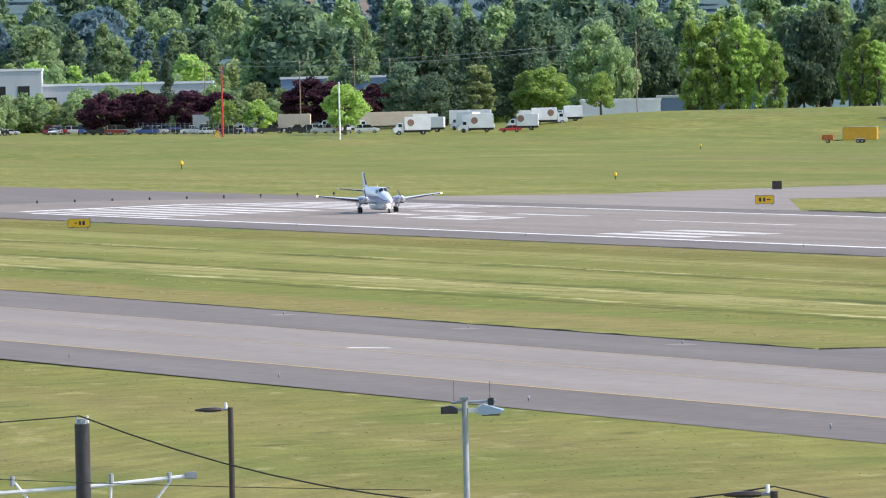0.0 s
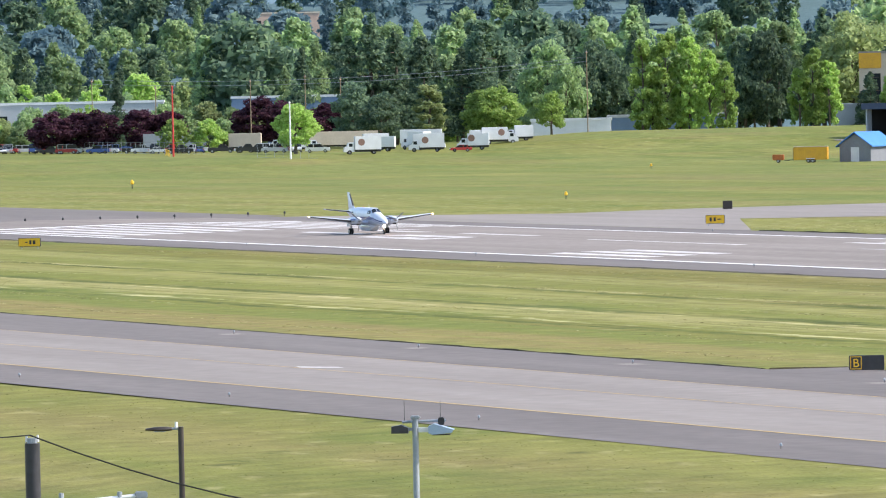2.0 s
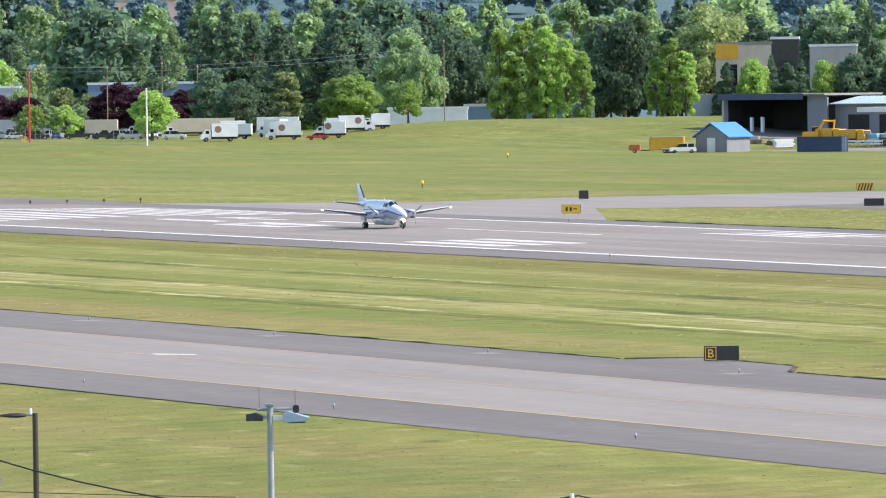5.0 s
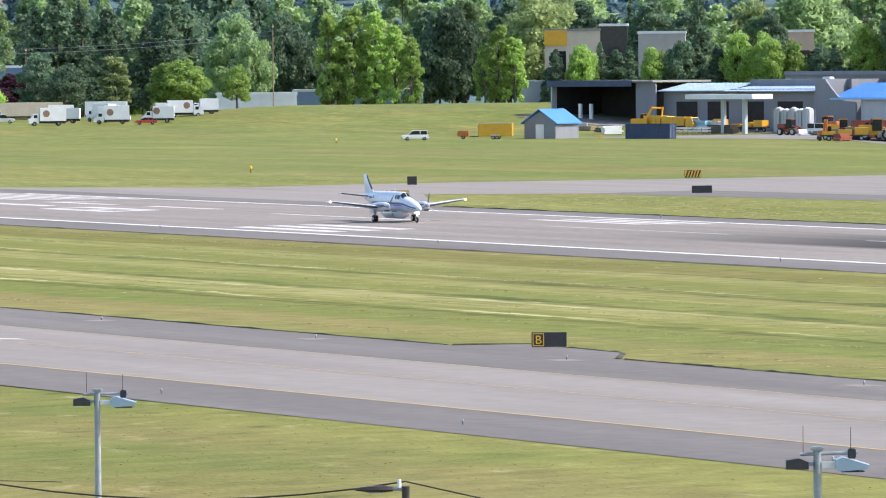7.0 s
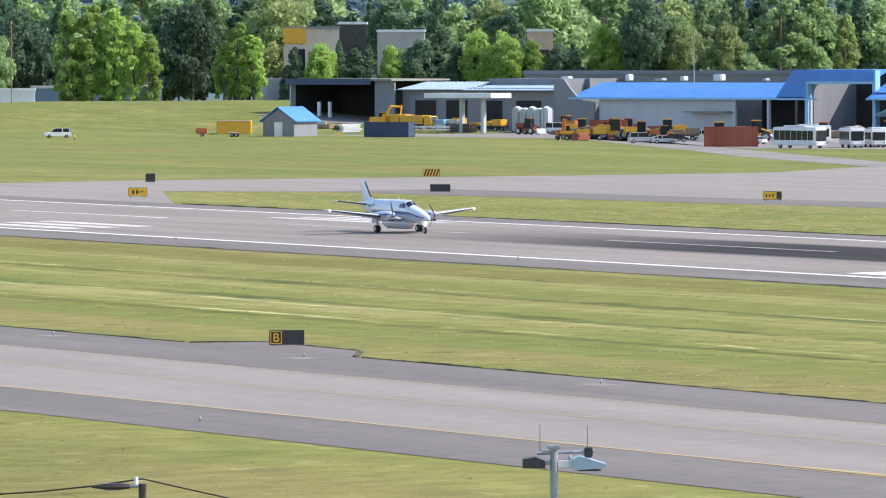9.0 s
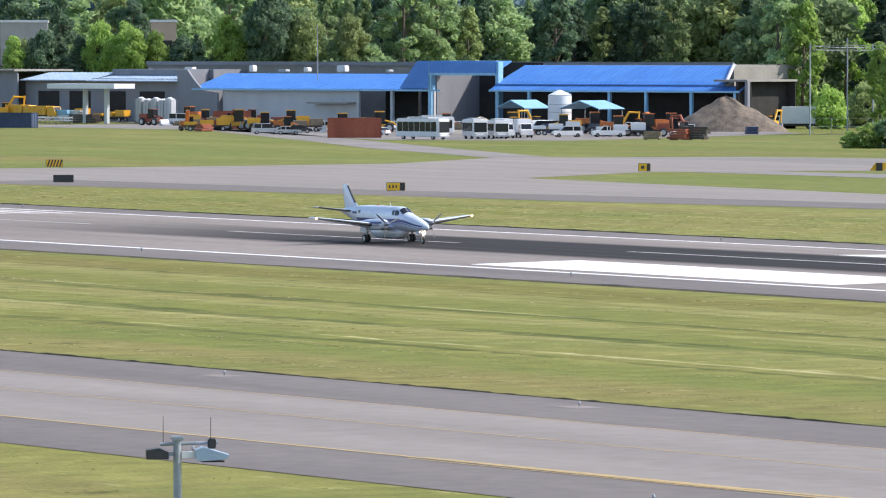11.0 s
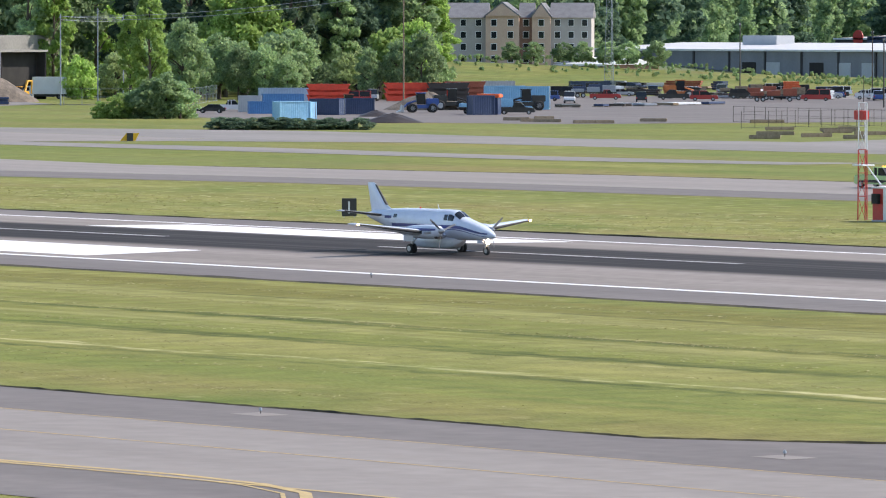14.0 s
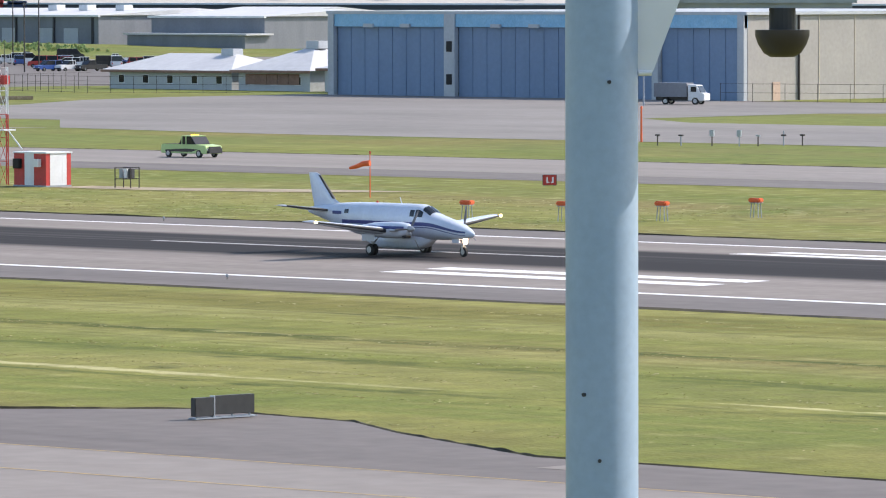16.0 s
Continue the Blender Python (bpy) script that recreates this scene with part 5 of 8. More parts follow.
wa = shed_block("warehouse", -546, -409, 749, 810, 7.6, GREYW, ROOFPALE, "long grey warehouse with a white roof and dock doors", [-546 + k * 13.5 for k in range(11)], RUBBERBLACK)
# open doors are black panels standing for the shade inside
for k, (x, op) in enumerate(((-487, 1), (-478, 0), (-462, 1), (-452, 0), (-443, 0), (-430, 0), (-421, 0))):
    part("dock_door", box(x, x + 5, 748.8, 748.97, 0, 4.6), DARK if op else PALEW, wa, "open dock door drawn as a black panel of shade" if op else "closed pale dock door")
part("roof_unit", bevelled(box(-512, -499, 770, 776, 8.6, 11.0), 0.1), PALEW, wa, "pale boxed roof unit")
for x in (-448, -437, -424):
    part("roof_vent", bevelled(box(x, x + 3, 768, 771, 8.6, 10.0), 0.1), WHITE, wa, "white roof vent")
shed_block("warehouse", -408, -376, 775, 815, 7.9, GREYW, ROOFPALE, "grey warehouse wing with a white roof", [-400, -388])
wb = shed_block("warehouse", -375.5, -338, 735, 790, 7.6, GREYW, ROOFPALE, "grey warehouse block with blank walls")
part("lean_to", box(-375, -336, 727, 735, 0, 3.4), GREYW, wb, "low lean-to")
part("lean_to_roof", box(-376, -335, 726.5, 735, 3.4, 3.8), ROOFPALE, wb, "white lean-to roof")
wc = shed_block("warehouse", -660, -180, 930, 1010, 9.6, GREYW, ROOFBEIGE, "very long grey distribution shed with dark pilasters", [-655 + k * 15 for k in range(32)], RUBBERBLACK)
part("wall_band", box(-660, -180, 929.6, 929.75, 8.2, 9.2), RUBBERBLACK, wc, "dark band under the roof")
part("wall_emblem", tube([(-650, 929.5, 9.8), (-650, 929.3, 9.8)], 2.2, 20), RED, wc, "plain red disc")
part("wall_emblem", box(-646, -638, 929.3, 929.5, 8.4, 10.2), CNAVY, wc, "plain navy panel")
for x in (-560, -520, -470, -430, -380, -330, -290):
    part("roof_unit", bevelled(box(x, x + 6, 950, 956, 9.8, 12.4), 0.1), PALEW, wc, "pale roof unit")
shed_block("warehouse", -446, -416, 648, 664, 4.8, BRICKBROWN, WHITE, "low brown shed with a white roof behind the bank")


def apartments():
    """Four-storey gabled apartment block on the rise."""
    cx, cy = -440.0, 640.0
    g = 4.4
    m = thing("apartment_building", Matrix.LocRotScale((cx, cy, g), Euler((0, 0, radians(48))), (0.84, 0.9, 1.0)), "grey-beige and pink four-storey apartment block with grey roofs", "apartment building")

    def wing(x0, x1, y0, y1, h, mm, gable):
        part("wall", box(x0, x1, y0, y1, -6, h), mm, m)
        if gable:
            part("gable_roof", prism([(x0 - 0.5, h), ((x0 + x1) / 2, h + 3.2), (x1 + 0.5, h)], y0 - 0.5, y1 + 6, "y"), SHINGLE, m, "grey gabled roof")
            part("gable_front", prism([(x0, h - 0.1), ((x0 + x1) / 2, h + 2.8), (x1, h - 0.1)], y0 - 0.56, y0 - 0.5, "y"), mm, m)
        else:
            part("roof", prism([(y0 - 0.6, h), ((y0 + y1) / 2, h + 3.4), (y1 + 0.6, h)], x0 - 0.4, x1 + 0.4, "x"), SHINGLE, m, "grey shingle roof")
        n = max(1, int((x1 - x0) / 3.4))
        for i in range(n):
            for k in range(4):
                x, z = x0 + (i + 0.5) * (x1 - x0) / n, 0.9 + k * 2.75
                w = part("window", box(x - 0.7, x + 0.7, y0 - 0.1, y0 - 0.02, z, z + 1.4), DARKGLASS, m, "dark window")
                part("window_frame", box(x - 0.85, x + 0.85, y0 - 0.06, y0 - 0.01, z - 0.12, z + 1.52), WHITE, w, "white frame")

    wing(-19, -6.5, 0, 14, 11.0, GREIGE, False)
    wing(-6.5, 2.5, -2.5, 12, 11.4, TAN, True)
    wing(2.5, 6.0, 0.5, 12, 11.0, BRICKBROWN, False)
    wing(6.0, 11.0, -1.5, 12, 11.2, TAN, True)
    wing(11.0, 22.0, 0, 14, 11.0, GREIGE, False)


apartments()


def gable_shed():
    """The small grey shed with the blue roof."""
    m = thing("garden_shed", pose(-416, 290.5, gz(-416, 290.5), 0, 0, 34), "small grey shed with a blue gabled metal roof and white doors", "shed")
    w, d, h, r = 3.5, 4.5, 3.3, 5.5
    part("wall", prism([(-w, 0), (w, 0), (w, h), (0, r - 0.15), (-w, h)], -d, d, "y"), GREYW, m, "grey shed walls")
    part("gable_front", prism([(-w + 0.05, 0), (w - 0.05, 0), (w - 0.05, h), (0, r - 0.25), (-w + 0.05, h)], -d - 0.05, -d - 0.01, "y"), GREYW, m, "grey gable front")
    for s in (-1, 1):
        part("roof_slope", prism([(0, r + 0.1), (s * (w + 0.6), h - 0.45), (s * (w + 0.6), h - 0.25), (0, r + 0.3)], -d - 0.5, d + 0.5, "y"), BLUE, m, "blue metal roof slope")
    part("door", box(-0.9, 0.9, -d - 0.12, -d - 0.06, 0, 2.8), WHITE, m, "white double door")
    part("side_window", box(-w - 0.06, -w - 0.01, -2, 0.2, 1.2, 2.4), DARKGLASS, m, "dark side window")
    return m


gable_shed()


def roadside_block(x, y, w, d, h, wall, roof, rz, label, band=None):
    m = thing("roadside_building", pose(x, y, gz(x, y), 0, 0, rz), label, "building", "buildings behind the trees")
    part("wall", box(-w / 2, w / 2, 0, d, -1, h), wall, m)
    part("parapet", box(-w / 2 - 0.2, w / 2 + 0.2, -0.2, d + 0.2, h, h + 0.6), roof, m)
    for k in range(int(w / 6) if h > 10 else 0):
        part("window", box(-w / 2 + 2 + k * 6, -w / 2 + 5 + k * 6, -0.08, -0.01, h * 0.45, h * 0.75), DARKGLASS, m, "dark window")
    if band:
        part("sign_band", box(-w / 2, -w / 2 + w * 0.4, -0.3, -0.1, h * 0.82, h + 0.2), band, m, "plain coloured sign band")
    return m


for args in ((-640, 350, 30, 10, 5.0, HANGAR_BLUE, PALEW, 65, "blue-grey low warehouse beyond the grass bank"), (-625, 318, 18, 8, 4.2, WHITE, WHITE, 65, "white low shed beyond the grass bank"),
             (-618, 386, 9, 10, 6.0, PALEW, PALEW, 65, "pale box building beside a tall tree"), (-635.5, 403, 13, 8, 18.5, STUCCO, ROOFGREY, 62, "stuccoed roadside store behind trees", BUSYELLOW),
             (-631.2, 411.6, 6.4, 8, 19.5, CARBLACK, WHITE, 62, "dark store front under a white parapet behind trees"), (-626, 421.6, 11, 8, 17.5, GREIGE, WHITE, 62, "grey-beige store with a white parapet behind trees"),
             (-611, 450.5, 6, 8, 17.0, TAN, WHITE, 62, "small pinkish store with white parapet behind trees"),
             (-795, 318, 36, 12, 11.5, HANGAR_BLUE, WHITE, 68, "long grey building with white roof plant among trees"), (-815, 232, 20, 12, 15.0, PALEW, WHITE, 70, "white flat-roofed building among trees"), (-808, 262, 44, 10, 11.0, PALEW, WHITE, 69, "long low shed with a white roof edge among trees"),
             (-1650, 624, 52, 20, 10.5, TAN, STUCCO, 72, "distant tan building on the wooded hill")):
    roadside_block(*args)


# ---- vehicles ----
def vehicle(name, label, category, paint, x, y, rz, kind="car", group="parked vehicles", z=None):
    """A car, van, pickup or sport utility: body lofted from side outlines, glass band, four wheels, lamps."""
    L, W, H, hood, screen, rear = {"car": (4.6, 1.8, 1.45, 0.92, 1.35, 1.0), "suv": (5.2, 2.0, 1.9, 1.12, 1.5, 0.35), "van": (5.6, 2.0, 2.2, 1.2, 0.95, 0.15), "pickup": (5.8, 2.0, 1.9, 1.15, 1.65, 2.2)}[kind]
    m = thing(name, pose(x, y, gz(x, y) if z is None else z, 0, 0, rz), label, category, group)
    h = L / 2
    part("body", bevelled(prism([(-h, 0.35), (h, 0.35), (h + 0.02, 0.7), (h - 0.1, hood - 0.1), (h - screen + 0.35, hood), (-h + 0.05, hood), (-h - 0.02, 0.7)], -W / 2, W / 2, "y"), 0.06), paint, m, "painted body")
    if kind == "pickup":
        cab = [(h - 1.45, hood), (h - 2.05, H), (-h + 2.6, H), (-h + 2.2, hood)]
    else:
        cab = [(h - screen + 0.3, hood), (h - screen - 0.5, H), (-h + rear, H), (-h + rear * 0.35 + 0.03, hood)]
    part("glasshouse", bevelled(prism([(a, b - (0.06 if b == H else -0.0)) for a, b in cab], -W / 2 + 0.08, W / 2 - 0.08, "y"), 0.05), DARKGLASS, m, "dark windows")
    part("roof", bevelled(box(cab[2][0] - 0.03, cab[1][0] + 0.03, -W / 2 + 0.12, W / 2 - 0.12, H - 0.08, H), 0.03), paint, m)
    for xx in ((cab[1][0] + cab[2][0]) / 2, cab[2][0] + 0.05):
        for s in (-1, 1):
            part("pillar", box(xx - 0.06, xx + 0.06, s * (W / 2 - 0.07) - 0.02, s * (W / 2 - 0.07) + 0.02, hood, H - 0.06), paint, m)
    if kind == "pickup":
        part("bed", box(-h + 0.12, -h + 2.1, -W / 2 + 0.12, W / 2 - 0.12, hood - 0.4, hood + 0.012), DARK, m, "dark open bed")
    out = []
    for a in (-h + 0.95, h - 0.95):
        for s in (-1, 1):
            out.append(wheel("wheel", 0.36, 0.24, m, pose(a, s * (W / 2 - 0.1), 0.36)))
    for s in (-1, 1):
        part("headlight", bevelled(box(h - 0.08, h + 0.03, s * W * 0.36 - 0.2, s * W * 0.36 + 0.2, 0.62, 0.8), 0.02), WHITE, m, "pale headlight")
        part("tail_light", box(-h - 0.03, -h + 0.05, s * W * 0.42 - 0.1, s * W * 0.42 + 0.1, 0.65, 0.95), RED, m, "red tail light")
    part("bumper", bevelled(box(h - 0.05, h + 0.08, -W / 2 + 0.1, W / 2 - 0.1, 0.38, 0.58), 0.02), BLACK, m)
    return m, out


VAN, VAN_WHEELS = vehicle("white_suv", "white sport utility driving over the grass past the shed", "car", WHITE, -350, 240, 0, "suv", "moving vehicles")
PICKUP, PICKUP_WHEELS = vehicle("lime_pickup", "lime-yellow airfield pickup with an amber roof light bar", "pickup truck", LIME, 273, 128, 0, "pickup", "moving vehicles")
part("light_bar", bevelled(box(0.3, 0.5, -0.45, 0.45, 1.92, 2.02), 0.03), mat("amber_light", (0.9, 0.35, 0.03), 0.3, emit=(1.0, 0.4, 0.05), glow=1.2), PICKUP, "amber roof light bar")
for s in (-1, 1):
    part("side_stripe", prism([(-2.3, 0.50), (1.0, 0.50), (1.9, 0.72), (0.3, 0.78), (-2.3, 0.66)], s * 1.012 - 0.004, s * 1.012 + 0.004, "y"), CARBLACK, PICKUP, "black side stripe")
part("grille", box(2.9, 2.96, -0.7, 0.7, 0.55, 0.98), BLACK, PICKUP, "black grille")
part("bull_bar", bevelled(box(2.96, 3.08, -0.8, 0.8, 0.4, 0.85), 0.03), BLACK, PICKUP, "black front guard")

rnd = random.Random(4)
LOT = [(-706, 199), (-708, 210), (-694, 211), (-697, 216), (-680, 222), (-686, 233), (-611, 214), (-599, 214.5), (-551, 228), (-530, 252), (-690, 205), (-650, 216)]
PAINTS = [(WHITE, "white"), (CARBLACK, "black"), (WHITE, "white"), (CARBLUE, "blue"), (SILVER, "silver"), (CARRED, "red")]
for k, (x, y) in enumerate(LOT):
    p, word = PAINTS[(k * 5 + 2) % 6]
    kind = ("car", "pickup", "suv")[k % 3]
    vehicle("parked_car", f"{word} parked {'pickup' if kind == 'pickup' else 'car'} in the lot beyond the grass", "car", p, x, y, rnd.choice((65, 70, 245, 250, 160)), kind)
for k, (x, y, rz, i, kind) in enumerate(((-286, 296.5, 65, 4, "suv"), (-279, 297, 65, 4, "car"), (-296, 309, 62, 1, "car"), (-262, 305.5, 200, 0, "car"), (-226, 322, 250, 0, "suv"), (-224, 329, 245, 0, "pickup"),
                                          (-231.5, 316, 240, 0, "car"), (-126.5, 481.3, 265, 3, "suv"), (-123.9, 484.2, 265, 0, "pickup"), (-121.6, 486.8, 265, 1, "pickup"), (-112, 341, 150, 0, "car"), (-420, 352, 20, 0, "van"))):
    p, word = PAINTS[i]
    vehicle("parked_car", f"{word} parked vehicle in the works yard", "car", p, x, y, rz, kind)
for k in range(34):
    f = rnd.random()
    x, y = -300 + 175 * f + rnd.uniform(-6, 6), 590 - 85 * f + rnd.uniform(-9, 9)
    p, word = PAINTS[rnd.randrange(6)]
    vehicle("parked_car", f"{word} vehicle in the crowded car park", "car", p, x, y, rnd.choice((50, 230, 140)), rnd.choice(("car", "suv", "pickup", "van")), "car park vehicles")


for k in range(30):
    f = k / 29
    x, y = -712 + 150 * f + rnd.uniform(-5, 5), 196 + 28 * f + rnd.uniform(-3, 9)
    p, word = PAINTS[(0, 0, 1, 5, 4, 0, 3, 1)[k % 8]]
    vehicle("parked_car", f"{word} vehicle in the lot beyond the grass", "car", p, x, y, rnd.choice((65, 245, 160, 340)), rnd.choice(("car", "suv", "pickup", "van")))
for k in range(22):
    f = rnd.random()
    x, y = -345 + 125 * f + rnd.uniform(-4, 4), 318 + 28 * f + rnd.uniform(-4, 14)
    p, word = PAINTS[(0, 1, 4, 0, 5)[k % 5]]
    vehicle("parked_car", f"{word} vehicle among machines in the works yard", "car", p, x, y, rnd.choice((65, 245, 340)), rnd.choice(("suv", "pickup", "van")))

for k, (x, y) in enumerate(((-137, 341), (-150, 354), (-220, 432), (-243, 453), (-97, 372), (-223, 478), (-260, 512), (-196, 462), (-229, 497), (-267, 532), (-200, 482), (-277, 548), (-221, 507), (-259, 542), (-205, 501), (-269, 559), (-226, 528), (-278, 576), (-209, 522), (-259, 570), (-192, 517), (-269, 588), (-235, 572), (-194, 541), (-243, 591), (-192, 557))):
    p, word = PAINTS[(1, 0, 5, 4, 1, 3)[k % 6]]
    vehicle("parked_car", f"{word} vehicle parked in the storage yard", "car", p, x, y, rnd.choice((50, 140, 230, 320)), rnd.choice(("suv", "pickup", "van", "car")), "storage yard vehicles")


def box_truck(x, y, rz, L=7.0, H=3.7, label="white box truck with a plain dark emblem", emblem=True, paint=None):
    m = thing("box_truck", pose(x, y, gz(x, y), 0, 0, rz), label, "truck", "parked trucks")
    part("cargo_box", bevelled(box(-L / 2, L / 2 - 2.0, -1.2, 1.2, 0.95, H), 0.05), paint or WHITE, m, "white cargo box")
    part("cab", bevelled(prism([(L / 2 - 1.9, 0.5), (L / 2 + 0.3, 0.5), (L / 2 + 0.3, 1.35), (L / 2 - 0.25, 1.5), (L / 2 - 0.75, 2.45), (L / 2 - 1.9, 2.5)], -1.0, 1.0, "y"), 0.06), WHITE, m, "white cab")
    part("windshield", prism([(L / 2 - 0.17, 1.52), (L / 2 - 0.66, 2.36), (L / 2 - 0.70, 2.36), (L / 2 - 0.24, 1.52)], -0.85, 0.85, "y"), DARKGLASS, m, "dark windshield")
    part("chassis", box(-L / 2, L / 2, -0.5, 0.5, 0.5, 0.95), BLACK, m)
    for s in (-1, 1):
        part("side_window", box(L / 2 - 1.5, L / 2 - 0.75, s * 1.0 - 0.02, s * 1.0 + 0.02, 1.6, 2.25), DARKGLASS, m, "dark side window")
        if emblem:
            part("emblem", tube([(0.4, s * 1.2, 2.5), (0.4, s * 1.22, 2.5)], 0.72, 18), BRICKBROWN, m, "plain round emblem")
        for a in (-L / 2 + 1.5, L / 2 - 0.9):
            wheel("wheel", 0.45, 0.28, m, pose(a, s * 0.95, 0.45))
    return m


for x, y, rz, L, H, e in ((-530, 230, 255, 7.5, 3.7, True), (-534, 246, 248, 7.2, 3.9, True), (-545, 240, 240, 6.0, 3.2, False), (-560, 254, 200, 7.0, 3.8, False), (-556, 266, 160, 7.5, 3.6, False),
                          (-557, 272, 70, 7.5, 3.6, True), (-558, 277, 250, 6.0, 3.4, False), (-566, 246, 255, 7.5, 3.6, False), (-548, 252, 65, 6.5, 3.4, False), (-600, 240, 250, 8.0, 3.7, False), (-572, 233, 70, 6.5, 3.3, False), (-540, 259, 245, 6.5, 3.5, True), (-222, 307, 340, 6.8, 3.3, False), (-224, 312, 338, 6.6, 3.2, False), (-301, 419, 235, 8.5, 4.2, False)):
    box_truck(x, y, rz, L, H, emblem=e, label="white box truck with a plain round emblem" if e else "plain white box truck parked in the yard")


def container(x, y, rz, L, mm, word, H=2.6, W=2.44, z=None):
    m = thing("shipping_container", pose(x, y, gz(x, y) if z is None else z, 0, 0, rz), f"{word} corrugated steel container resting on the ground", "container", "containers")
    part("shell", box(-L / 2, L / 2, -W / 2 + 0.04, W / 2 - 0.04, 0.05, H - 0.04), mm, m)
    n = int(L / 0.3)
    for s in (-1, 1):
        out = [(-L / 2, s * (W / 2 - 0.05))]
        for k in range(n):
            a = -L / 2 + k * L / n
            out += [(a + L / n * 0.2, s * (W / 2 - 0.03)), (a + L / n * 0.3, s * W / 2), (a + L / n * 0.7, s * W / 2), (a + L / n * 0.8, s * (W / 2 - 0.03))]
        out += [(L / 2, s * (W / 2 - 0.05))]
        part("corrugated_side", prism(out, 0.15, H - 0.15, "z"), mm, m)
    bm = bmesh.new()
    for a in (-L / 2, L / 2):
        for s in (-1, 1):
            box(a - 0.08, a + 0.08, s * W / 2 - 0.08, s * W / 2 + 0.08, 0, H, bm)
    for z in (0.0, H - 0.14):
        for s in (-1, 1):
            box(-L / 2, L / 2, s * W / 2 - 0.07, s * W / 2 + 0.07, z, z + 0.14, bm)
    part("corner_frame", bm, mm, m)
    for q in (-0.5, -0.2, 0.2, 0.5):
        part("locking_bar", tube([(L / 2 + 0.03, q * W * 0.8, 0.2), (L / 2 + 0.03, q * W * 0.8, H - 0.2)], 0.03, 6), STEEL, m)


for x, y, rz, L, mm, w, H in ((-392, 300, 35, 9.5, CNAVY, "dark navy", 2.9), (-352, 326, 60, 7, RUST, "rusty red", 3.4), (-239, 287.5, 60, 9, RUST, "rust brown", 3.4),
                              (-70, 308, 80, 5, SKYBLUE, "pale blue", 2.9), (-82, 319, 20, 3, SKYBLUE, "pale blue", 2.6), (-127, 344, 60, 4.5, CBLUE, "blue", 2.0), (-193, 396, 62, 7, CBLUE, "dull blue", 2.2),
                              (-252, 441, 60, 12, PALEBLUE, "pale blue-grey", 2.4), (-143, 353, 50, 3.5, SILVER, "grey", 2.7), (-111, 345, 30, 5, CNAVY, "dark", 2.6), (-113, 352, 65, 5.5, CNAVY, "navy", 2.6), (-115, 350, 50, 2.5, CBLUE, "blue", 2.4),
                              (-169, 426, 55, 7, SKYBLUE, "faded blue", 3.6), (-96, 364, 75, 3.6, CNAVY, "navy", 3.1), (-201, 456, 70, 5, RUST, "rust red", 2.6), (-282, 513, 65, 6, SILVER, "grey", 3.0), (-307, 556, 60, 8, CNAVY, "dark", 2.2)):
    container(x, y, rz, L, mm, w, H)


def dumpster_stack(x, y, rz, mm, word, n=3):
    """Roll-off bins nested in a stack."""
    m = thing("roll_off_bins", pose(x, y, gz(x, y), 0, 0, rz), f"stack of nested {word} steel roll-off bins", "bins", "bin stacks")
    for k in range(n):
        part("bin", prism([(-3.4 + 0.1 * k, 0.1 + k * 0.95), (3.4 - 0.1 * k, 0.1 + k * 0.95), (3.9, 1.5 + k * 0.95), (-3.9, 1.5 + k * 0.95)], -1.2, 1.2, "y"), mm, m, "tapered steel bin")
        part("rim", box(-3.95, 3.95, -1.26, 1.26, 1.42 + k * 0.95, 1.54 + k * 0.95), mm, m)


BRIGHTRED = mat("bright_red_bins", (0.72, 0.06, 0.025), 0.5, color2=(0.62, 0.05, 0.02), scale=1, fine=(4, 0.1))
dumpster_stack(-223, 428, 55, BRIGHTRED, "bright red", 3)
dumpster_stack(-267, 462, 75, BRIGHTRED, "bright red", 2)
dumpster_stack(-233, 453, 58, BRIGHTRED, "bright red", 3)
dumpster_stack(-231, 456, 52, BRIGHTRED, "bright red", 3)
dumpster_stack(-228, 459, 58, BROWNPOLE, "dark", 3)
dumpster_stack(-245, 476, 62, RUST, "rust red", 3)
dumpster_stack(-257, 461, 40, BROWNPOLE, "dark", 3)


def bus(x, y, rz, L, label, H=3.2):
    m = thing("shuttle_bus", pose(x, y, gz(x, y), 0, 0, rz), label, "bus", "shuttle buses")
    part("body", bevelled(box(-L / 2, L / 2, -1.25, 1.25, 0.45, H), 0.15), WHITE, m, "white body")
    part("windshield", bevelled(box(L / 2 - 0.02, L / 2 + 0.04, -1.1, 1.1, 1.2, H - 0.5), 0.02), DARKGLASS, m, "dark windshield")
    n = int(L / 1.5)
    for s in (-1, 1):
        for k in range(n):
            part("window", box(-L / 2 + 0.4 + k * (L - 0.9) / n, -L / 2 + 0.28 + (k + 1) * (L - 0.9) / n, s * 1.26 - 0.015, s * 1.26 + 0.015, 1.35, H - 0.55), DARKGLASS, m, "dark side window")
        for a in (-L / 2 + 1.8, L / 2 - 1.6):
            wheel("wheel", 0.45, 0.3, m, pose(a, s * 1.08, 0.45))
        part("headlight", box(L / 2, L / 2 + 0.05, s * 0.9 - 0.2, s * 0.9 + 0.2, 0.75, 0.95), GALV, m)
    part("roof_unit", bevelled(box(-L / 4, L / 5, -0.8, 0.8, H - 0.02, H + 0.25), 0.08), PALEW, m)
    part("bumper", bevelled(box(L / 2, L / 2 + 0.1, -1.2, 1.2, 0.4, 0.65), 0.03), GALV, m)


bus(-217, 288, 10, 11, "white airport bus with dark windows parked at the grass edge", 3.5)
bus(-216, 297.5, 345, 7, "white shuttle bus parked in a row", 3.3)
bus(-217, 302.5, 342, 7, "white shuttle bus parked in a row", 3.1)
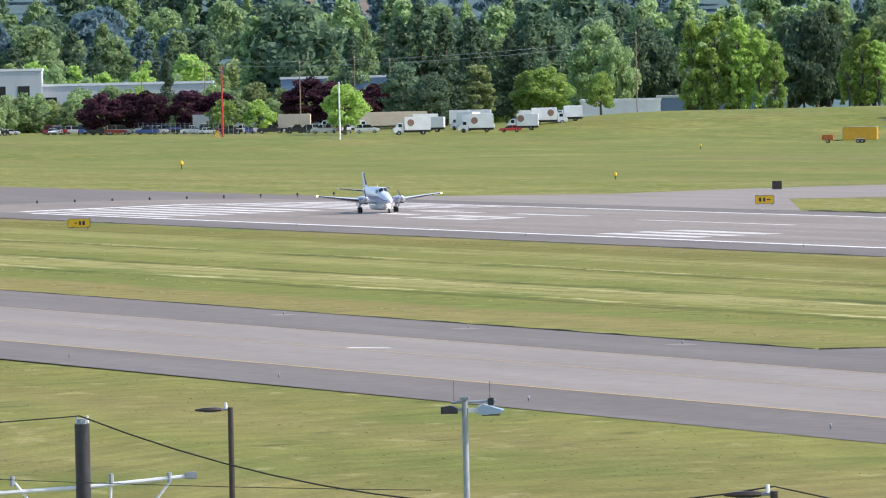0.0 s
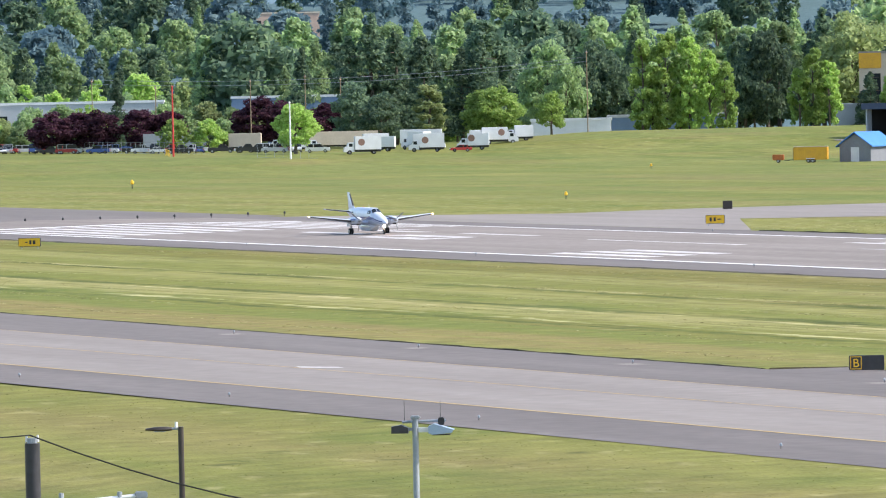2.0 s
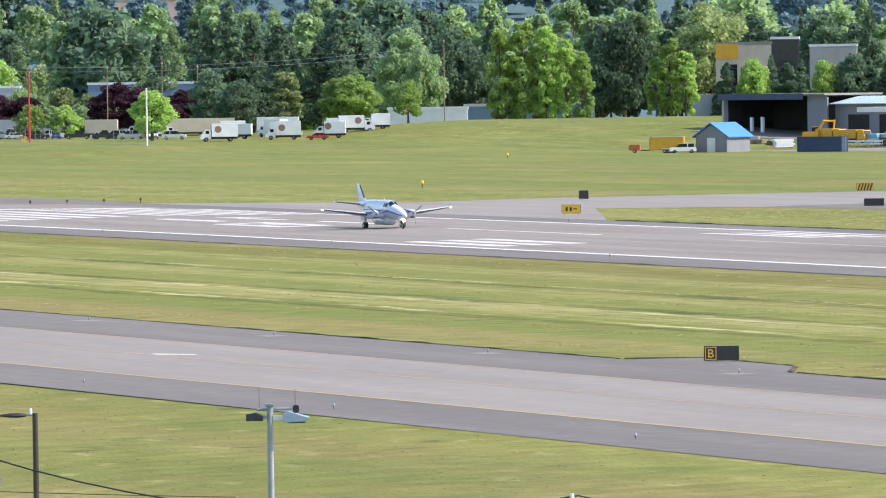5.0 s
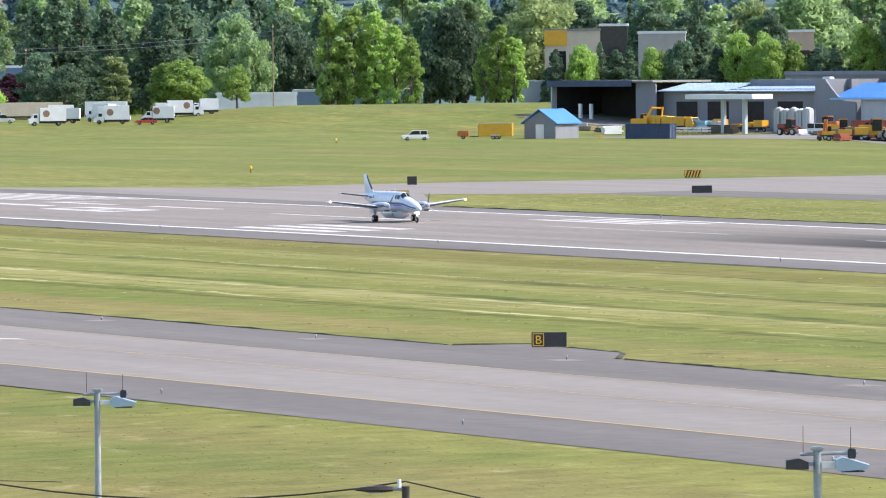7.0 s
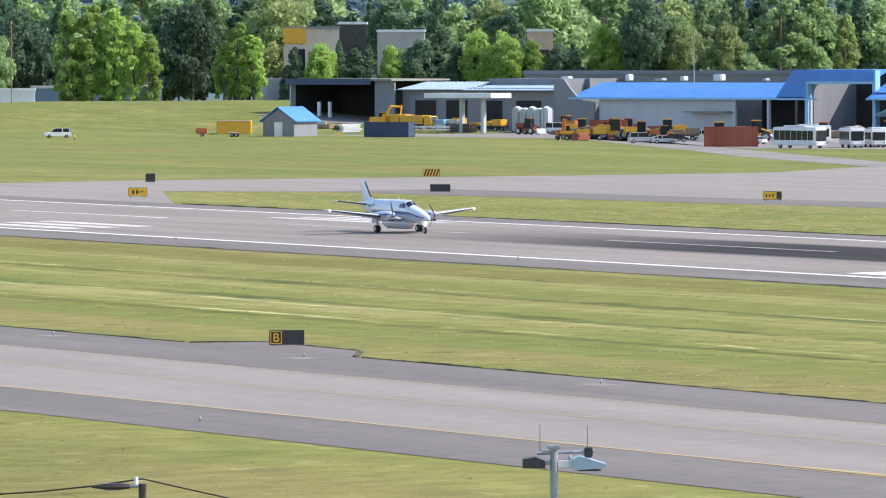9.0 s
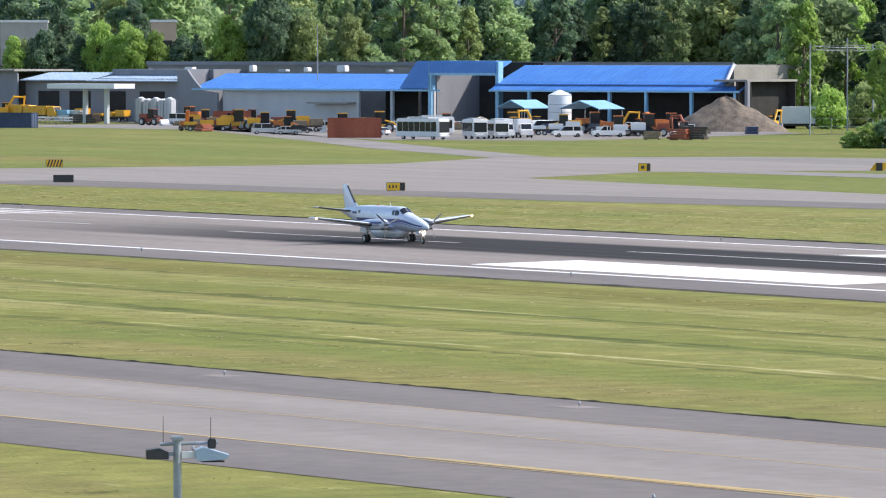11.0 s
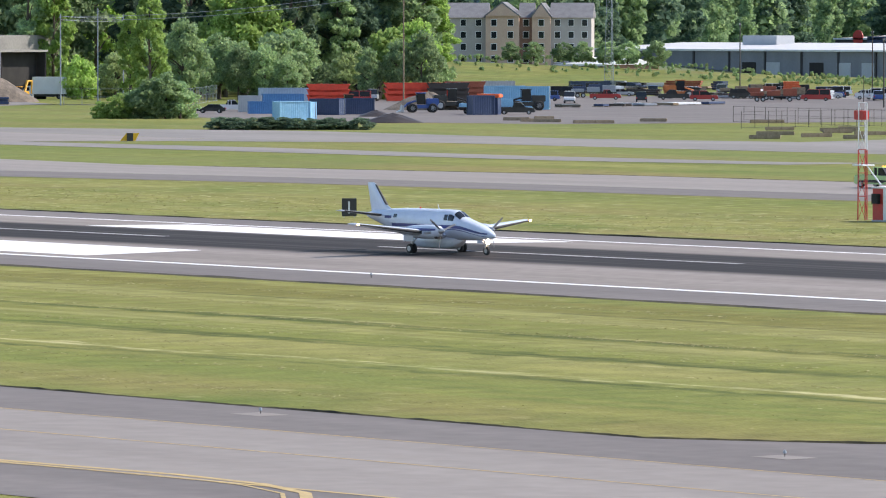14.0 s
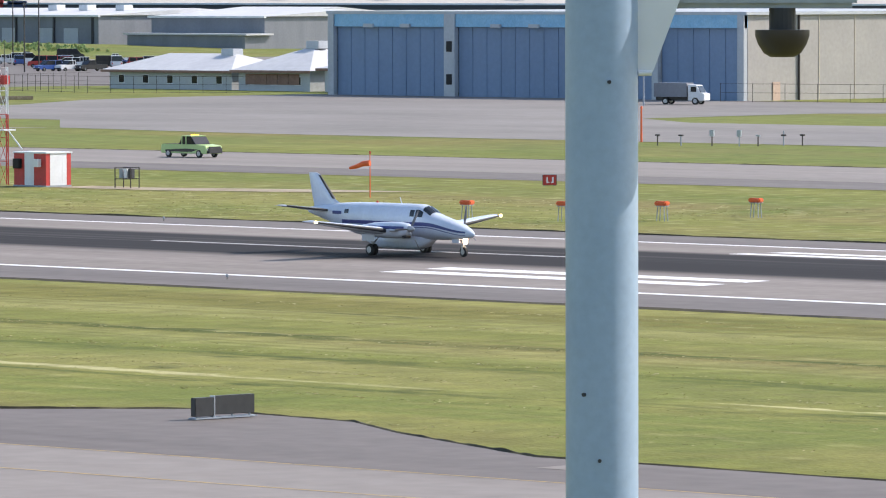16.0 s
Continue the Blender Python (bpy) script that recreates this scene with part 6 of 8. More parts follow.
bus(-255, 312, 250, 8, "white coach behind the parked row", 3.3)


def loader(x, y, rz, mm, word, s=1.0):
    """A wheeled yard machine: chassis, cab, engine hood, arms and bucket."""
    m = thing("wheel_loader", pose(x, y, gz(x, y), 0, 0, rz), f"{word} wheeled yard machine with cab and bucket", "machine", "yard machines")
    part("chassis", bevelled(box(-2.6 * s, 2.0 * s, -0.7 * s, 0.7 * s, 0.7 * s, 1.3 * s), 0.05), mm, m)
    part("engine_hood", bevelled(box(-2.8 * s, -0.7 * s, -0.9 * s, 0.9 * s, 1.3 * s, 2.3 * s), 0.12), mm, m)
    cab = part("cab", bevelled(box(-0.6 * s, 0.8 * s, -0.75 * s, 0.75 * s, 1.4 * s, 3.1 * s), 0.08), DARKGLASS, m, "glazed cab")
    part("cab_roof", bevelled(box(-0.7 * s, 0.9 * s, -0.85 * s, 0.85 * s, 3.1 * s, 3.25 * s), 0.04), mm, cab)
    for q in (-0.55, 0.55):
        part("lift_arm", tube([(0.9 * s, q * s, 1.9 * s), (2.2 * s, q * s, 1.5 * s), (3.0 * s, q * s, 0.7 * s)], 0.13 * s, 6), mm, m)
        for a in (-1.8, 1.5):
            wheel("wheel", 0.75 * s, 0.5 * s, m, pose(a * s, q * 1.9 * s, 0.75 * s))
    part("bucket", prism([(2.9 * s, 0.1), (4.0 * s, 0.1), (3.4 * s, 0.45 * s), (3.2 * s, 1.2 * s), (2.9 * s, 1.1 * s)], -1.2 * s, 1.2 * s, "y"), STEEL, m, "steel bucket")


for x, y, rz, mm, w, s in ((-335, 318, 60, BUSYELLOW, "yellow", 1.2), (-322, 322, 240, BUSYELLOW, "yellow", 1.2), (-318, 314, 65, BUSYELLOW, "yellow", 1.1), (-306, 312, 60, MACHORANGE, "orange", 0.9), (-296, 318, 250, BUSYELLOW, "yellow", 1.1), (-290, 322, 60, BUSYELLOW, "yellow", 1.2),
                           (-232, 336, 60, MACHORANGE, "orange", 1.1), (-236, 345, 250, MACHORANGE, "orange", 1.2), (-222, 341, 60, RUST, "rusty", 1.0), (-256, 340, 240, BUSYELLOW, "yellow", 1.1), (-240, 352, 60, MACHORANGE, "orange", 1.2), (-250, 326, 70, BUSYELLOW, "yellow", 1.0),
                           (-345, 322, 245, RUST, "dark", 1.0), (-140, 392, 60, CARBLACK, "dark", 1.1), (-122, 372, 240, CARBLUE, "blue", 1.0), (-235, 520, 60, MACHORANGE, "orange", 1.1), (-280, 330, 60, MACHORANGE, "orange", 1.1), (-270, 338, 240, BUSYELLOW, "yellow", 1.2), (-262, 350, 60, MACHORANGE, "orange", 1.2), (-424, 356, 200, MACHORANGE, "orange", 1.1), (-410, 340, 20, RUST, "rusty", 1.0), (-370, 330, 60, BUSYELLOW, "yellow", 1.1), (-362, 336, 240, RUST, "dark", 1.1), (-150, 410, 60, BUSYELLOW, "yellow", 1.1), (-130, 400, 240, CARBLACK, "dark", 1.1), (-115, 352, 60, RUST, "rusty", 1.0)):
    loader(x, y, rz, mm, w, s)


def flatbed(x, y, rz, load, label, L=9.0):
    m = thing("flatbed_trailer", pose(x, y, gz(x, y), 0, 0, rz), label, "trailer", "flatbed trailers")
    part("deck", box(-L / 2, L / 2, -1.2, 1.2, 0.9, 1.1), BROWNPOLE, m, "dark deck")
    for k in range(3):
        part("load", bevelled(box(-L / 2 + 0.3 + k * L / 3, -L / 2 + (k + 1) * L / 3 - 0.2, -1.05, 1.05, 1.1, 1.7 + 0.35 * ((k * 7) % 3)), 0.06), load, m, "stacked load")
    for a in (-L / 3, -L / 3 + 1.1, L / 3):
        for s in (-1, 1):
            wheel("wheel", 0.45, 0.25, m, pose(a, s, 0.45))


for x, y, rz, ld, w in ((-340, 312, 62, TIMBER, "timber"), (-329, 308, 62, BUSYELLOW, "yellow plant"), (-312, 318, 62, TIMBER, "timber"), (-460, 348, 20, BUSYELLOW, "yellow plant"), (-450, 352, 20, BUSYELLOW, "yellow plant"), (-262, 322, 60, TIMBER, "timber"),
                        (-246, 332, 60, WHITE, "white crates"), (-228, 334, 60, WHITE, "white crates"), (-205, 520, 50, TIMBER, "timber"), (-225, 530, 50, RUST, "rusty steel"), (-190, 505, 50, RUST, "rusty steel"), (-250, 548, 50, TIMBER, "timber"), (-268, 522, 52, CNAVY, "dark tarpaulin"),
                        (-285, 535, 52, CARBLACK, "dark pipes"), (-255, 515, 52, GALV, "grey pipes"), (-105, 372, 60, SKYBLUE, "blue tarpaulin")):
    flatbed(x, y, rz, ld, f"dark flatbed trailer loaded with {w}")


def cargo_trailer(x, y, rz):
    m = thing("cargo_trailer", pose(x, y, gz(x, y), 0, 0, rz), "yellow enclosed cargo trailer parked on the grass", "trailer")
    part("body", bevelled(box(-3.3, 3.3, -1.2, 1.2, 0.55, 3.05), 0.1), BUSYELLOW, m, "yellow ribbed body")
    part("roof", bevelled(box(-3.35, 3.35, -1.25, 1.25, 3.03, 3.15), 0.04), STUCCO, m, "pale roof")
    part("tongue", tube([(-3.3, 0, 0.6), (-4.8, 0, 0.55)], 0.08), BLACK, m)
    part("rear_door", box(-3.36, -3.31, -1.05, 1.05, 0.7, 2.8), BROWNPOLE, m, "dark end door")
    for s in (-1, 1):
        part("fender", bevelled(box(-0.9, 0.9, s * 1.3 - 0.15, s * 1.3 + 0.15, 0.75, 0.9), 0.05), WHITE, m, "pale fender")
        for a in (-0.42, 0.42):
            wheel("wheel", 0.36, 0.22, m, pose(a, s * 1.3, 0.36))


cargo_trailer(-416, 278.5, 58)
m = thing("small_tow_trailer", pose(-424.5, 275.5, gz(-424, 275), 0, 0, 58), "small orange tow-behind generator on the grass", "trailer")
part("housing", bevelled(box(-1.1, 1.1, -0.6, 0.6, 0.5, 1.6), 0.1), MACHORANGE, m, "orange housing")
part("tongue", tube([(1.1, 0, 0.5), (2.2, 0, 0.4)], 0.06), BLACK, m)
for s in (-1, 1):
    wheel("wheel", 0.32, 0.2, m, pose(0, s * 0.7, 0.32))


def semi_trailer(x, y, rz, L, mm, label):
    m = thing("semi_trailer", pose(x, y, gz(x, y), 0, 0, rz), label, "trailer", "semi trailers")
    part("body", bevelled(box(-L / 2, L / 2, -1.28, 1.28, 1.15, 4.1), 0.05), mm, m, "boxed trailer body")
    part("chassis", box(-L / 2, L / 2, -0.5, 0.5, 0.85, 1.15), BLACK, m)
    for s in (-1, 1):
        part("landing_leg", box(L / 2 - 2.6, L / 2 - 2.4, s * 0.8 - 0.08, s * 0.8 + 0.08, 0, 1.0), GALV, m)
        for a in (-L / 2 + 1.2, -L / 2 + 2.4):
            wheel("wheel", 0.5, 0.3, m, pose(a, s * 1.0, 0.5))


for x, y, rz, L, mm, w in ((-592, 227, 245, 7, STUCCO, "beige boxed trailer standing on its legs"), (-585, 246, 250, 17, STUCCO, "long beige semi trailer in the truck lot"), (-640, 228, 250, 14, GALV, "long blue-grey semi trailer"), (-577, 262, 245, 9, WHITE, "white semi trailer in the truck lot")):
    semi_trailer(x, y, rz, L, mm, w)


def silo(x, y):
    m = thing("storage_silo", pose(x, y, gz(x, y)), "white cylindrical storage silo with a conical top", "silo")
    part("drum", tube([(0, 0, 0), (0, 0, 6.3)], 2.25, 28), WHITE, m, "white drum", True)
    part("cone", tube([(0, 0, 6.3), (0, 0, 7.3)], [2.3, 0.3], 28), WHITE, m, "conical top", True)
    for z in (1.5, 3.0, 4.5, 6.2):
        part("hoop", tube([(0, 0, z), (0, 0, z + 0.08)], 2.28, 28), GALV, m)


silo(-330, 385)


def blue_canopy(x, y, rz, w=9.0):
    m = thing("blue_canopy", pose(x, y, gz(x, y), 0, 0, rz), "open shelter with a pale blue gabled roof", "canopy", "blue canopies")
    for s in (-1, 1):
        part("roof_slope", prism([(0, 5.2), (s * w / 2, 3.7), (s * w / 2, 3.85), (0, 5.35)], -4, 4, "y"), SKYBLUE, m, "pale blue roof")
        for q in (-3.6, 3.6):
            part("post", tube([(s * (w / 2 - 0.3), q, 0), (s * (w / 2 - 0.3), q, 3.8)], 0.08), GALV, m)


blue_canopy(-321.1, 386.6, 20, 9.5)
blue_canopy(-339.4, 382.6, 20, 7)


def mound(name, x, y, rx, ry, h, mm, label, seed=1):
    """A loose heap: a bumpy cone with a soft top."""
    bm = bmesh.new()
    n, k = 40, 14
    rows = []
    for i in range(k + 1):
        f = i / k
        row = []
        for j in range(n):
            a = j * math.tau / n
            w = 1 + 0.13 * noise.noise((math.cos(a) * 1.5 + seed, math.sin(a) * 1.5, f * 2))
            z = h * (1 - f ** 1.25) * (1 + 0.10 * noise.noise((math.cos(a) * 3, math.sin(a) * 3, f * 5 + seed)))
            row.append(bm.verts.new((rx * f * w * math.cos(a), ry * f * w * math.sin(a), z if f < 1 else -0.1)))
        rows.append(row)
    for r, s in zip(rows, rows[1:]):
        for j in range(n):
            bm.faces.new((r[j], r[(j + 1) % n], s[(j + 1) % n], s[j]))
    bmesh.ops.remove_doubles(bm, verts=rows[0], dist=0.001)
    ob = part(name, bm, mm, smooth=True)
    ob.matrix_basis = pose(x, y, gz(x, y), 0, 0, 58)
    return tagged(ob, label, "heap", "loose heaps")


mound("gravel_heap", -274, 386, 11.0, 6.5, 6.3, GRAVEL, "large heap of brown gravel in the works yard", 2)
mound("sand_heap", -268, 330, 6.0, 4.0, 3.0, STUCCO, "pale heap of sand behind the parked buses", 5)
mound("spoil_heap", -145, 391, 7.5, 4.5, 3.0, GRAVEL, "grey spoil heap in the storage yard", 7)
mound("spoil_heap", -45, 308, 5.0, 2.6, 1.4, BROWNPOLE, "low dark heap of scrap by the storage yard", 8)
mound("spoil_heap", -93, 341, 3.0, 2.0, 1.0, BROWNPOLE, "low dark heap of scrap by the storage yard", 9)


def fence(name, pts, h, gap, label, mm=None, mesh=True):
    """Posts along a line with rails and a wire mesh of thin bars."""
    m = thing(name, pose(0, 0, 0), label, "fence", "fences")
    for (x0, y0), (x1, y1) in zip(pts, pts[1:]):
        L = math.hypot(x1 - x0, y1 - y0)
        n = max(1, int(L / gap))
        for k in range(n):
            x, y = x0 + (x1 - x0) * k / n, y0 + (y1 - y0) * k / n
            part("post", tube([(x, y, gz(x, y) - 0.1), (x, y, gz(x, y) + h)], 0.035, 5), mm or GALV, m)
        bm = bmesh.new()
        for z in (h * 0.97, h * 0.5, 0.12):
            tube([(x0, y0, gz(x0, y0) + z), (x1, y1, gz(x1, y1) + z)], 0.02, 4, bm)
        part("rail", bm, mm or GALV, m)


fence("chain_fence", [(22, 318), (12, 366)], 2.4, 3.0, "dark chain-link fence with thin posts", BROWNPOLE)
fence("chain_fence", [(-20, 352), (10, 345), (40, 340), (60, 352)], 2.4, 3.2, "dark chain-link fence beside the low offices", BROWNPOLE)
fence("chain_fence", [(153, 346), (175, 352), (230, 354)], 2.4, 4.0, "dark fence posts beside the hangar apron", BROWNPOLE)
fence("chain_fence", [(-680, 212), (-560, 207)], 2.6, 3.5, "grey chain-link fence before the vehicle lot")
fence("chain_fence", [(-523, 204), (-512, 213)], 3.0, 2.0, "grey steel gate across the lot entrance")
fence("yellow_bollards", [(-562, 198), (-545, 193)], 1.3, 2.4, "row of yellow bollards by the lot", YELLOW)
fence("yellow_bollards", [(-398, 293), (-412, 298)], 1.2, 2.2, "yellow bollards beside the shed", YELLOW)
fence("chain_fence", [(-225, 372), (-215, 392), (-260, 430)], 3.0, 3.0, "grey chain-link fence at the yard end")


def log(x, y, rz, L):
    m = thing("concrete_block", pose(x, y, gz(x, y), 0, 0, rz), "weathered barrier block lying on the grass", "barrier", "barrier blocks")
    part("block", bevelled(prism([(-0.35, 0), (0.35, 0), (0.28, 0.5), (-0.28, 0.5)], -L / 2, L / 2, "y"), 0.06), TIMBER, m)


for k, (x, y, L) in enumerate(((-50, 335, 4), (-40, 331, 5), (-35, 329, 4), (-23, 328, 6), (81, 272, 4), (76, 285, 4), (47, 314, 5), (36, 313, 4), (62, 290, 5), (70, 300, 5), (40, 322, 3), (56, 306, 4), (88, 281, 3), (-56, 345, 3), (-30, 345, 4), (-10, 350, 5))):
    log(x, y, -30 if k % 2 else -45, L)


def pole(x, y, h, mm, label, arm=0.0, r=0.14, name="utility_pole"):
    m = thing(name, pose(x, y, gz(x, y), 0, 0, 60), label, "pole", "poles")
    part("shaft", tube([(0, 0, 0), (0, 0, h)], [r, r * 0.7], 8), mm, m, "", True)
    if arm:
        part("cross_arm", box(-0.08, 0.08, -arm, arm, h - 0.7, h - 0.5), mm, m)
        for q in (-arm * 0.9, 0, arm * 0.9):
            part("insulator", tube([(0, q, h - 0.5), (0, q, h - 0.2)], 0.05, 6), GALV, m)
    else:
        part("cap", tube([(0, 0, h), (0, 0, h + 0.25)], [r * 1.3, r * 0.6], 8), mm, m)


pole(-546, 194, 14.5, RED, "tall red steel pole at the lot edge", 0, 0.22)
pole(-513, 207.5, 11.5, WHITE, "tall white steel pole by the lot entrance", 0, 0.2)
for x, y, h in ((-226, 372, 16), (-232, 384, 17), (-240, 395, 16)):
    pole(x, y, h, GALV, "grey wooden utility pole with cross arm", 1.2)
for x, y, h in ((-650, 250, 16), (-640, 268, 16), (-700, 245, 15), (-760, 250, 17), (-620, 320, 20), (-720, 290, 17)):
    pole(x, y, h, TIMBER, "weathered utility pole among the trees", 1.2)
for k in range(2):
    cable([(-226, 372, 15.6 - 0.6 * k), (-240, 395, 15.4 - 0.6 * k)], 0.04, "pale overhead power line between poles", GALV, 0.2)
    cable([(-226, 372, 15.6 - 0.6 * k), (-190, 420, 21 - k)], 0.04, "pale overhead power line between poles", GALV, 1.5)
    cable([(-640, 268, 18.8 - k), (-760, 250, 19.8 - k)], 0.04, "pale overhead power line across the trees", GALV, 0.6)
    cable([(-640, 268, 18.8 - k), (-620, 320, 22.4 - k)], 0.04, "pale overhead power line across the trees", GALV, 0.6)
pole(-190, 420, 21.2, TIMBER, "weathered utility pole among the trees", 1.2)
lattice_tower(-330, 580, 26, "grey steel lattice tower behind the storage yard", 1.2, False, 0.4)
for x, y, h in ((-225, 560, 13), (-150, 500, 14), (-120, 470, 12), (-300, 590, 14)):
    pole(x, y, h, BROWNPOLE, "dark lamp pole in the car park", 0.9)
pole(162, 322, 5.2, GALV, "grey apron lamp post with a round head", 0, 0.12)
pole(282, 192.5, 3.2, ORANGE, "short orange-red marker post", 0, 0.12)


def fuel_truck(x, y):
    box_truck(x, y, 20, 6.4, 2.7, "grey service truck parked by the hangar", False, GREYW)


fuel_truck(160, 331)
for k, (x, y) in enumerate(((289, 184), (291.5, 184.5), (294, 185), (297, 186), (299.5, 187), (300.5, 188.5), (301, 191.5), (302, 193))):
    m = thing("localizer_post", pose(x, y, 0), "small grey airfield instrument post on the grass edge", "instrument", "instrument posts")
    part("post", tube([(0, 0, 0), (0, 0, 1.0 + 0.4 * (k % 3 == 0))], 0.06, 6), BROWNPOLE if k % 2 else GALV, m)
    part("head", bevelled(box(-0.25, 0.25, -0.12, 0.12, 0.9, 1.5 if k in (3, 4) else 1.05), 0.03), PALEW if k in (3, 4, 5) else BROWNPOLE, m)

# ---- loose yard clutter ----
def excavator(x, y, rz, mm, word, s=1.0):
    """A tracked digger with a bent boom, stick and bucket."""
    m = thing("excavator", pose(x, y, gz(x, y), 0, 0, rz), f"{word} tracked excavator with a folded boom", "excavator", "yard excavators")
    for q in (-1, 1):
        part("track", bevelled(box(-1.9 * s, 1.9 * s, q * 1.1 * s - 0.3 * s, q * 1.1 * s + 0.3 * s, 0, 0.85 * s), 0.25 * s), TYRE, m, "black crawler track")
    part("house", bevelled(box(-2.0 * s, 1.3 * s, -1.3 * s, 1.3 * s, 0.95 * s, 2.2 * s), 0.12), mm, m)
    part("turntable", tube([(0, 0, 0.8 * s), (0, 0, 0.98 * s)], 0.9 * s, 16), BLACK, m)
    cab = part("cab", bevelled(box(-0.1 * s, 1.5 * s, 0.35 * s, 1.3 * s, 1.5 * s, 3.1 * s), 0.08), DARKGLASS, m, "glazed cab")
    part("cab_roof", bevelled(box(-0.15 * s, 1.5 * s, 0.3 * s, 1.35 * s, 3.1 * s, 3.22 * s), 0.03), mm, cab)
    part("boom", tube([(1.0 * s, -0.2 * s, 1.9 * s), (2.4 * s, -0.2 * s, 4.4 * s), (4.8 * s, -0.2 * s, 4.3 * s)], [0.28 * s, 0.32 * s, 0.2 * s], 6), mm, m)
    part("stick", tube([(4.6 * s, -0.2 * s, 4.6 * s), (4.3 * s, -0.2 * s, 1.6 * s)], [0.24 * s, 0.15 * s], 6), mm, m)
    part("bucket", prism([(3.6 * s, 0.5 * s), (4.5 * s, 0.6 * s), (4.5 * s, 1.6 * s), (4.0 * s, 1.6 * s)], -0.7 * s, 0.3 * s, "y"), STEEL, m, "worn steel bucket")


def material_stack(x, y, rz, L, W, layers, mm, label):
    """Stored material in uneven layers on bearers."""
    m = thing("material_stack", pose(x, y, gz(x, y), 0, 0, rz), label, "stack", "stored material")
    r = random.Random(int(x * 7 + y * 13))
    for q in (-0.35, 0.35):
        part("bearer", box(q * L - 0.1, q * L + 0.1, -W / 2, W / 2, 0, 0.14), TIMBER, m, "timber bearer")
    for k in range(layers):
        a, b = r.uniform(-0.25, 0.25), r.uniform(0.75, 1.0)
        part("layer", bevelled(box(-L / 2 * b + a, L / 2 * b + a, -W / 2 * r.uniform(0.8, 1), W / 2 * r.uniform(0.8, 1), 0.14 + 0.42 * k, 0.52 + 0.42 * k), 0.04), mm, m)


def tipper(x, y, rz, mm, word):
    """A tipping truck: cab, ribbed body, six wheels."""
    m = thing("tipper_truck", pose(x, y, gz(x, y), 0, 0, rz), f"{word} tipper truck parked before the depot", "truck", "tipper trucks")
    part("chassis", box(-3.4, 3.4, -0.5, 0.5, 0.6, 1.0), BLACK, m)
    part("tipping_body", prism([(-3.5, 1.1), (1.2, 1.1), (1.4, 2.9), (-3.9, 2.9)], -1.25, 1.25, "y"), mm, m)
    for k in range(5):
        for q in (-1, 1):
            part("rib", box(-3.3 + k * 1.05, -3.15 + k * 1.05, q * 1.28 - 0.04, q * 1.28 + 0.04, 1.1, 2.9), mm, m)
    cab = part("cab", bevelled(prism([(1.5, 0.7), (3.6, 0.7), (3.6, 1.7), (3.2, 2.8), (1.5, 2.8)], -1.15, 1.15, "y"), 0.08), mm, m)
    part("windshield", prism([(3.63, 1.75), (3.27, 2.65), (3.22, 2.65), (3.55, 1.75)], -0.95, 0.95, "y"), DARKGLASS, cab, "dark windshield")
    for a in (-2.6, -1.4, 2.6):
        for q in (-1, 1):
            wheel("wheel", 0.5, 0.32, m, pose(a, q * 1.0, 0.5))


def sawhorse(x, y, rz):
    m = thing("sawhorse", pose(x, y, gz(x, y), 0, 0, rz), "white and pale wood sawhorse barrier", "barrier", "sawhorse barriers")
    part("top_board", box(-1.0, 1.0, -0.05, 0.05, 1.25, 1.55), WHITE, m, "white top board")
    part("lower_board", box(-1.0, 1.0, -0.05, 0.05, 0.75, 0.95), WHITE, m, "white lower board")
    for a in (-0.85, 0.85):
        for q in (-1, 1):
            part("leg", tube([(a, q * 0.45, 0), (a, 0, 1.5)], 0.05, 5), TIMBER, m)


def tote_tank(x, y, rz, h):
    """A pale plastic tote in a wire cage."""
    m = thing("tote_tank", pose(x, y, gz(x, y), 0, 0, rz), "pale translucent storage tote in a steel cage", "tank", "tote tanks")
    part("bottle", bevelled(box(-0.95, 0.95, -0.95, 0.95, 0.3, h - 0.3), 0.25), PALEW, m, "pale plastic bottle", True)
    part("cone", tube([(0, 0, h - 0.32), (0, 0, h)], [0.75, 0.25], 12), WHITE, m, "pale cone top", True)
    part("pallet", box(-1.0, 1.0, -1.0, 1.0, 0, 0.28), TIMBER, m, "timber pallet")
    for a in (-1, 0, 1):
        for q in (-1, 1):
            part("cage_bar", tube([(a, q, 0.28), (a, q, h - 0.35)], 0.04, 5), GALV, m)


def booth(x, y, rz):
    m = thing("yard_booth", pose(x, y, gz(x, y), 0, 0, rz), "small dark yard booth with an orange roof", "booth")
    part("wall", box(-1.6, 1.6, -1.3, 1.3, 0, 2.7), CNAVY, m, "dark navy walls")
    part("roof", bevelled(box(-1.85, 1.85, -1.55, 1.55, 2.7, 3.3), 0.12), ORANGE, m, "orange roof")
    part("corner_post", box(-1.75, -1.6, -1.45, -1.3, 0, 2.7), WHITE, m, "white corner post")
    part("door", box(-0.5, 0.5, -1.34, -1.3, 0.05, 2.1), CARBLUE, m, "blue door")


excavator(-469.8, 337.1, 60, BUSYELLOW, "yellow", 1.0)
for x, y in [(-467.1, 340.1), (-460.7, 342.3)]:
    tipper(x, y, 20, BUSYELLOW, "yellow")
for k, (x, y) in enumerate([(-456.7, 344.6), (-454.6, 346.4), (-449.3, 341.8)]):
    material_stack(x, y, 20, 4.2, 2.6, 5 if k < 2 else 3, SKYBLUE if k == 0 else SILVER, "goods stacked under pale blue sheeting")
for x, y in [(-436.9, 328.0), (-435.7, 328.4), (-434.5, 328.8), (-433.3, 329.2), (-432.1, 329.6), (-430.9, 330.0), (-429.7, 330.4), (-428.5, 330.8)]:
    sawhorse(x, y, 55)
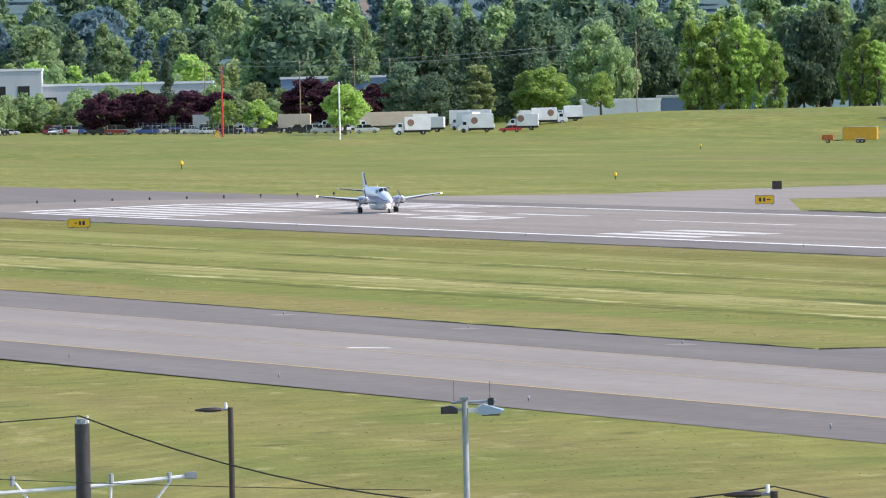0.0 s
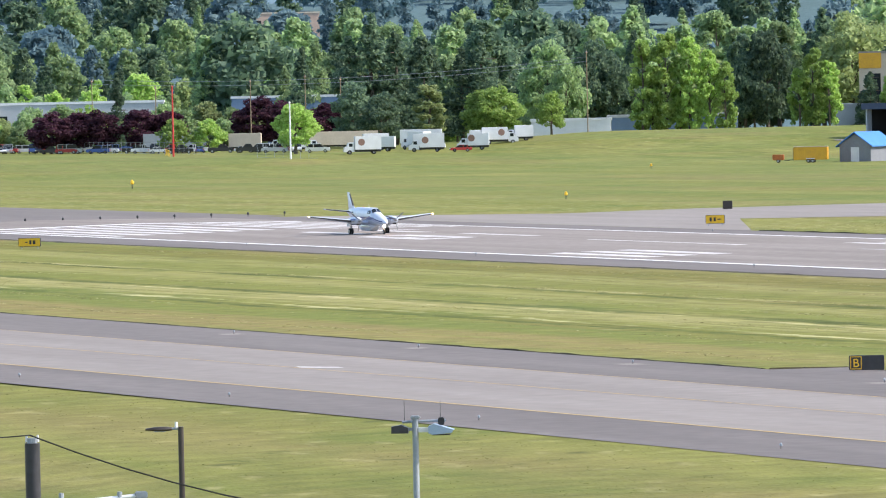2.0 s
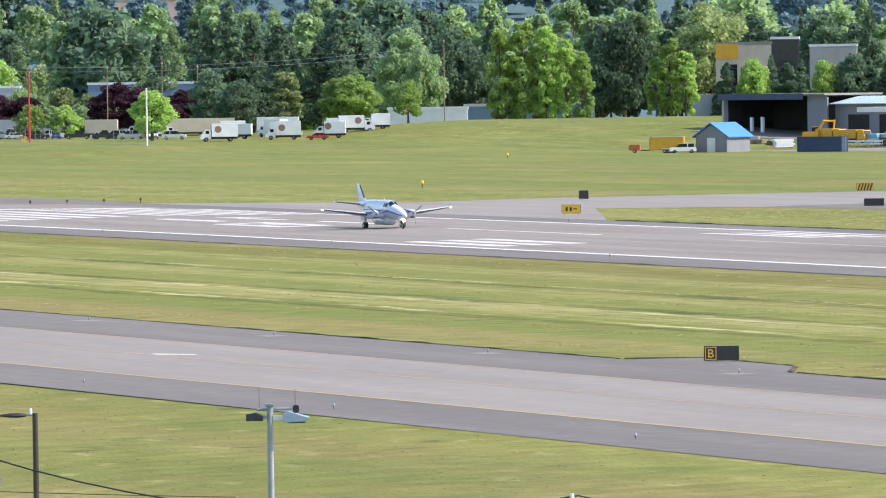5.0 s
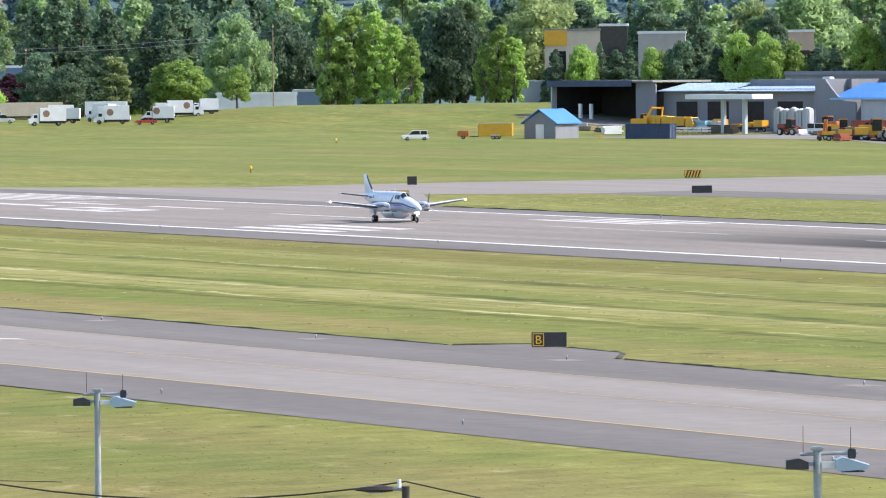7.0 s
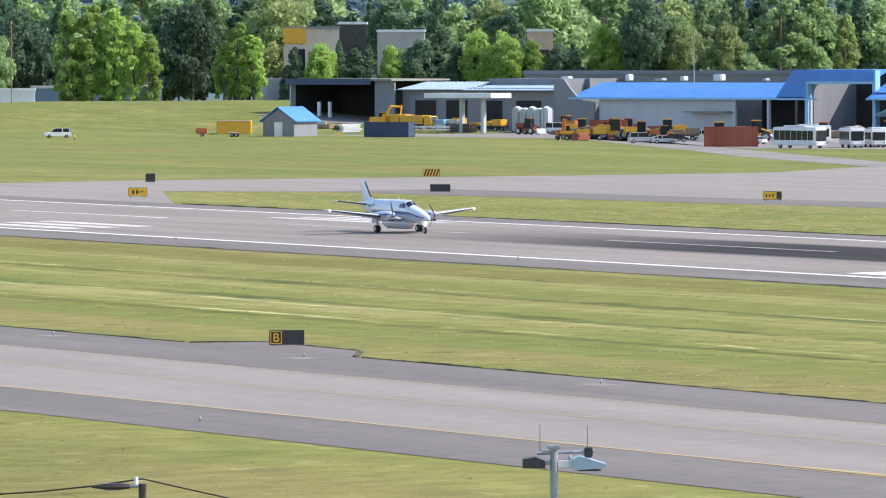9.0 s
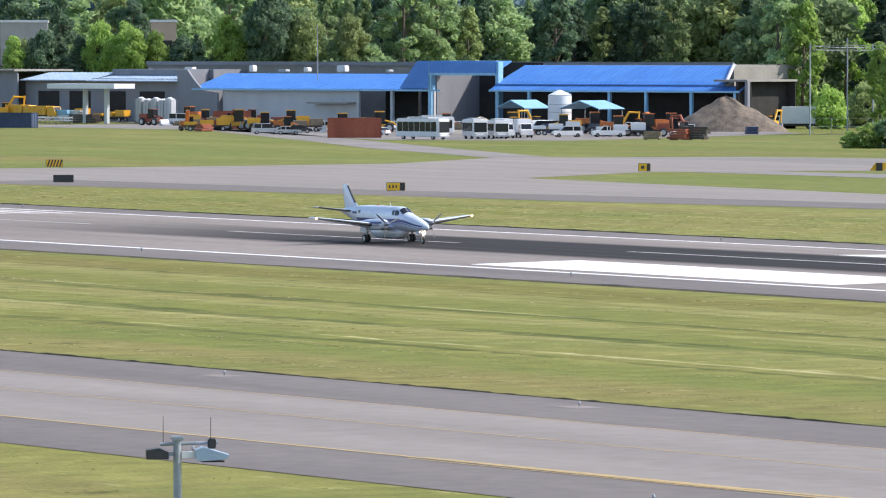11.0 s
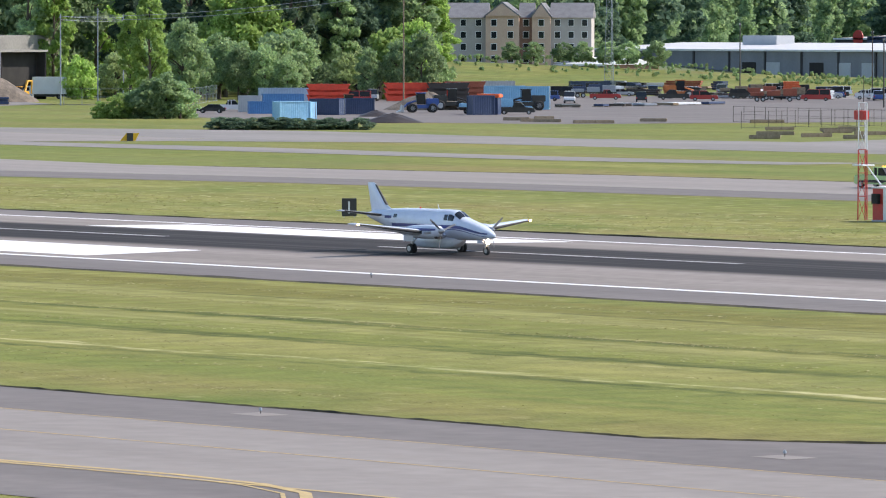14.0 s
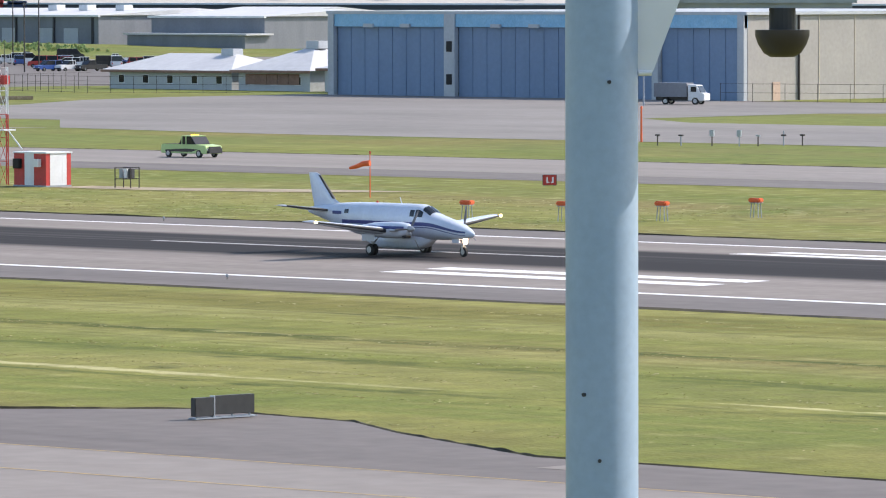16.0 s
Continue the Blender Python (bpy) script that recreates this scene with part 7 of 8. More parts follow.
for k, (x, y) in enumerate([(-434.9, 350.8), (-433.0, 351.5), (-431.0, 352.1), (-429.1, 352.8), (-427.3, 353.3)]):
    tote_tank(x, y, 20, 5.4 - 0.3 * (k % 2))
for k, (x, y) in enumerate([(-467.0, 323.3), (-471.5, 323.9), (-444.8, 318.0), (-459.5, 323.7)]):
    material_stack(x, y, 25 + 30 * k, 4.5, 2.2, 2 + k % 3, (TIMBER, SILVER, WHITE, BROWNPOLE)[k], "low stack of boards and fittings in the works yard")
material_stack(-442.6, 342.0, 20, 7.0, 2.6, 4, BROWNPOLE, "long dark steel bin full of fittings")
for k, (x, y) in enumerate([(-267.0, 358.1), (-251.9, 353.5), (-211.2, 337.2), (-298.8, 360.7), (-333.3, 306.1), (-336.7, 315.7), (-275.7, 397.0)]):
    excavator(x, y, 60 + 70 * k, (BUSYELLOW, MACHORANGE, RUST)[k % 3], ("yellow", "orange", "rusty")[k % 3], 0.85)
for k, (x, y) in enumerate([(-234.3, 341.1), (-189.9, 321.7), (-188.5, 323.6), (-192.8, 318.0), (-261.5, 341.2), (-282.2, 351.0), (-324.7, 305.0), (-356.3, 330.7), (-332.2, 337.9), (-239.7, 368.8), (-259.6, 365.0), (-352.2, 337.0), (-364.7, 349.0)]):
    material_stack(x, y, 17 * k, 3.2 + k % 3, 2.2, 3 + k % 3, (WHITE, RUST, BROWNPOLE, TIMBER, CNAVY)[k % 5], ("white crates", "rusty steel sections", "dark steel sections", "weathered timber", "dark sheeted goods")[k % 5] + " stacked in the works yard")
container(-138.3, 405.7, 48, 9.0, SKYBLUE, "pale blue", 3.9, 3.0)
booth(-97.7, 367.1, 40)
material_stack(-237.5, 550.0, 50, 3.6, 3.0, 7, ORANGE, "bright orange bin stack in the storage yard")
yard = random.Random(21)
for k in range(46):
    f = yard.random()
    (xa, ya), (xb, yb) = (((-299.0, 543.9), (-210.0, 529.9)), ((-335.7, 576.2), (-292.1, 600.7)), ((-299.0, 543.9), (-210.0, 529.9)), ((-153.2, 430.4), (-172.8, 475.2)))[k % 4]
    x, y = xa + (xb - xa) * f + yard.uniform(-6, 6), ya + (yb - ya) * f + yard.uniform(-4, 4)
    i = yard.randrange(7)
    material_stack(x, y, yard.uniform(0, 180), yard.uniform(2.5, 8.0), yard.uniform(1.5, 2.8), yard.choice((1, 2, 2, 3, 4)) if k % 4 != 3 else 1, (BROWNPOLE, RUST, TIMBER, WHITE, CARBLACK, GALV, CNAVY)[i],
                   ("dark pipes", "rusty steel", "weathered timber", "white crates", "black sheeted goods", "grey pipes", "dark navy crates")[i] + " stacked in the storage yard")

# ---- trees ----
def leaf_material(name, a, b, c):
    """Foliage: colour varies leaf clump by leaf clump and tree by tree, with some light let through."""
    m = bpy.data.materials.new(name)
    m.use_nodes = True
    n, l = m.node_tree.nodes, m.node_tree.links
    p = n["Principled BSDF"]
    geo, info = n.new("ShaderNodeNewGeometry"), n.new("ShaderNodeObjectInfo")
    r = n.new("ShaderNodeValToRGB")
    r.color_ramp.elements[0].color, r.color_ramp.elements[1].color = (*a, 1), (*c, 1)
    e = r.color_ramp.elements.new(0.5)
    e.color = (*b, 1)
    l.new(geo.outputs["Random Per Island"], r.inputs[0])
    mr = n.new("ShaderNodeMapRange")
    mr.inputs["To Min"].default_value, mr.inputs["To Max"].default_value = 0.72, 1.3
    l.new(info.outputs["Random"], mr.inputs[0])
    sc = n.new("ShaderNodeVectorMath")
    sc.operation = "SCALE"
    l.new(r.outputs[0], sc.inputs[0]), l.new(mr.outputs[0], sc.inputs["Scale"])
    l.new(sc.outputs[0], p.inputs["Base Color"])
    p.inputs["Roughness"].default_value, p.inputs["Specular IOR Level"].default_value = 0.65, 0.25
    tr = n.new("ShaderNodeBsdfTranslucent")
    l.new(sc.outputs[0], tr.inputs["Color"])
    mx = n.new("ShaderNodeMixShader")
    mx.inputs[0].default_value = 0.55
    l.new(p.outputs[0], mx.inputs[1]), l.new(tr.outputs[0], mx.inputs[2])
    l.new(mx.outputs[0], n["Material Output"].inputs["Surface"])
    return m


LEAVES = {
    "dark": leaf_material("dark_foliage", (0.079, 0.132, 0.098), (0.126, 0.198, 0.127), (0.210, 0.294, 0.168)),
    "mid": leaf_material("mid_foliage", (0.192, 0.278, 0.150), (0.282, 0.390, 0.186), (0.390, 0.504, 0.240)),
    "bright": leaf_material("bright_spring_foliage", (0.250, 0.372, 0.105), (0.345, 0.490, 0.135), (0.440, 0.585, 0.185)),
    "olive": leaf_material("olive_foliage", (0.210, 0.270, 0.126), (0.306, 0.374, 0.162), (0.414, 0.480, 0.216)),
    # aerial haze mixed into the leaf colour as a paler blue
    "hazy": leaf_material("haze_tinted_foliage", (0.120, 0.200, 0.240), (0.160, 0.252, 0.288), (0.210, 0.310, 0.325)),
    "plum": leaf_material("purple_foliage", (0.043, 0.019, 0.036), (0.084, 0.034, 0.058), (0.132, 0.060, 0.082)),
}
BARK = mat("grey_brown_bark", (0.09, 0.07, 0.055), 0.95, color2=(0.15, 0.125, 0.10), scale=3, stretch=(1, 1, 0.2), fine=(12, 0.25))


def crown_mesh(kind, seed):
    """Leaf clumps scattered over many lobes of a crown one unit tall; uneven outline, gaps between lobes."""
    r = np.random.RandomState(seed)
    lobes = []
    if kind == "conifer":
        for k in range(46):
            f = r.uniform(0.0, 1.0) ** 0.8
            rad = 0.20 * (1 - f) ** 0.85 + 0.008
            a = r.uniform(0, math.tau)
            lobes.append((rad * 0.62 * math.cos(a), rad * 0.62 * math.sin(a), 0.10 + 0.88 * f, rad * 0.55 + 0.012, rad * 0.55 + 0.012, 0.035 + 0.02 * (1 - f)))
        count, size = 5200, 0.0135
    else:
        wide = {"broad": 0.40, "tall": 0.20, "shrub": 0.55}[kind]
        low = {"broad": 0.22, "tall": 0.10, "shrub": 0.04}[kind]
        for k in range({"broad": 64, "tall": 70, "shrub": 44}[kind]):
            f = r.uniform(0, 1)
            rad = wide * math.sin(math.pi * min(0.97, 0.16 + 0.80 * f)) ** 0.75 * r.uniform(0.55, 1.0)
            a = r.uniform(0, math.tau)
            s = wide * r.uniform(0.14, 0.34)
            lobes.append((rad * 0.85 * math.cos(a), rad * 0.85 * math.sin(a), low + (0.94 - low) * f, s, s, s * r.uniform(0.5, 0.9)))
        count, size = {"broad": (6200, 0.0205), "tall": (6400, 0.0140), "shrub": (3000, 0.036)}[kind]
    lobes = np.array(lobes)
    w = (lobes[:, 3] * lobes[:, 5]) ** 0.8
    pick = r.choice(len(lobes), count, p=w / w.sum())
    d = r.normal(size=(count, 3))
    d /= np.linalg.norm(d, axis=1)[:, None]
    d *= (r.uniform(0.45, 1.08, count) ** 0.6)[:, None]
    c = lobes[pick, :3] + d * lobes[pick, 3:]
    c[:, 2] = np.clip(c[:, 2], 0.02, 1.02)
    u = r.normal(size=(count, 3))
    u /= np.linalg.norm(u, axis=1)[:, None]
    v = np.cross(u, r.normal(size=(count, 3)))
    v /= np.linalg.norm(v, axis=1)[:, None]
    s = size * r.uniform(0.55, 1.35, count)[:, None]
    co = np.stack([c - u * s - v * s * 0.7, c + u * s * 1.1 - v * s * 0.5, c + u * s * 0.1 + v * s * 1.2], 1).reshape(-1, 3)
    me = bpy.data.meshes.new("crown")
    me.from_pydata(co.tolist(), [], np.arange(count * 3).reshape(-1, 3).tolist())
    return me


def trunk_mesh(kind, seed):
    r = random.Random(seed)
    bm = bmesh.new()
    top = {"conifer": 0.97, "tall": 0.85, "broad": 0.6, "shrub": 0.3}[kind]
    k = {"conifer": 0.014, "tall": 0.014, "broad": 0.024, "shrub": 0.03}[kind]
    tube([(0, 0, -0.02), (0.006, 0, top * 0.3), (-0.006, 0.008, top * 0.65), (0.0, 0.0, top)], [k * 1.3, k, k * 0.7, k * 0.2], 7, bm)
    for i in range(9):
        z = top * r.uniform(0.25, 0.9)
        a, L = r.uniform(0, math.tau), (0.16 if kind in ("tall", "conifer") else 0.28) * r.uniform(0.5, 1)
        up = 0.0 if kind == "conifer" else 0.14
        tube([(0, 0, z), (L * 0.5 * math.cos(a), L * 0.5 * math.sin(a), z + up * 0.6), (L * math.cos(a), L * math.sin(a), z + up)], [k * 0.4, k * 0.28, k * 0.08], 5, bm)
    me = bpy.data.meshes.new("trunk")
    bm.to_mesh(me)
    bm.free()
    me.materials.append(BARK)
    return me


CROWNS, TRUNKS = {}, {}
TREE_WORDS = {"dark": "dark green", "mid": "mid-green", "bright": "bright spring-green", "olive": "olive-green", "plum": "dark purple-leaved"}
KIND_WORDS = {"broad": "broad leafy tree", "tall": "tall leafy tree", "conifer": "tall narrow conifer", "shrub": "low dense shrub"}
TREES = random.Random(11)


def tree(kind, hue, x, y, h, width=1.0, group="trees beyond the airfield"):
    v = TREES.randrange(3)
    key = (kind, v)
    if key not in TRUNKS:
        TRUNKS[key] = trunk_mesh(kind, 10 + v)
    ck = (kind, hue, v)
    if ck not in CROWNS:
        base = next((CROWNS[k] for k in CROWNS if k[0] == kind and k[2] == v), None)
        me = base.copy() if base else crown_mesh(kind, 31 * len(kind) + v)
        me.materials.clear()
        me.materials.append(LEAVES[hue])
        CROWNS[ck] = me
    t = thing("shrub" if kind == "shrub" else "tree", Matrix.LocRotScale((x, y, gz(x, y) - 0.1), Euler((0, 0, TREES.uniform(0, 6.28))), (h * width, h * width, h)),
              f"{TREE_WORDS[hue]} {KIND_WORDS[kind]}", "shrub" if kind == "shrub" else "tree", group)
    for name, me in (("trunk", TRUNKS[key]), ("crown", CROWNS[ck])):
        ob = new(name, me)
        ob.parent = t
    return t


def scatter(line, out, count):
    """Places in a belt that runs along a line and reaches out from it."""
    seg = list(zip(line, line[1:]))
    for k in range(count):
        f = (k + TREES.random()) / count * len(seg)
        (x0, y0), (x1, y1) = seg[min(int(f), len(seg) - 1)]
        g, o = f - int(f), TREES.random()
        yield x0 + (x1 - x0) * g + out[0] * o, y0 + (y1 - y0) * g + out[1] * o


def belt(line, out, count, hues, kinds, hmin, hmax):
    for x, y in scatter(line, out, count):
        tree(TREES.choice(kinds), TREES.choice(hues), x, y, TREES.uniform(hmin, hmax), TREES.uniform(0.85, 1.2))


def woodland(line, out, count, hues, kinds, hmin, hmax, label, thin=1):
    """A far wood that nobody could count: all crowns in one mesh."""
    cos, mats, tot = [], [], 0
    for x, y in scatter(line, out, count):
        kind, v, h = TREES.choice(kinds), TREES.randrange(3), TREES.uniform(hmin, hmax)
        me = CROWNS.get((kind, "wood", v)) or crown_mesh(kind, 31 * len(kind) + v)
        CROWNS[(kind, "wood", v)] = me
        co = np.empty(len(me.vertices) * 3)
        me.vertices.foreach_get("co", co)
        a, w = TREES.uniform(0, 6.28), h * TREES.uniform(0.85, 1.2)
        co = co.reshape(-1, 3) @ np.array([[math.cos(a), math.sin(a), 0], [-math.sin(a), math.cos(a), 0], [0, 0, 1]])
        if thin > 1:
            tri = co.reshape(-1, 3, 3)[::thin]
            mid = tri.mean(1, keepdims=True)
            co = (mid + (tri - mid) * thin ** 0.5).reshape(-1, 3)
        cos.append(co * [w, w, h] + [x, y, gz(x, y)])
        mats += [TREES.randrange(len(hues))] * (len(co) // 3)
        tot += len(co)
    me = bpy.data.meshes.new("woodland")
    me.from_pydata(np.concatenate(cos).tolist(), [], np.arange(tot).reshape(-1, 3).tolist())
    for h in hues:
        me.materials.append(LEAVES[h])
    me.polygons.foreach_set("material_index", mats)
    tagged(new("woodland", me), label, "woods", kind="stuff")


for a in (('broad', 'plum', -658, 205, 9.8, 1.5),
          ('broad', 'plum', -654, 215, 10.1, 1.5),
          ('broad', 'plum', -651, 224, 9.6, 1.5),
          ('broad', 'plum', -649, 230, 9.1, 1.5),
          ('broad', 'plum', -656, 211, 9.2, 1.5),
          ('broad', 'plum', -656, 254, 11.9, 1.4),
          ('broad', 'plum', -654, 260, 10.8, 1.4),
          ('broad', 'plum', -651, 269, 10.2, 1.4),
          ('broad', 'plum', -649, 272, 8.8, 1.4),
          ('conifer', 'dark', -667, 224, 18.1, 0.9),
          ('shrub', 'bright', -620, 221, 7.3, 1.1),
          ('shrub', 'bright', -618, 228, 7.1, 1.1),
          ('broad', 'bright', -543, 220, 10.5, 1.25),
          ('broad', 'dark', -630, 267, 14.6, 1.1),
          ('broad', 'dark', -618, 269, 12.1, 1.2)):
    tree(*a)
for a in (('conifer', 'dark', -661, 284, 30.4, 1.25),
          ('conifer', 'dark', -659, 289, 26.3, 1.25),
          ('conifer', 'dark', -656, 295, 19.7, 1.25),
          ('conifer', 'dark', -653, 303, 22.1, 1.25),
          ('conifer', 'dark', -651, 307, 23.9, 1.25),
          ('conifer', 'dark', -660, 287, 19.9, 1.25),
          ('conifer', 'dark', -663, 279, 25.4, 1.25),
          ('tall', 'olive', -619, 281, 14.0, 1.5),
          ('broad', 'bright', -599, 289, 12.0, 1.35),
          ('broad', 'bright', -602, 287, 11.1, 1.2),
          ('broad', 'bright', -587, 297, 9.4, 1.0),
          ('broad', 'mid', -687, 339, 23.4, 0.8),
          ('broad', 'mid', -676, 339, 20.6, 0.7),
          ('tall', 'bright', -623, 335, 23.3, 0.85),
          ('tall', 'bright', -621, 340, 24.7, 0.85)):
    tree(*a)
for a in (('tall', 'bright', -619, 345, 23.6, 0.85),
          ('tall', 'bright', -617, 349, 20.5, 0.85),
          ('tall', 'bright', -622, 337, 15.9, 0.85),
          ('tall', 'bright', -620, 343, 18.8, 0.85),
          ('tall', 'bright', -615, 352, 17.2, 0.85),
          ('broad', 'dark', -708, 366, 20.6, 0.75),
          ('broad', 'dark', -710, 361, 24.8, 0.75),
          ('broad', 'dark', -695, 394, 20.6, 0.75),
          ('broad', 'dark', -693, 399, 25.2, 0.75),
          ('broad', 'dark', -694, 396, 15.7, 0.75),
          ('tall', 'bright', -598, 366, 19.1, 0.95),
          ('tall', 'bright', -599, 363, 14.8, 0.95),
          ('tall', 'bright', -596, 369, 16.4, 0.95),
          ('conifer', 'dark', -610, 386, 12.6, 1.3),
          ('broad', 'bright', -608, 392, 14.6, 0.7)):
    tree(*a)
for a in (('conifer', 'dark', -604, 399, 13.5, 1.4),
          ('tall', 'bright', -601, 406, 14.0, 0.95),
          ('conifer', 'dark', -596, 414, 13.1, 1.4),
          ('conifer', 'dark', -593, 420, 12.9, 1.4),
          ('conifer', 'dark', -591, 425, 16.0, 1.2),
          ('broad', 'dark', -597, 412, 14.5, 0.8),
          ('broad', 'bright', -579, 426, 14.2, 0.8),
          ('broad', 'bright', -577, 430, 13.5, 0.7),
          ('tall', 'bright', -569, 444, 17.5, 1.0),
          ('broad', 'bright', -568, 446, 13.8, 0.7),
          ('broad', 'dark', -574, 436, 12.7, 0.9),
          ('broad', 'dark', -565, 452, 23.4, 0.75),
          ('shrub', 'mid', -557, 466, 10.5, 1.0),
          ('shrub', 'mid', -553, 473, 10.1, 1.2),
          ('broad', 'olive', -560, 460, 17.5, 0.7)):
    tree(*a)
for a in (('broad', 'olive', -555, 469, 16.9, 0.7),
          ('broad', 'mid', -97, 304, 7.4, 1.2),
          ('shrub', 'mid', -98, 303, 6.1, 1.3),
          ('shrub', 'mid', -96, 306, 5.7, 1.2),
          ('shrub', 'bright', -101, 298, 4.0, 1.2),
          ('shrub', 'mid', -100, 301, 4.4, 1.3),
          ('shrub', 'bright', -103, 296, 2.7, 1.2),
          ('shrub', 'dark', -14, 255, 1.8, 2.6),
          ('shrub', 'dark', -12, 256, 1.8, 2.6),
          ('shrub', 'dark', -11, 258, 1.8, 2.6),
          ('shrub', 'dark', -10, 260, 1.8, 2.6),
          ('shrub', 'dark', -9, 262, 1.8, 2.6),
          ('shrub', 'dark', -7, 263, 1.7, 2.6),
          ('shrub', 'dark', -6, 265, 1.7, 2.6),
          ('shrub', 'dark', -5, 267, 1.7, 2.6)):
    tree(*a)
for a in (('shrub', 'dark', -4, 268, 1.7, 2.6),
          ('shrub', 'dark', -2, 270, 1.7, 2.6),
          ('tall', 'bright', -226, 391, 20.4, 0.9),
          ('tall', 'bright', -232, 391, 17.2, 0.9),
          ('broad', 'mid', -247, 413, 15.1, 0.8),
          ('broad', 'mid', -269, 434, 7.8, 0.8),
          ('broad', 'mid', -266, 439, 9.8, 0.8),
          ('broad', 'mid', -263, 443, 10.9, 0.8),
          ('broad', 'mid', -248, 463, 11.3, 0.8),
          ('broad', 'mid', -245, 466, 12.9, 0.8),
          ('broad', 'mid', -260, 446, 8.8, 0.8),
          ('broad', 'mid', -251, 458, 9.8, 0.8),
          ('shrub', 'mid', -397, 621, 4.3, 1.2),
          ('shrub', 'mid', -394, 624, 4.5, 1.2),
          ('shrub', 'mid', -391, 629, 4.8, 1.2)):
    tree(*a)
for a in (('shrub', 'mid', -388, 632, 5.0, 1.2),
          ('shrub', 'mid', -384, 637, 5.3, 1.2),
          ('shrub', 'mid', -404, 612, 4.1, 1.2),
          ('shrub', 'mid', -401, 616, 4.1, 1.2)):
    tree(*a)
for a in (('broad', 'bright', -610, 392, 14.8, 0.55),
          ('conifer', 'dark', -616, 389, 14.3, 1.3),
          ('conifer', 'dark', -611, 398, 15.1, 1.02),
          ('conifer', 'dark', -606, 399, 13.3, 1.39),
          ('conifer', 'dark', -608, 404, 13.9, 1.34),
          ('broad', 'bright', -600, 406, 12.9, 0.67),
          ('conifer', 'dark', -601, 413, 14.0, 1.46),
          ('conifer', 'dark', -596, 415, 14.2, 1.52),
          ('conifer', 'dark', -599, 422, 13.8, 1.34),
          ('broad', 'bright', -590, 423, 16.2, 0.69),
          ('broad', 'bright', -585, 427, 16.4, 0.77)):
    tree(*a)
for a in (('broad', 'mid', -586, 434, 12.0, 0.7),
          ('conifer', 'dark', -585, 440, 12.5, 1.63),
          ('conifer', 'dark', -581, 443, 12.8, 1.68),
          ('tall', 'bright', -569, 444, 17.6, 1.02),
          ('broad', 'mid', -572, 452, 13.2, 0.85),
          ('broad', 'dark', -574, 459, 21.5, 0.78),
          ('broad', 'mid', -571, 465, 18.6, 0.83),
          ('broad', 'olive', -606, 412, 12.7, 0.67),
          ('broad', 'mid', -614, 396, 12.9, 0.66)):
    tree(*a)
belt([(-562, 616), (-612, 556), (-657, 481), (-704, 378)], (-80, 52), 85, ["dark", "mid", "mid", "olive", "dark", "mid"], ["tall", "broad", "conifer", "tall"], 22, 33)
belt([(-690, 345), (-728, 235), (-745, 180)], (-50, 16), 56, ["mid", "olive", "mid", "bright"], ["shrub", "broad", "shrub"], 7, 11)
belt([(-296, 490), (-300, 465), (-330, 430)], (-90, 66), 48, ["dark", "mid", "mid", "dark", "bright"], ["tall", "broad", "tall", "conifer"], 22, 31)
belt([(-255, 470), (-262, 440), (-290, 418)], (-30, 22), 16, ["mid", "bright", "olive"], ["broad", "shrub"], 7, 14)
woodland([(-880, 400), (-900, 290), (-925, 190)], (-110, 36), 46, ["bright", "olive", "mid"], ["broad", "broad", "tall"], 12, 17, "light green wood beyond the low roofs", 2)
woodland([(-1060, 500), (-1090, 360), (-1110, 230)], (-110, 36), 60, ["mid", "dark", "mid", "hazy"], ["tall", "conifer", "broad"], 17, 24, "mixed grey-green wood farther out, some crowns tinted with haze", 2)
woodland([(-730, 390), (-745, 340), (-760, 300)], (-80, 30), 26, ["dark", "mid", "dark"], ["conifer", "tall"], 20, 28, "dark mixed wood behind the firs", 2)
woodland([(-500, 690), (-575, 790), (-660, 900), (-740, 1000)], (-90, 70), 46, ["dark", "mid", "mid"], ["tall", "broad", "conifer"], 19, 28, "dark green wood behind the apartment block", 2)
woodland([(-820, 900), (-830, 1040), (-720, 1100), (-600, 1140), (-450, 1180)], (-50, 50), 46, ["dark", "mid", "olive"], ["tall", "broad"], 19, 26, "green tree line behind the long shed", 2)
woodland([(-640, 560), (-760, 400), (-830, 300)], (-130, 90), 46, ["dark", "mid", "mid"], ["conifer", "tall", "broad"], 25, 34, "tall dark mixed wood behind the stores", 2)
woodland([(-1050, 620), (-1250, 380), (-1300, 220)], (-250, 90), 60, ["mid", "dark", "mid"], ["conifer", "broad", "tall"], 18, 26, "distant wood on the rising ground", 2)

# far crowns take the bluish leaf colour that carries the haze
woodland([(-1320, 260), (-1290, 480), (-1210, 720), (-1080, 900), (-960, 1060), (-820, 1230), (-640, 1380)], (-420, 170), 430, ["hazy", "dark", "hazy", "mid"], ["conifer", "broad", "tall"], 17, 27, "bluish-green wood on the far slopes, haze tinted into many crowns", 4)
woodland([(-1700, 300), (-1680, 560), (-1560, 830), (-1400, 1080), (-1180, 1340)], (-330, 140), 200, ["hazy", "hazy", "dark"], ["conifer", "broad"], 20, 30, "blue-green wood on the distant hills, haze tinted into most crowns", 5)
woodland([(-880, 985), (-830, 1045), (-770, 1110), (-700, 1170), (-600, 1230)], (-60, 60), 40, ["dark", "mid", "dark"], ["tall", "broad", "conifer"], 20, 27, "dark green trees behind the long warehouse", 2)
woodland([(-470, 585), (-425, 622), (-375, 662), (-350, 690)], (48, -34), 620, ["mid", "olive", "mid"], ["shrub"], 0.35, 0.9, "green scrub over the grassed bank", 20)
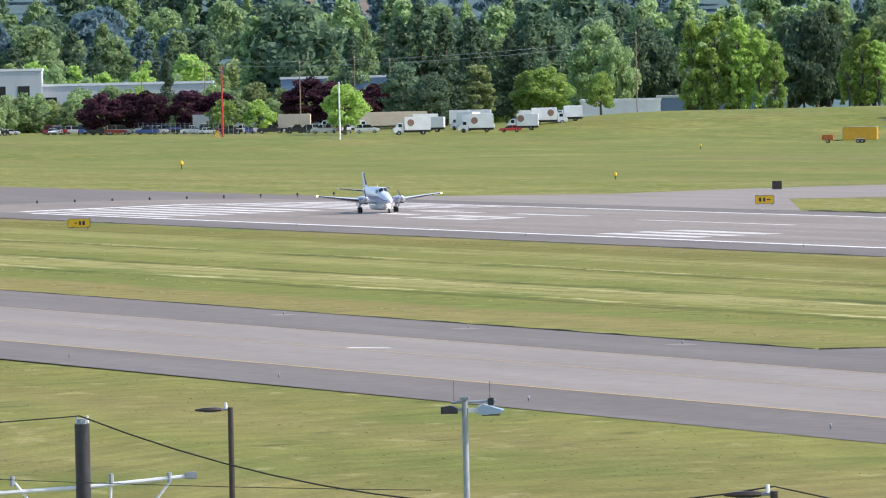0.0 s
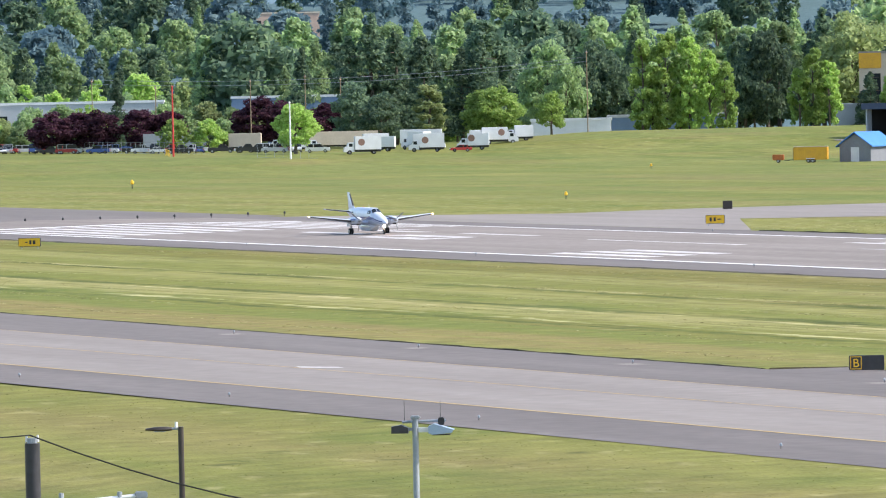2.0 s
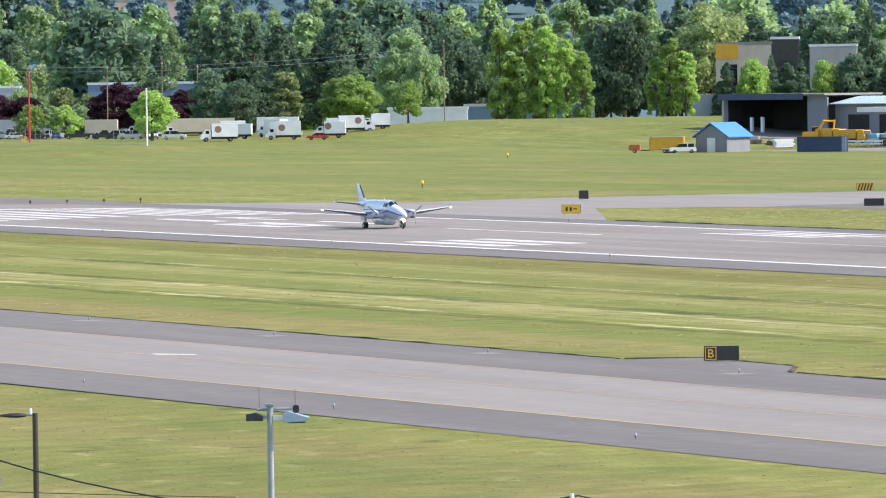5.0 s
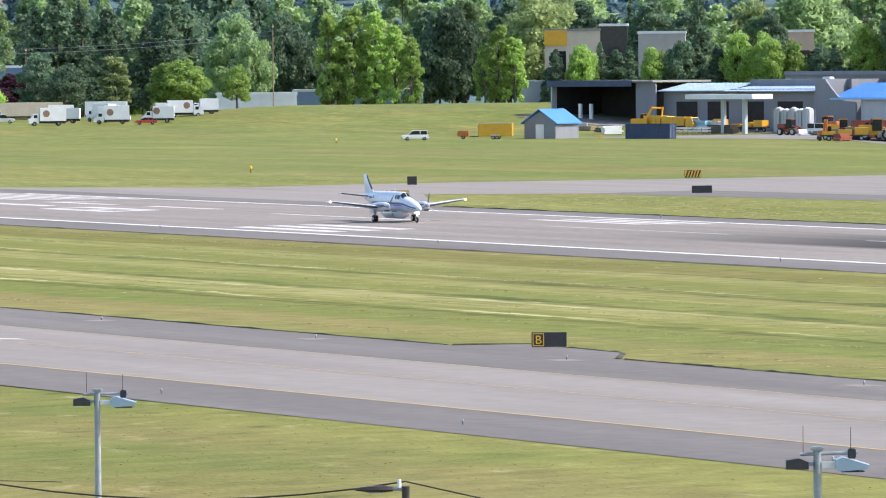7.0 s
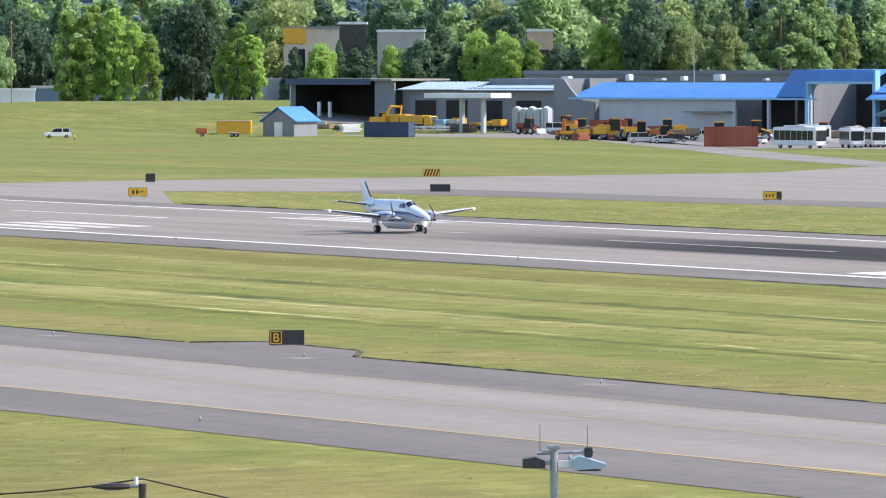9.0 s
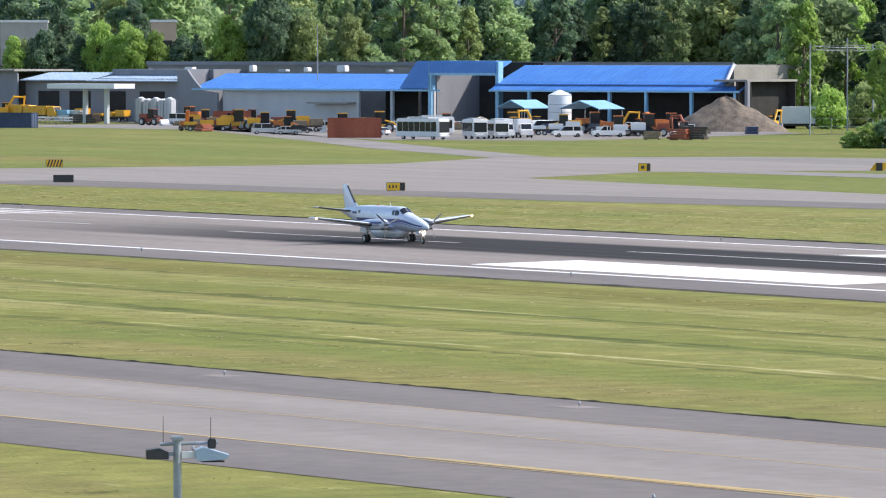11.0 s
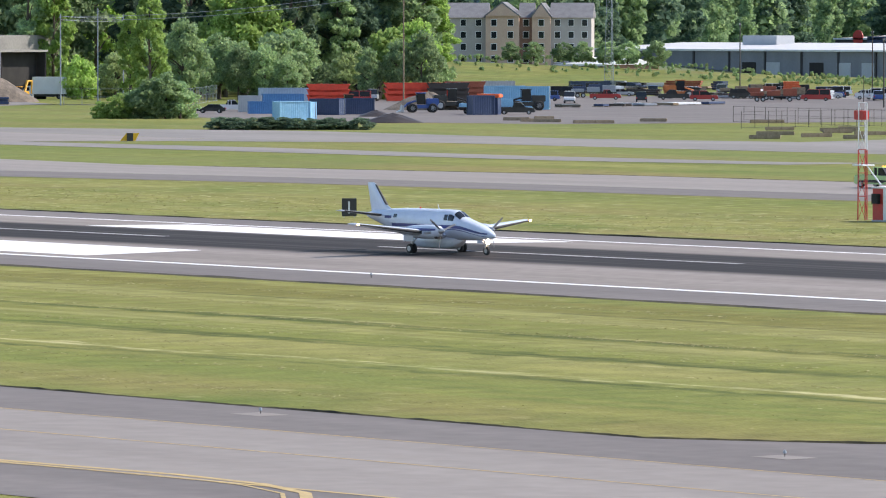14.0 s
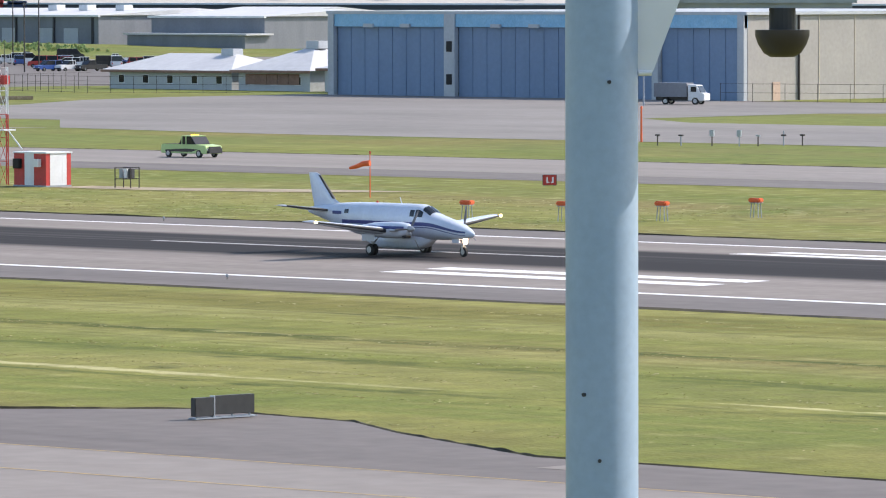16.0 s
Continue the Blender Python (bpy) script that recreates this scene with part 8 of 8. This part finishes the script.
for a in (('tall', 'mid', -322, 512, 27, 1.2), ('broad', 'mid', -324, 518, 28, 0.8), ('tall', 'dark', -335, 529, 28, 1.2), ('tall', 'mid', -314, 516, 27, 1.2), ('tall', 'mid', -328, 530, 26, 1.2), ('tall', 'bright', -315, 522, 22, 1.2), ('broad', 'bright', -305, 511, 15, 0.8), ('broad', 'bright', -307, 508, 14, 0.8), ('shrub', 'mid', -307, 516, 10, 0.8), ('broad', 'olive', -307, 505, 12, 0.8)):
    tree(*a)


# ---- grass tufts ----
def tufts(name, x0, x1, ylo, yhi, count, tall, material, label, rows=0):
    """Uncut blades and straw left by the mower: small upright clumps, thicker along the mower's rows."""
    r = np.random.RandomState(len(label))
    x = r.uniform(x0, x1, count)
    f = r.uniform(0, 1, count)
    if rows:
        f = (np.floor(f * rows) + 0.5 + 0.05 * r.normal(size=count) + 0.12 * np.sin(x * 0.013 + np.floor(f * rows))) / rows
    lo, hi = np.array([ylo(v) for v in x]), np.array([yhi(v) for v in x])
    keep = (np.sin(x * 0.031 + f * 9) + np.sin(x * 0.113 - f * 31) + 0.8 * r.normal(size=count)) > -0.3
    x, y = x[keep], (lo + (hi - lo) * f)[keep]
    n = len(x)
    a, h = r.uniform(0, 6.283, n), tall * r.uniform(0.3, 1.0, n) ** 1.5
    w = h * r.uniform(1.2, 3.0, n)
    c, s = np.cos(a) * w, np.sin(a) * w
    z = np.array([gz(u, v) for u, v in zip(x, y)]) - 0.01
    top = r.normal(size=(2, n)) * h * 2.5
    co = np.stack([np.stack([x - c, y - s, z], 1), np.stack([x + c, y + s, z], 1), np.stack([x + top[0], y + top[1], z + 0.3 * h + 0.01], 1)], 1).reshape(-1, 3)
    me = bpy.data.meshes.new(name)
    me.from_pydata(co.tolist(), [], np.arange(n * 3).reshape(-1, 3).tolist())
    me.materials.append(material)
    tagged(new(name, me), label, "grass", kind="stuff")


BLADES = leaf_material("green_grass_tufts", (0.130, 0.150, 0.034), (0.195, 0.210, 0.055), (0.270, 0.260, 0.090))
STRAW = leaf_material("dry_straw", (0.27, 0.24, 0.10), (0.38, 0.34, 0.16), (0.48, 0.44, 0.24))
tufts("grass_tufts", -180, 620, lambda x: FAR_EDGE(x) + 0.6, lambda x: -33.5, 60000, 0.055, BLADES, "short green grass tufts between runway and taxiway")
tufts("mown_straw", -180, 620, lambda x: FAR_EDGE(x) + 2, lambda x: -35, 52000, 0.10, STRAW, "pale mown straw lying in rows on the grass", 7)
tufts("grass_tufts", 70, 420, lambda x: 33.0, lambda x: 62.0, 14000, 0.09, BLADES, "short green grass tufts past the runway")
tufts("mown_straw", 70, 420, lambda x: 33.0, lambda x: 70.0, 16000, 0.14, STRAW, "pale straw clumps on the rough grass past the runway")
tufts("grass_tufts", 150, 640, lambda x: NEAR_EDGE(x) - 42, lambda x: NEAR_EDGE(x) - 0.4, 30000, 0.04, BLADES, "short green grass tufts before the taxiway")


def far_hill(name, pts, base, mm, label):
    bm = bmesh.new()
    lo = [bm.verts.new((x, y, base)) for x, y, z in pts]
    hi = [bm.verts.new((x, y, z)) for x, y, z in pts]
    bk = [bm.verts.new((x * 1.15, y * 1.15, z * 0.8)) for x, y, z in pts]
    for k in range(len(pts) - 1):
        bm.faces.new((lo[k], lo[k + 1], hi[k + 1], hi[k]))
        bm.faces.new((hi[k], hi[k + 1], bk[k + 1], bk[k]))
    tagged(part(name, bm, mm, smooth=True), label, "hill", kind="structure")


# the blue of the hill colour paints in aerial haze
HILL = mat("haze_blue_wooded_hill", (0.07, 0.13, 0.20), 0.95, color2=(0.14, 0.21, 0.27), scale=0.035, fine=(0.12, 0.3))
far_hill("backdrop", [(-3000 + 120 * math.sin(k * 0.5), 650 + 75 * k, 100 + 26 * noise.noise((k * 0.35, 0, 0)) + 10 * noise.noise((k * 1.3, 2, 0))) for k in range(40)], -5, HILL, "distant wooded hills, haze painted into their blue-green")


# ---- what moves ----
ROLL = [(0.0, 58.34), (0.5, 60.63), (1.0, 63.41), (1.5, 66.79), (2.0, 70.98), (2.5, 75.92), (3.0, 81.94), (4.0, 96.04), (4.75, 108.77), (5.5, 123.78), (6.0, 134.23), (6.5, 145.42), (7.0, 157.46), (7.5, 170.4), (8.0, 184.18), (8.5, 198.57), (9.25, 220.59), (10.0, 243.77), (11.0, 275.92), (11.5, 292.36), (12.0, 308.94), (12.5, 325.58), (13.0, 342.31), (13.5, 359.36), (14.0, 376.79), (14.5, 394.58), (15.0, 412.86), (15.5, 431.54), (16.0, 450.67)]


def along(rows, t):
    for (a, x), (b, y) in zip(rows, rows[1:]):
        if a <= t <= b:
            return x + (y - x) * (t - a) / (b - a)
    return rows[-1][1]


def motions():
    yaw = [(0.0, -8.0), (1.5, -4.5), (3.0, -2.5), (5.5, -1.5), (14.0, -0.5), (16.0, -2.5)]
    shift = [(0.0, -1.0), (1.5, -1.0), (3.0, 0.0), (5.5, 0.6), (7.0, 0.9), (8.5, 0.6), (11.0, 0.0), (16.0, 0.0)]
    walk(AIRPLANE, [(t, pose(x + along(shift, t), -3.2, crown(-3.2) + 0.03, 0, 0, along(yaw, t))) for t, x in ROLL])
    ticks = [k / 10 for k in range(161)]
    for prop, y in PROPS:
        walk(prop, [(t, pose(-2.2, y, 1.52, 80 * k + 5 * y)) for k, t in enumerate(ticks)])
    for w in WHEELS:
        at = w.matrix_basis.translation.copy()
        walk(w, [(t, Matrix.Translation(at) @ pose(0, 0, 0, 0, 75 * k, 0)) for k, t in enumerate(ticks)])
    walk(VAN, [(t, pose(-411.5 - 3.0 * (t - 5.5), 274.5 - 8.8 * (t - 5.5), 0.02, 0, 0, 251)) for t in (0.0, 5.5, 8.5, 16.0)])
    walk(PICKUP, [(t, pose(x, 128.5, 0.03, 0, 0, 0)) for t, x in ((0.0, 111.8), (14.0, 265.8), (16.0, 287.8))])
    for wheels, turn in ((VAN_WHEELS, 60), (PICKUP_WHEELS, 75)):
        for w in wheels:
            at = w.matrix_basis.translation.copy()
            walk(w, [(t, Matrix.Translation(at) @ pose(0, 0, 0, 0, turn * k, 0)) for k, t in enumerate(ticks)])


motions()
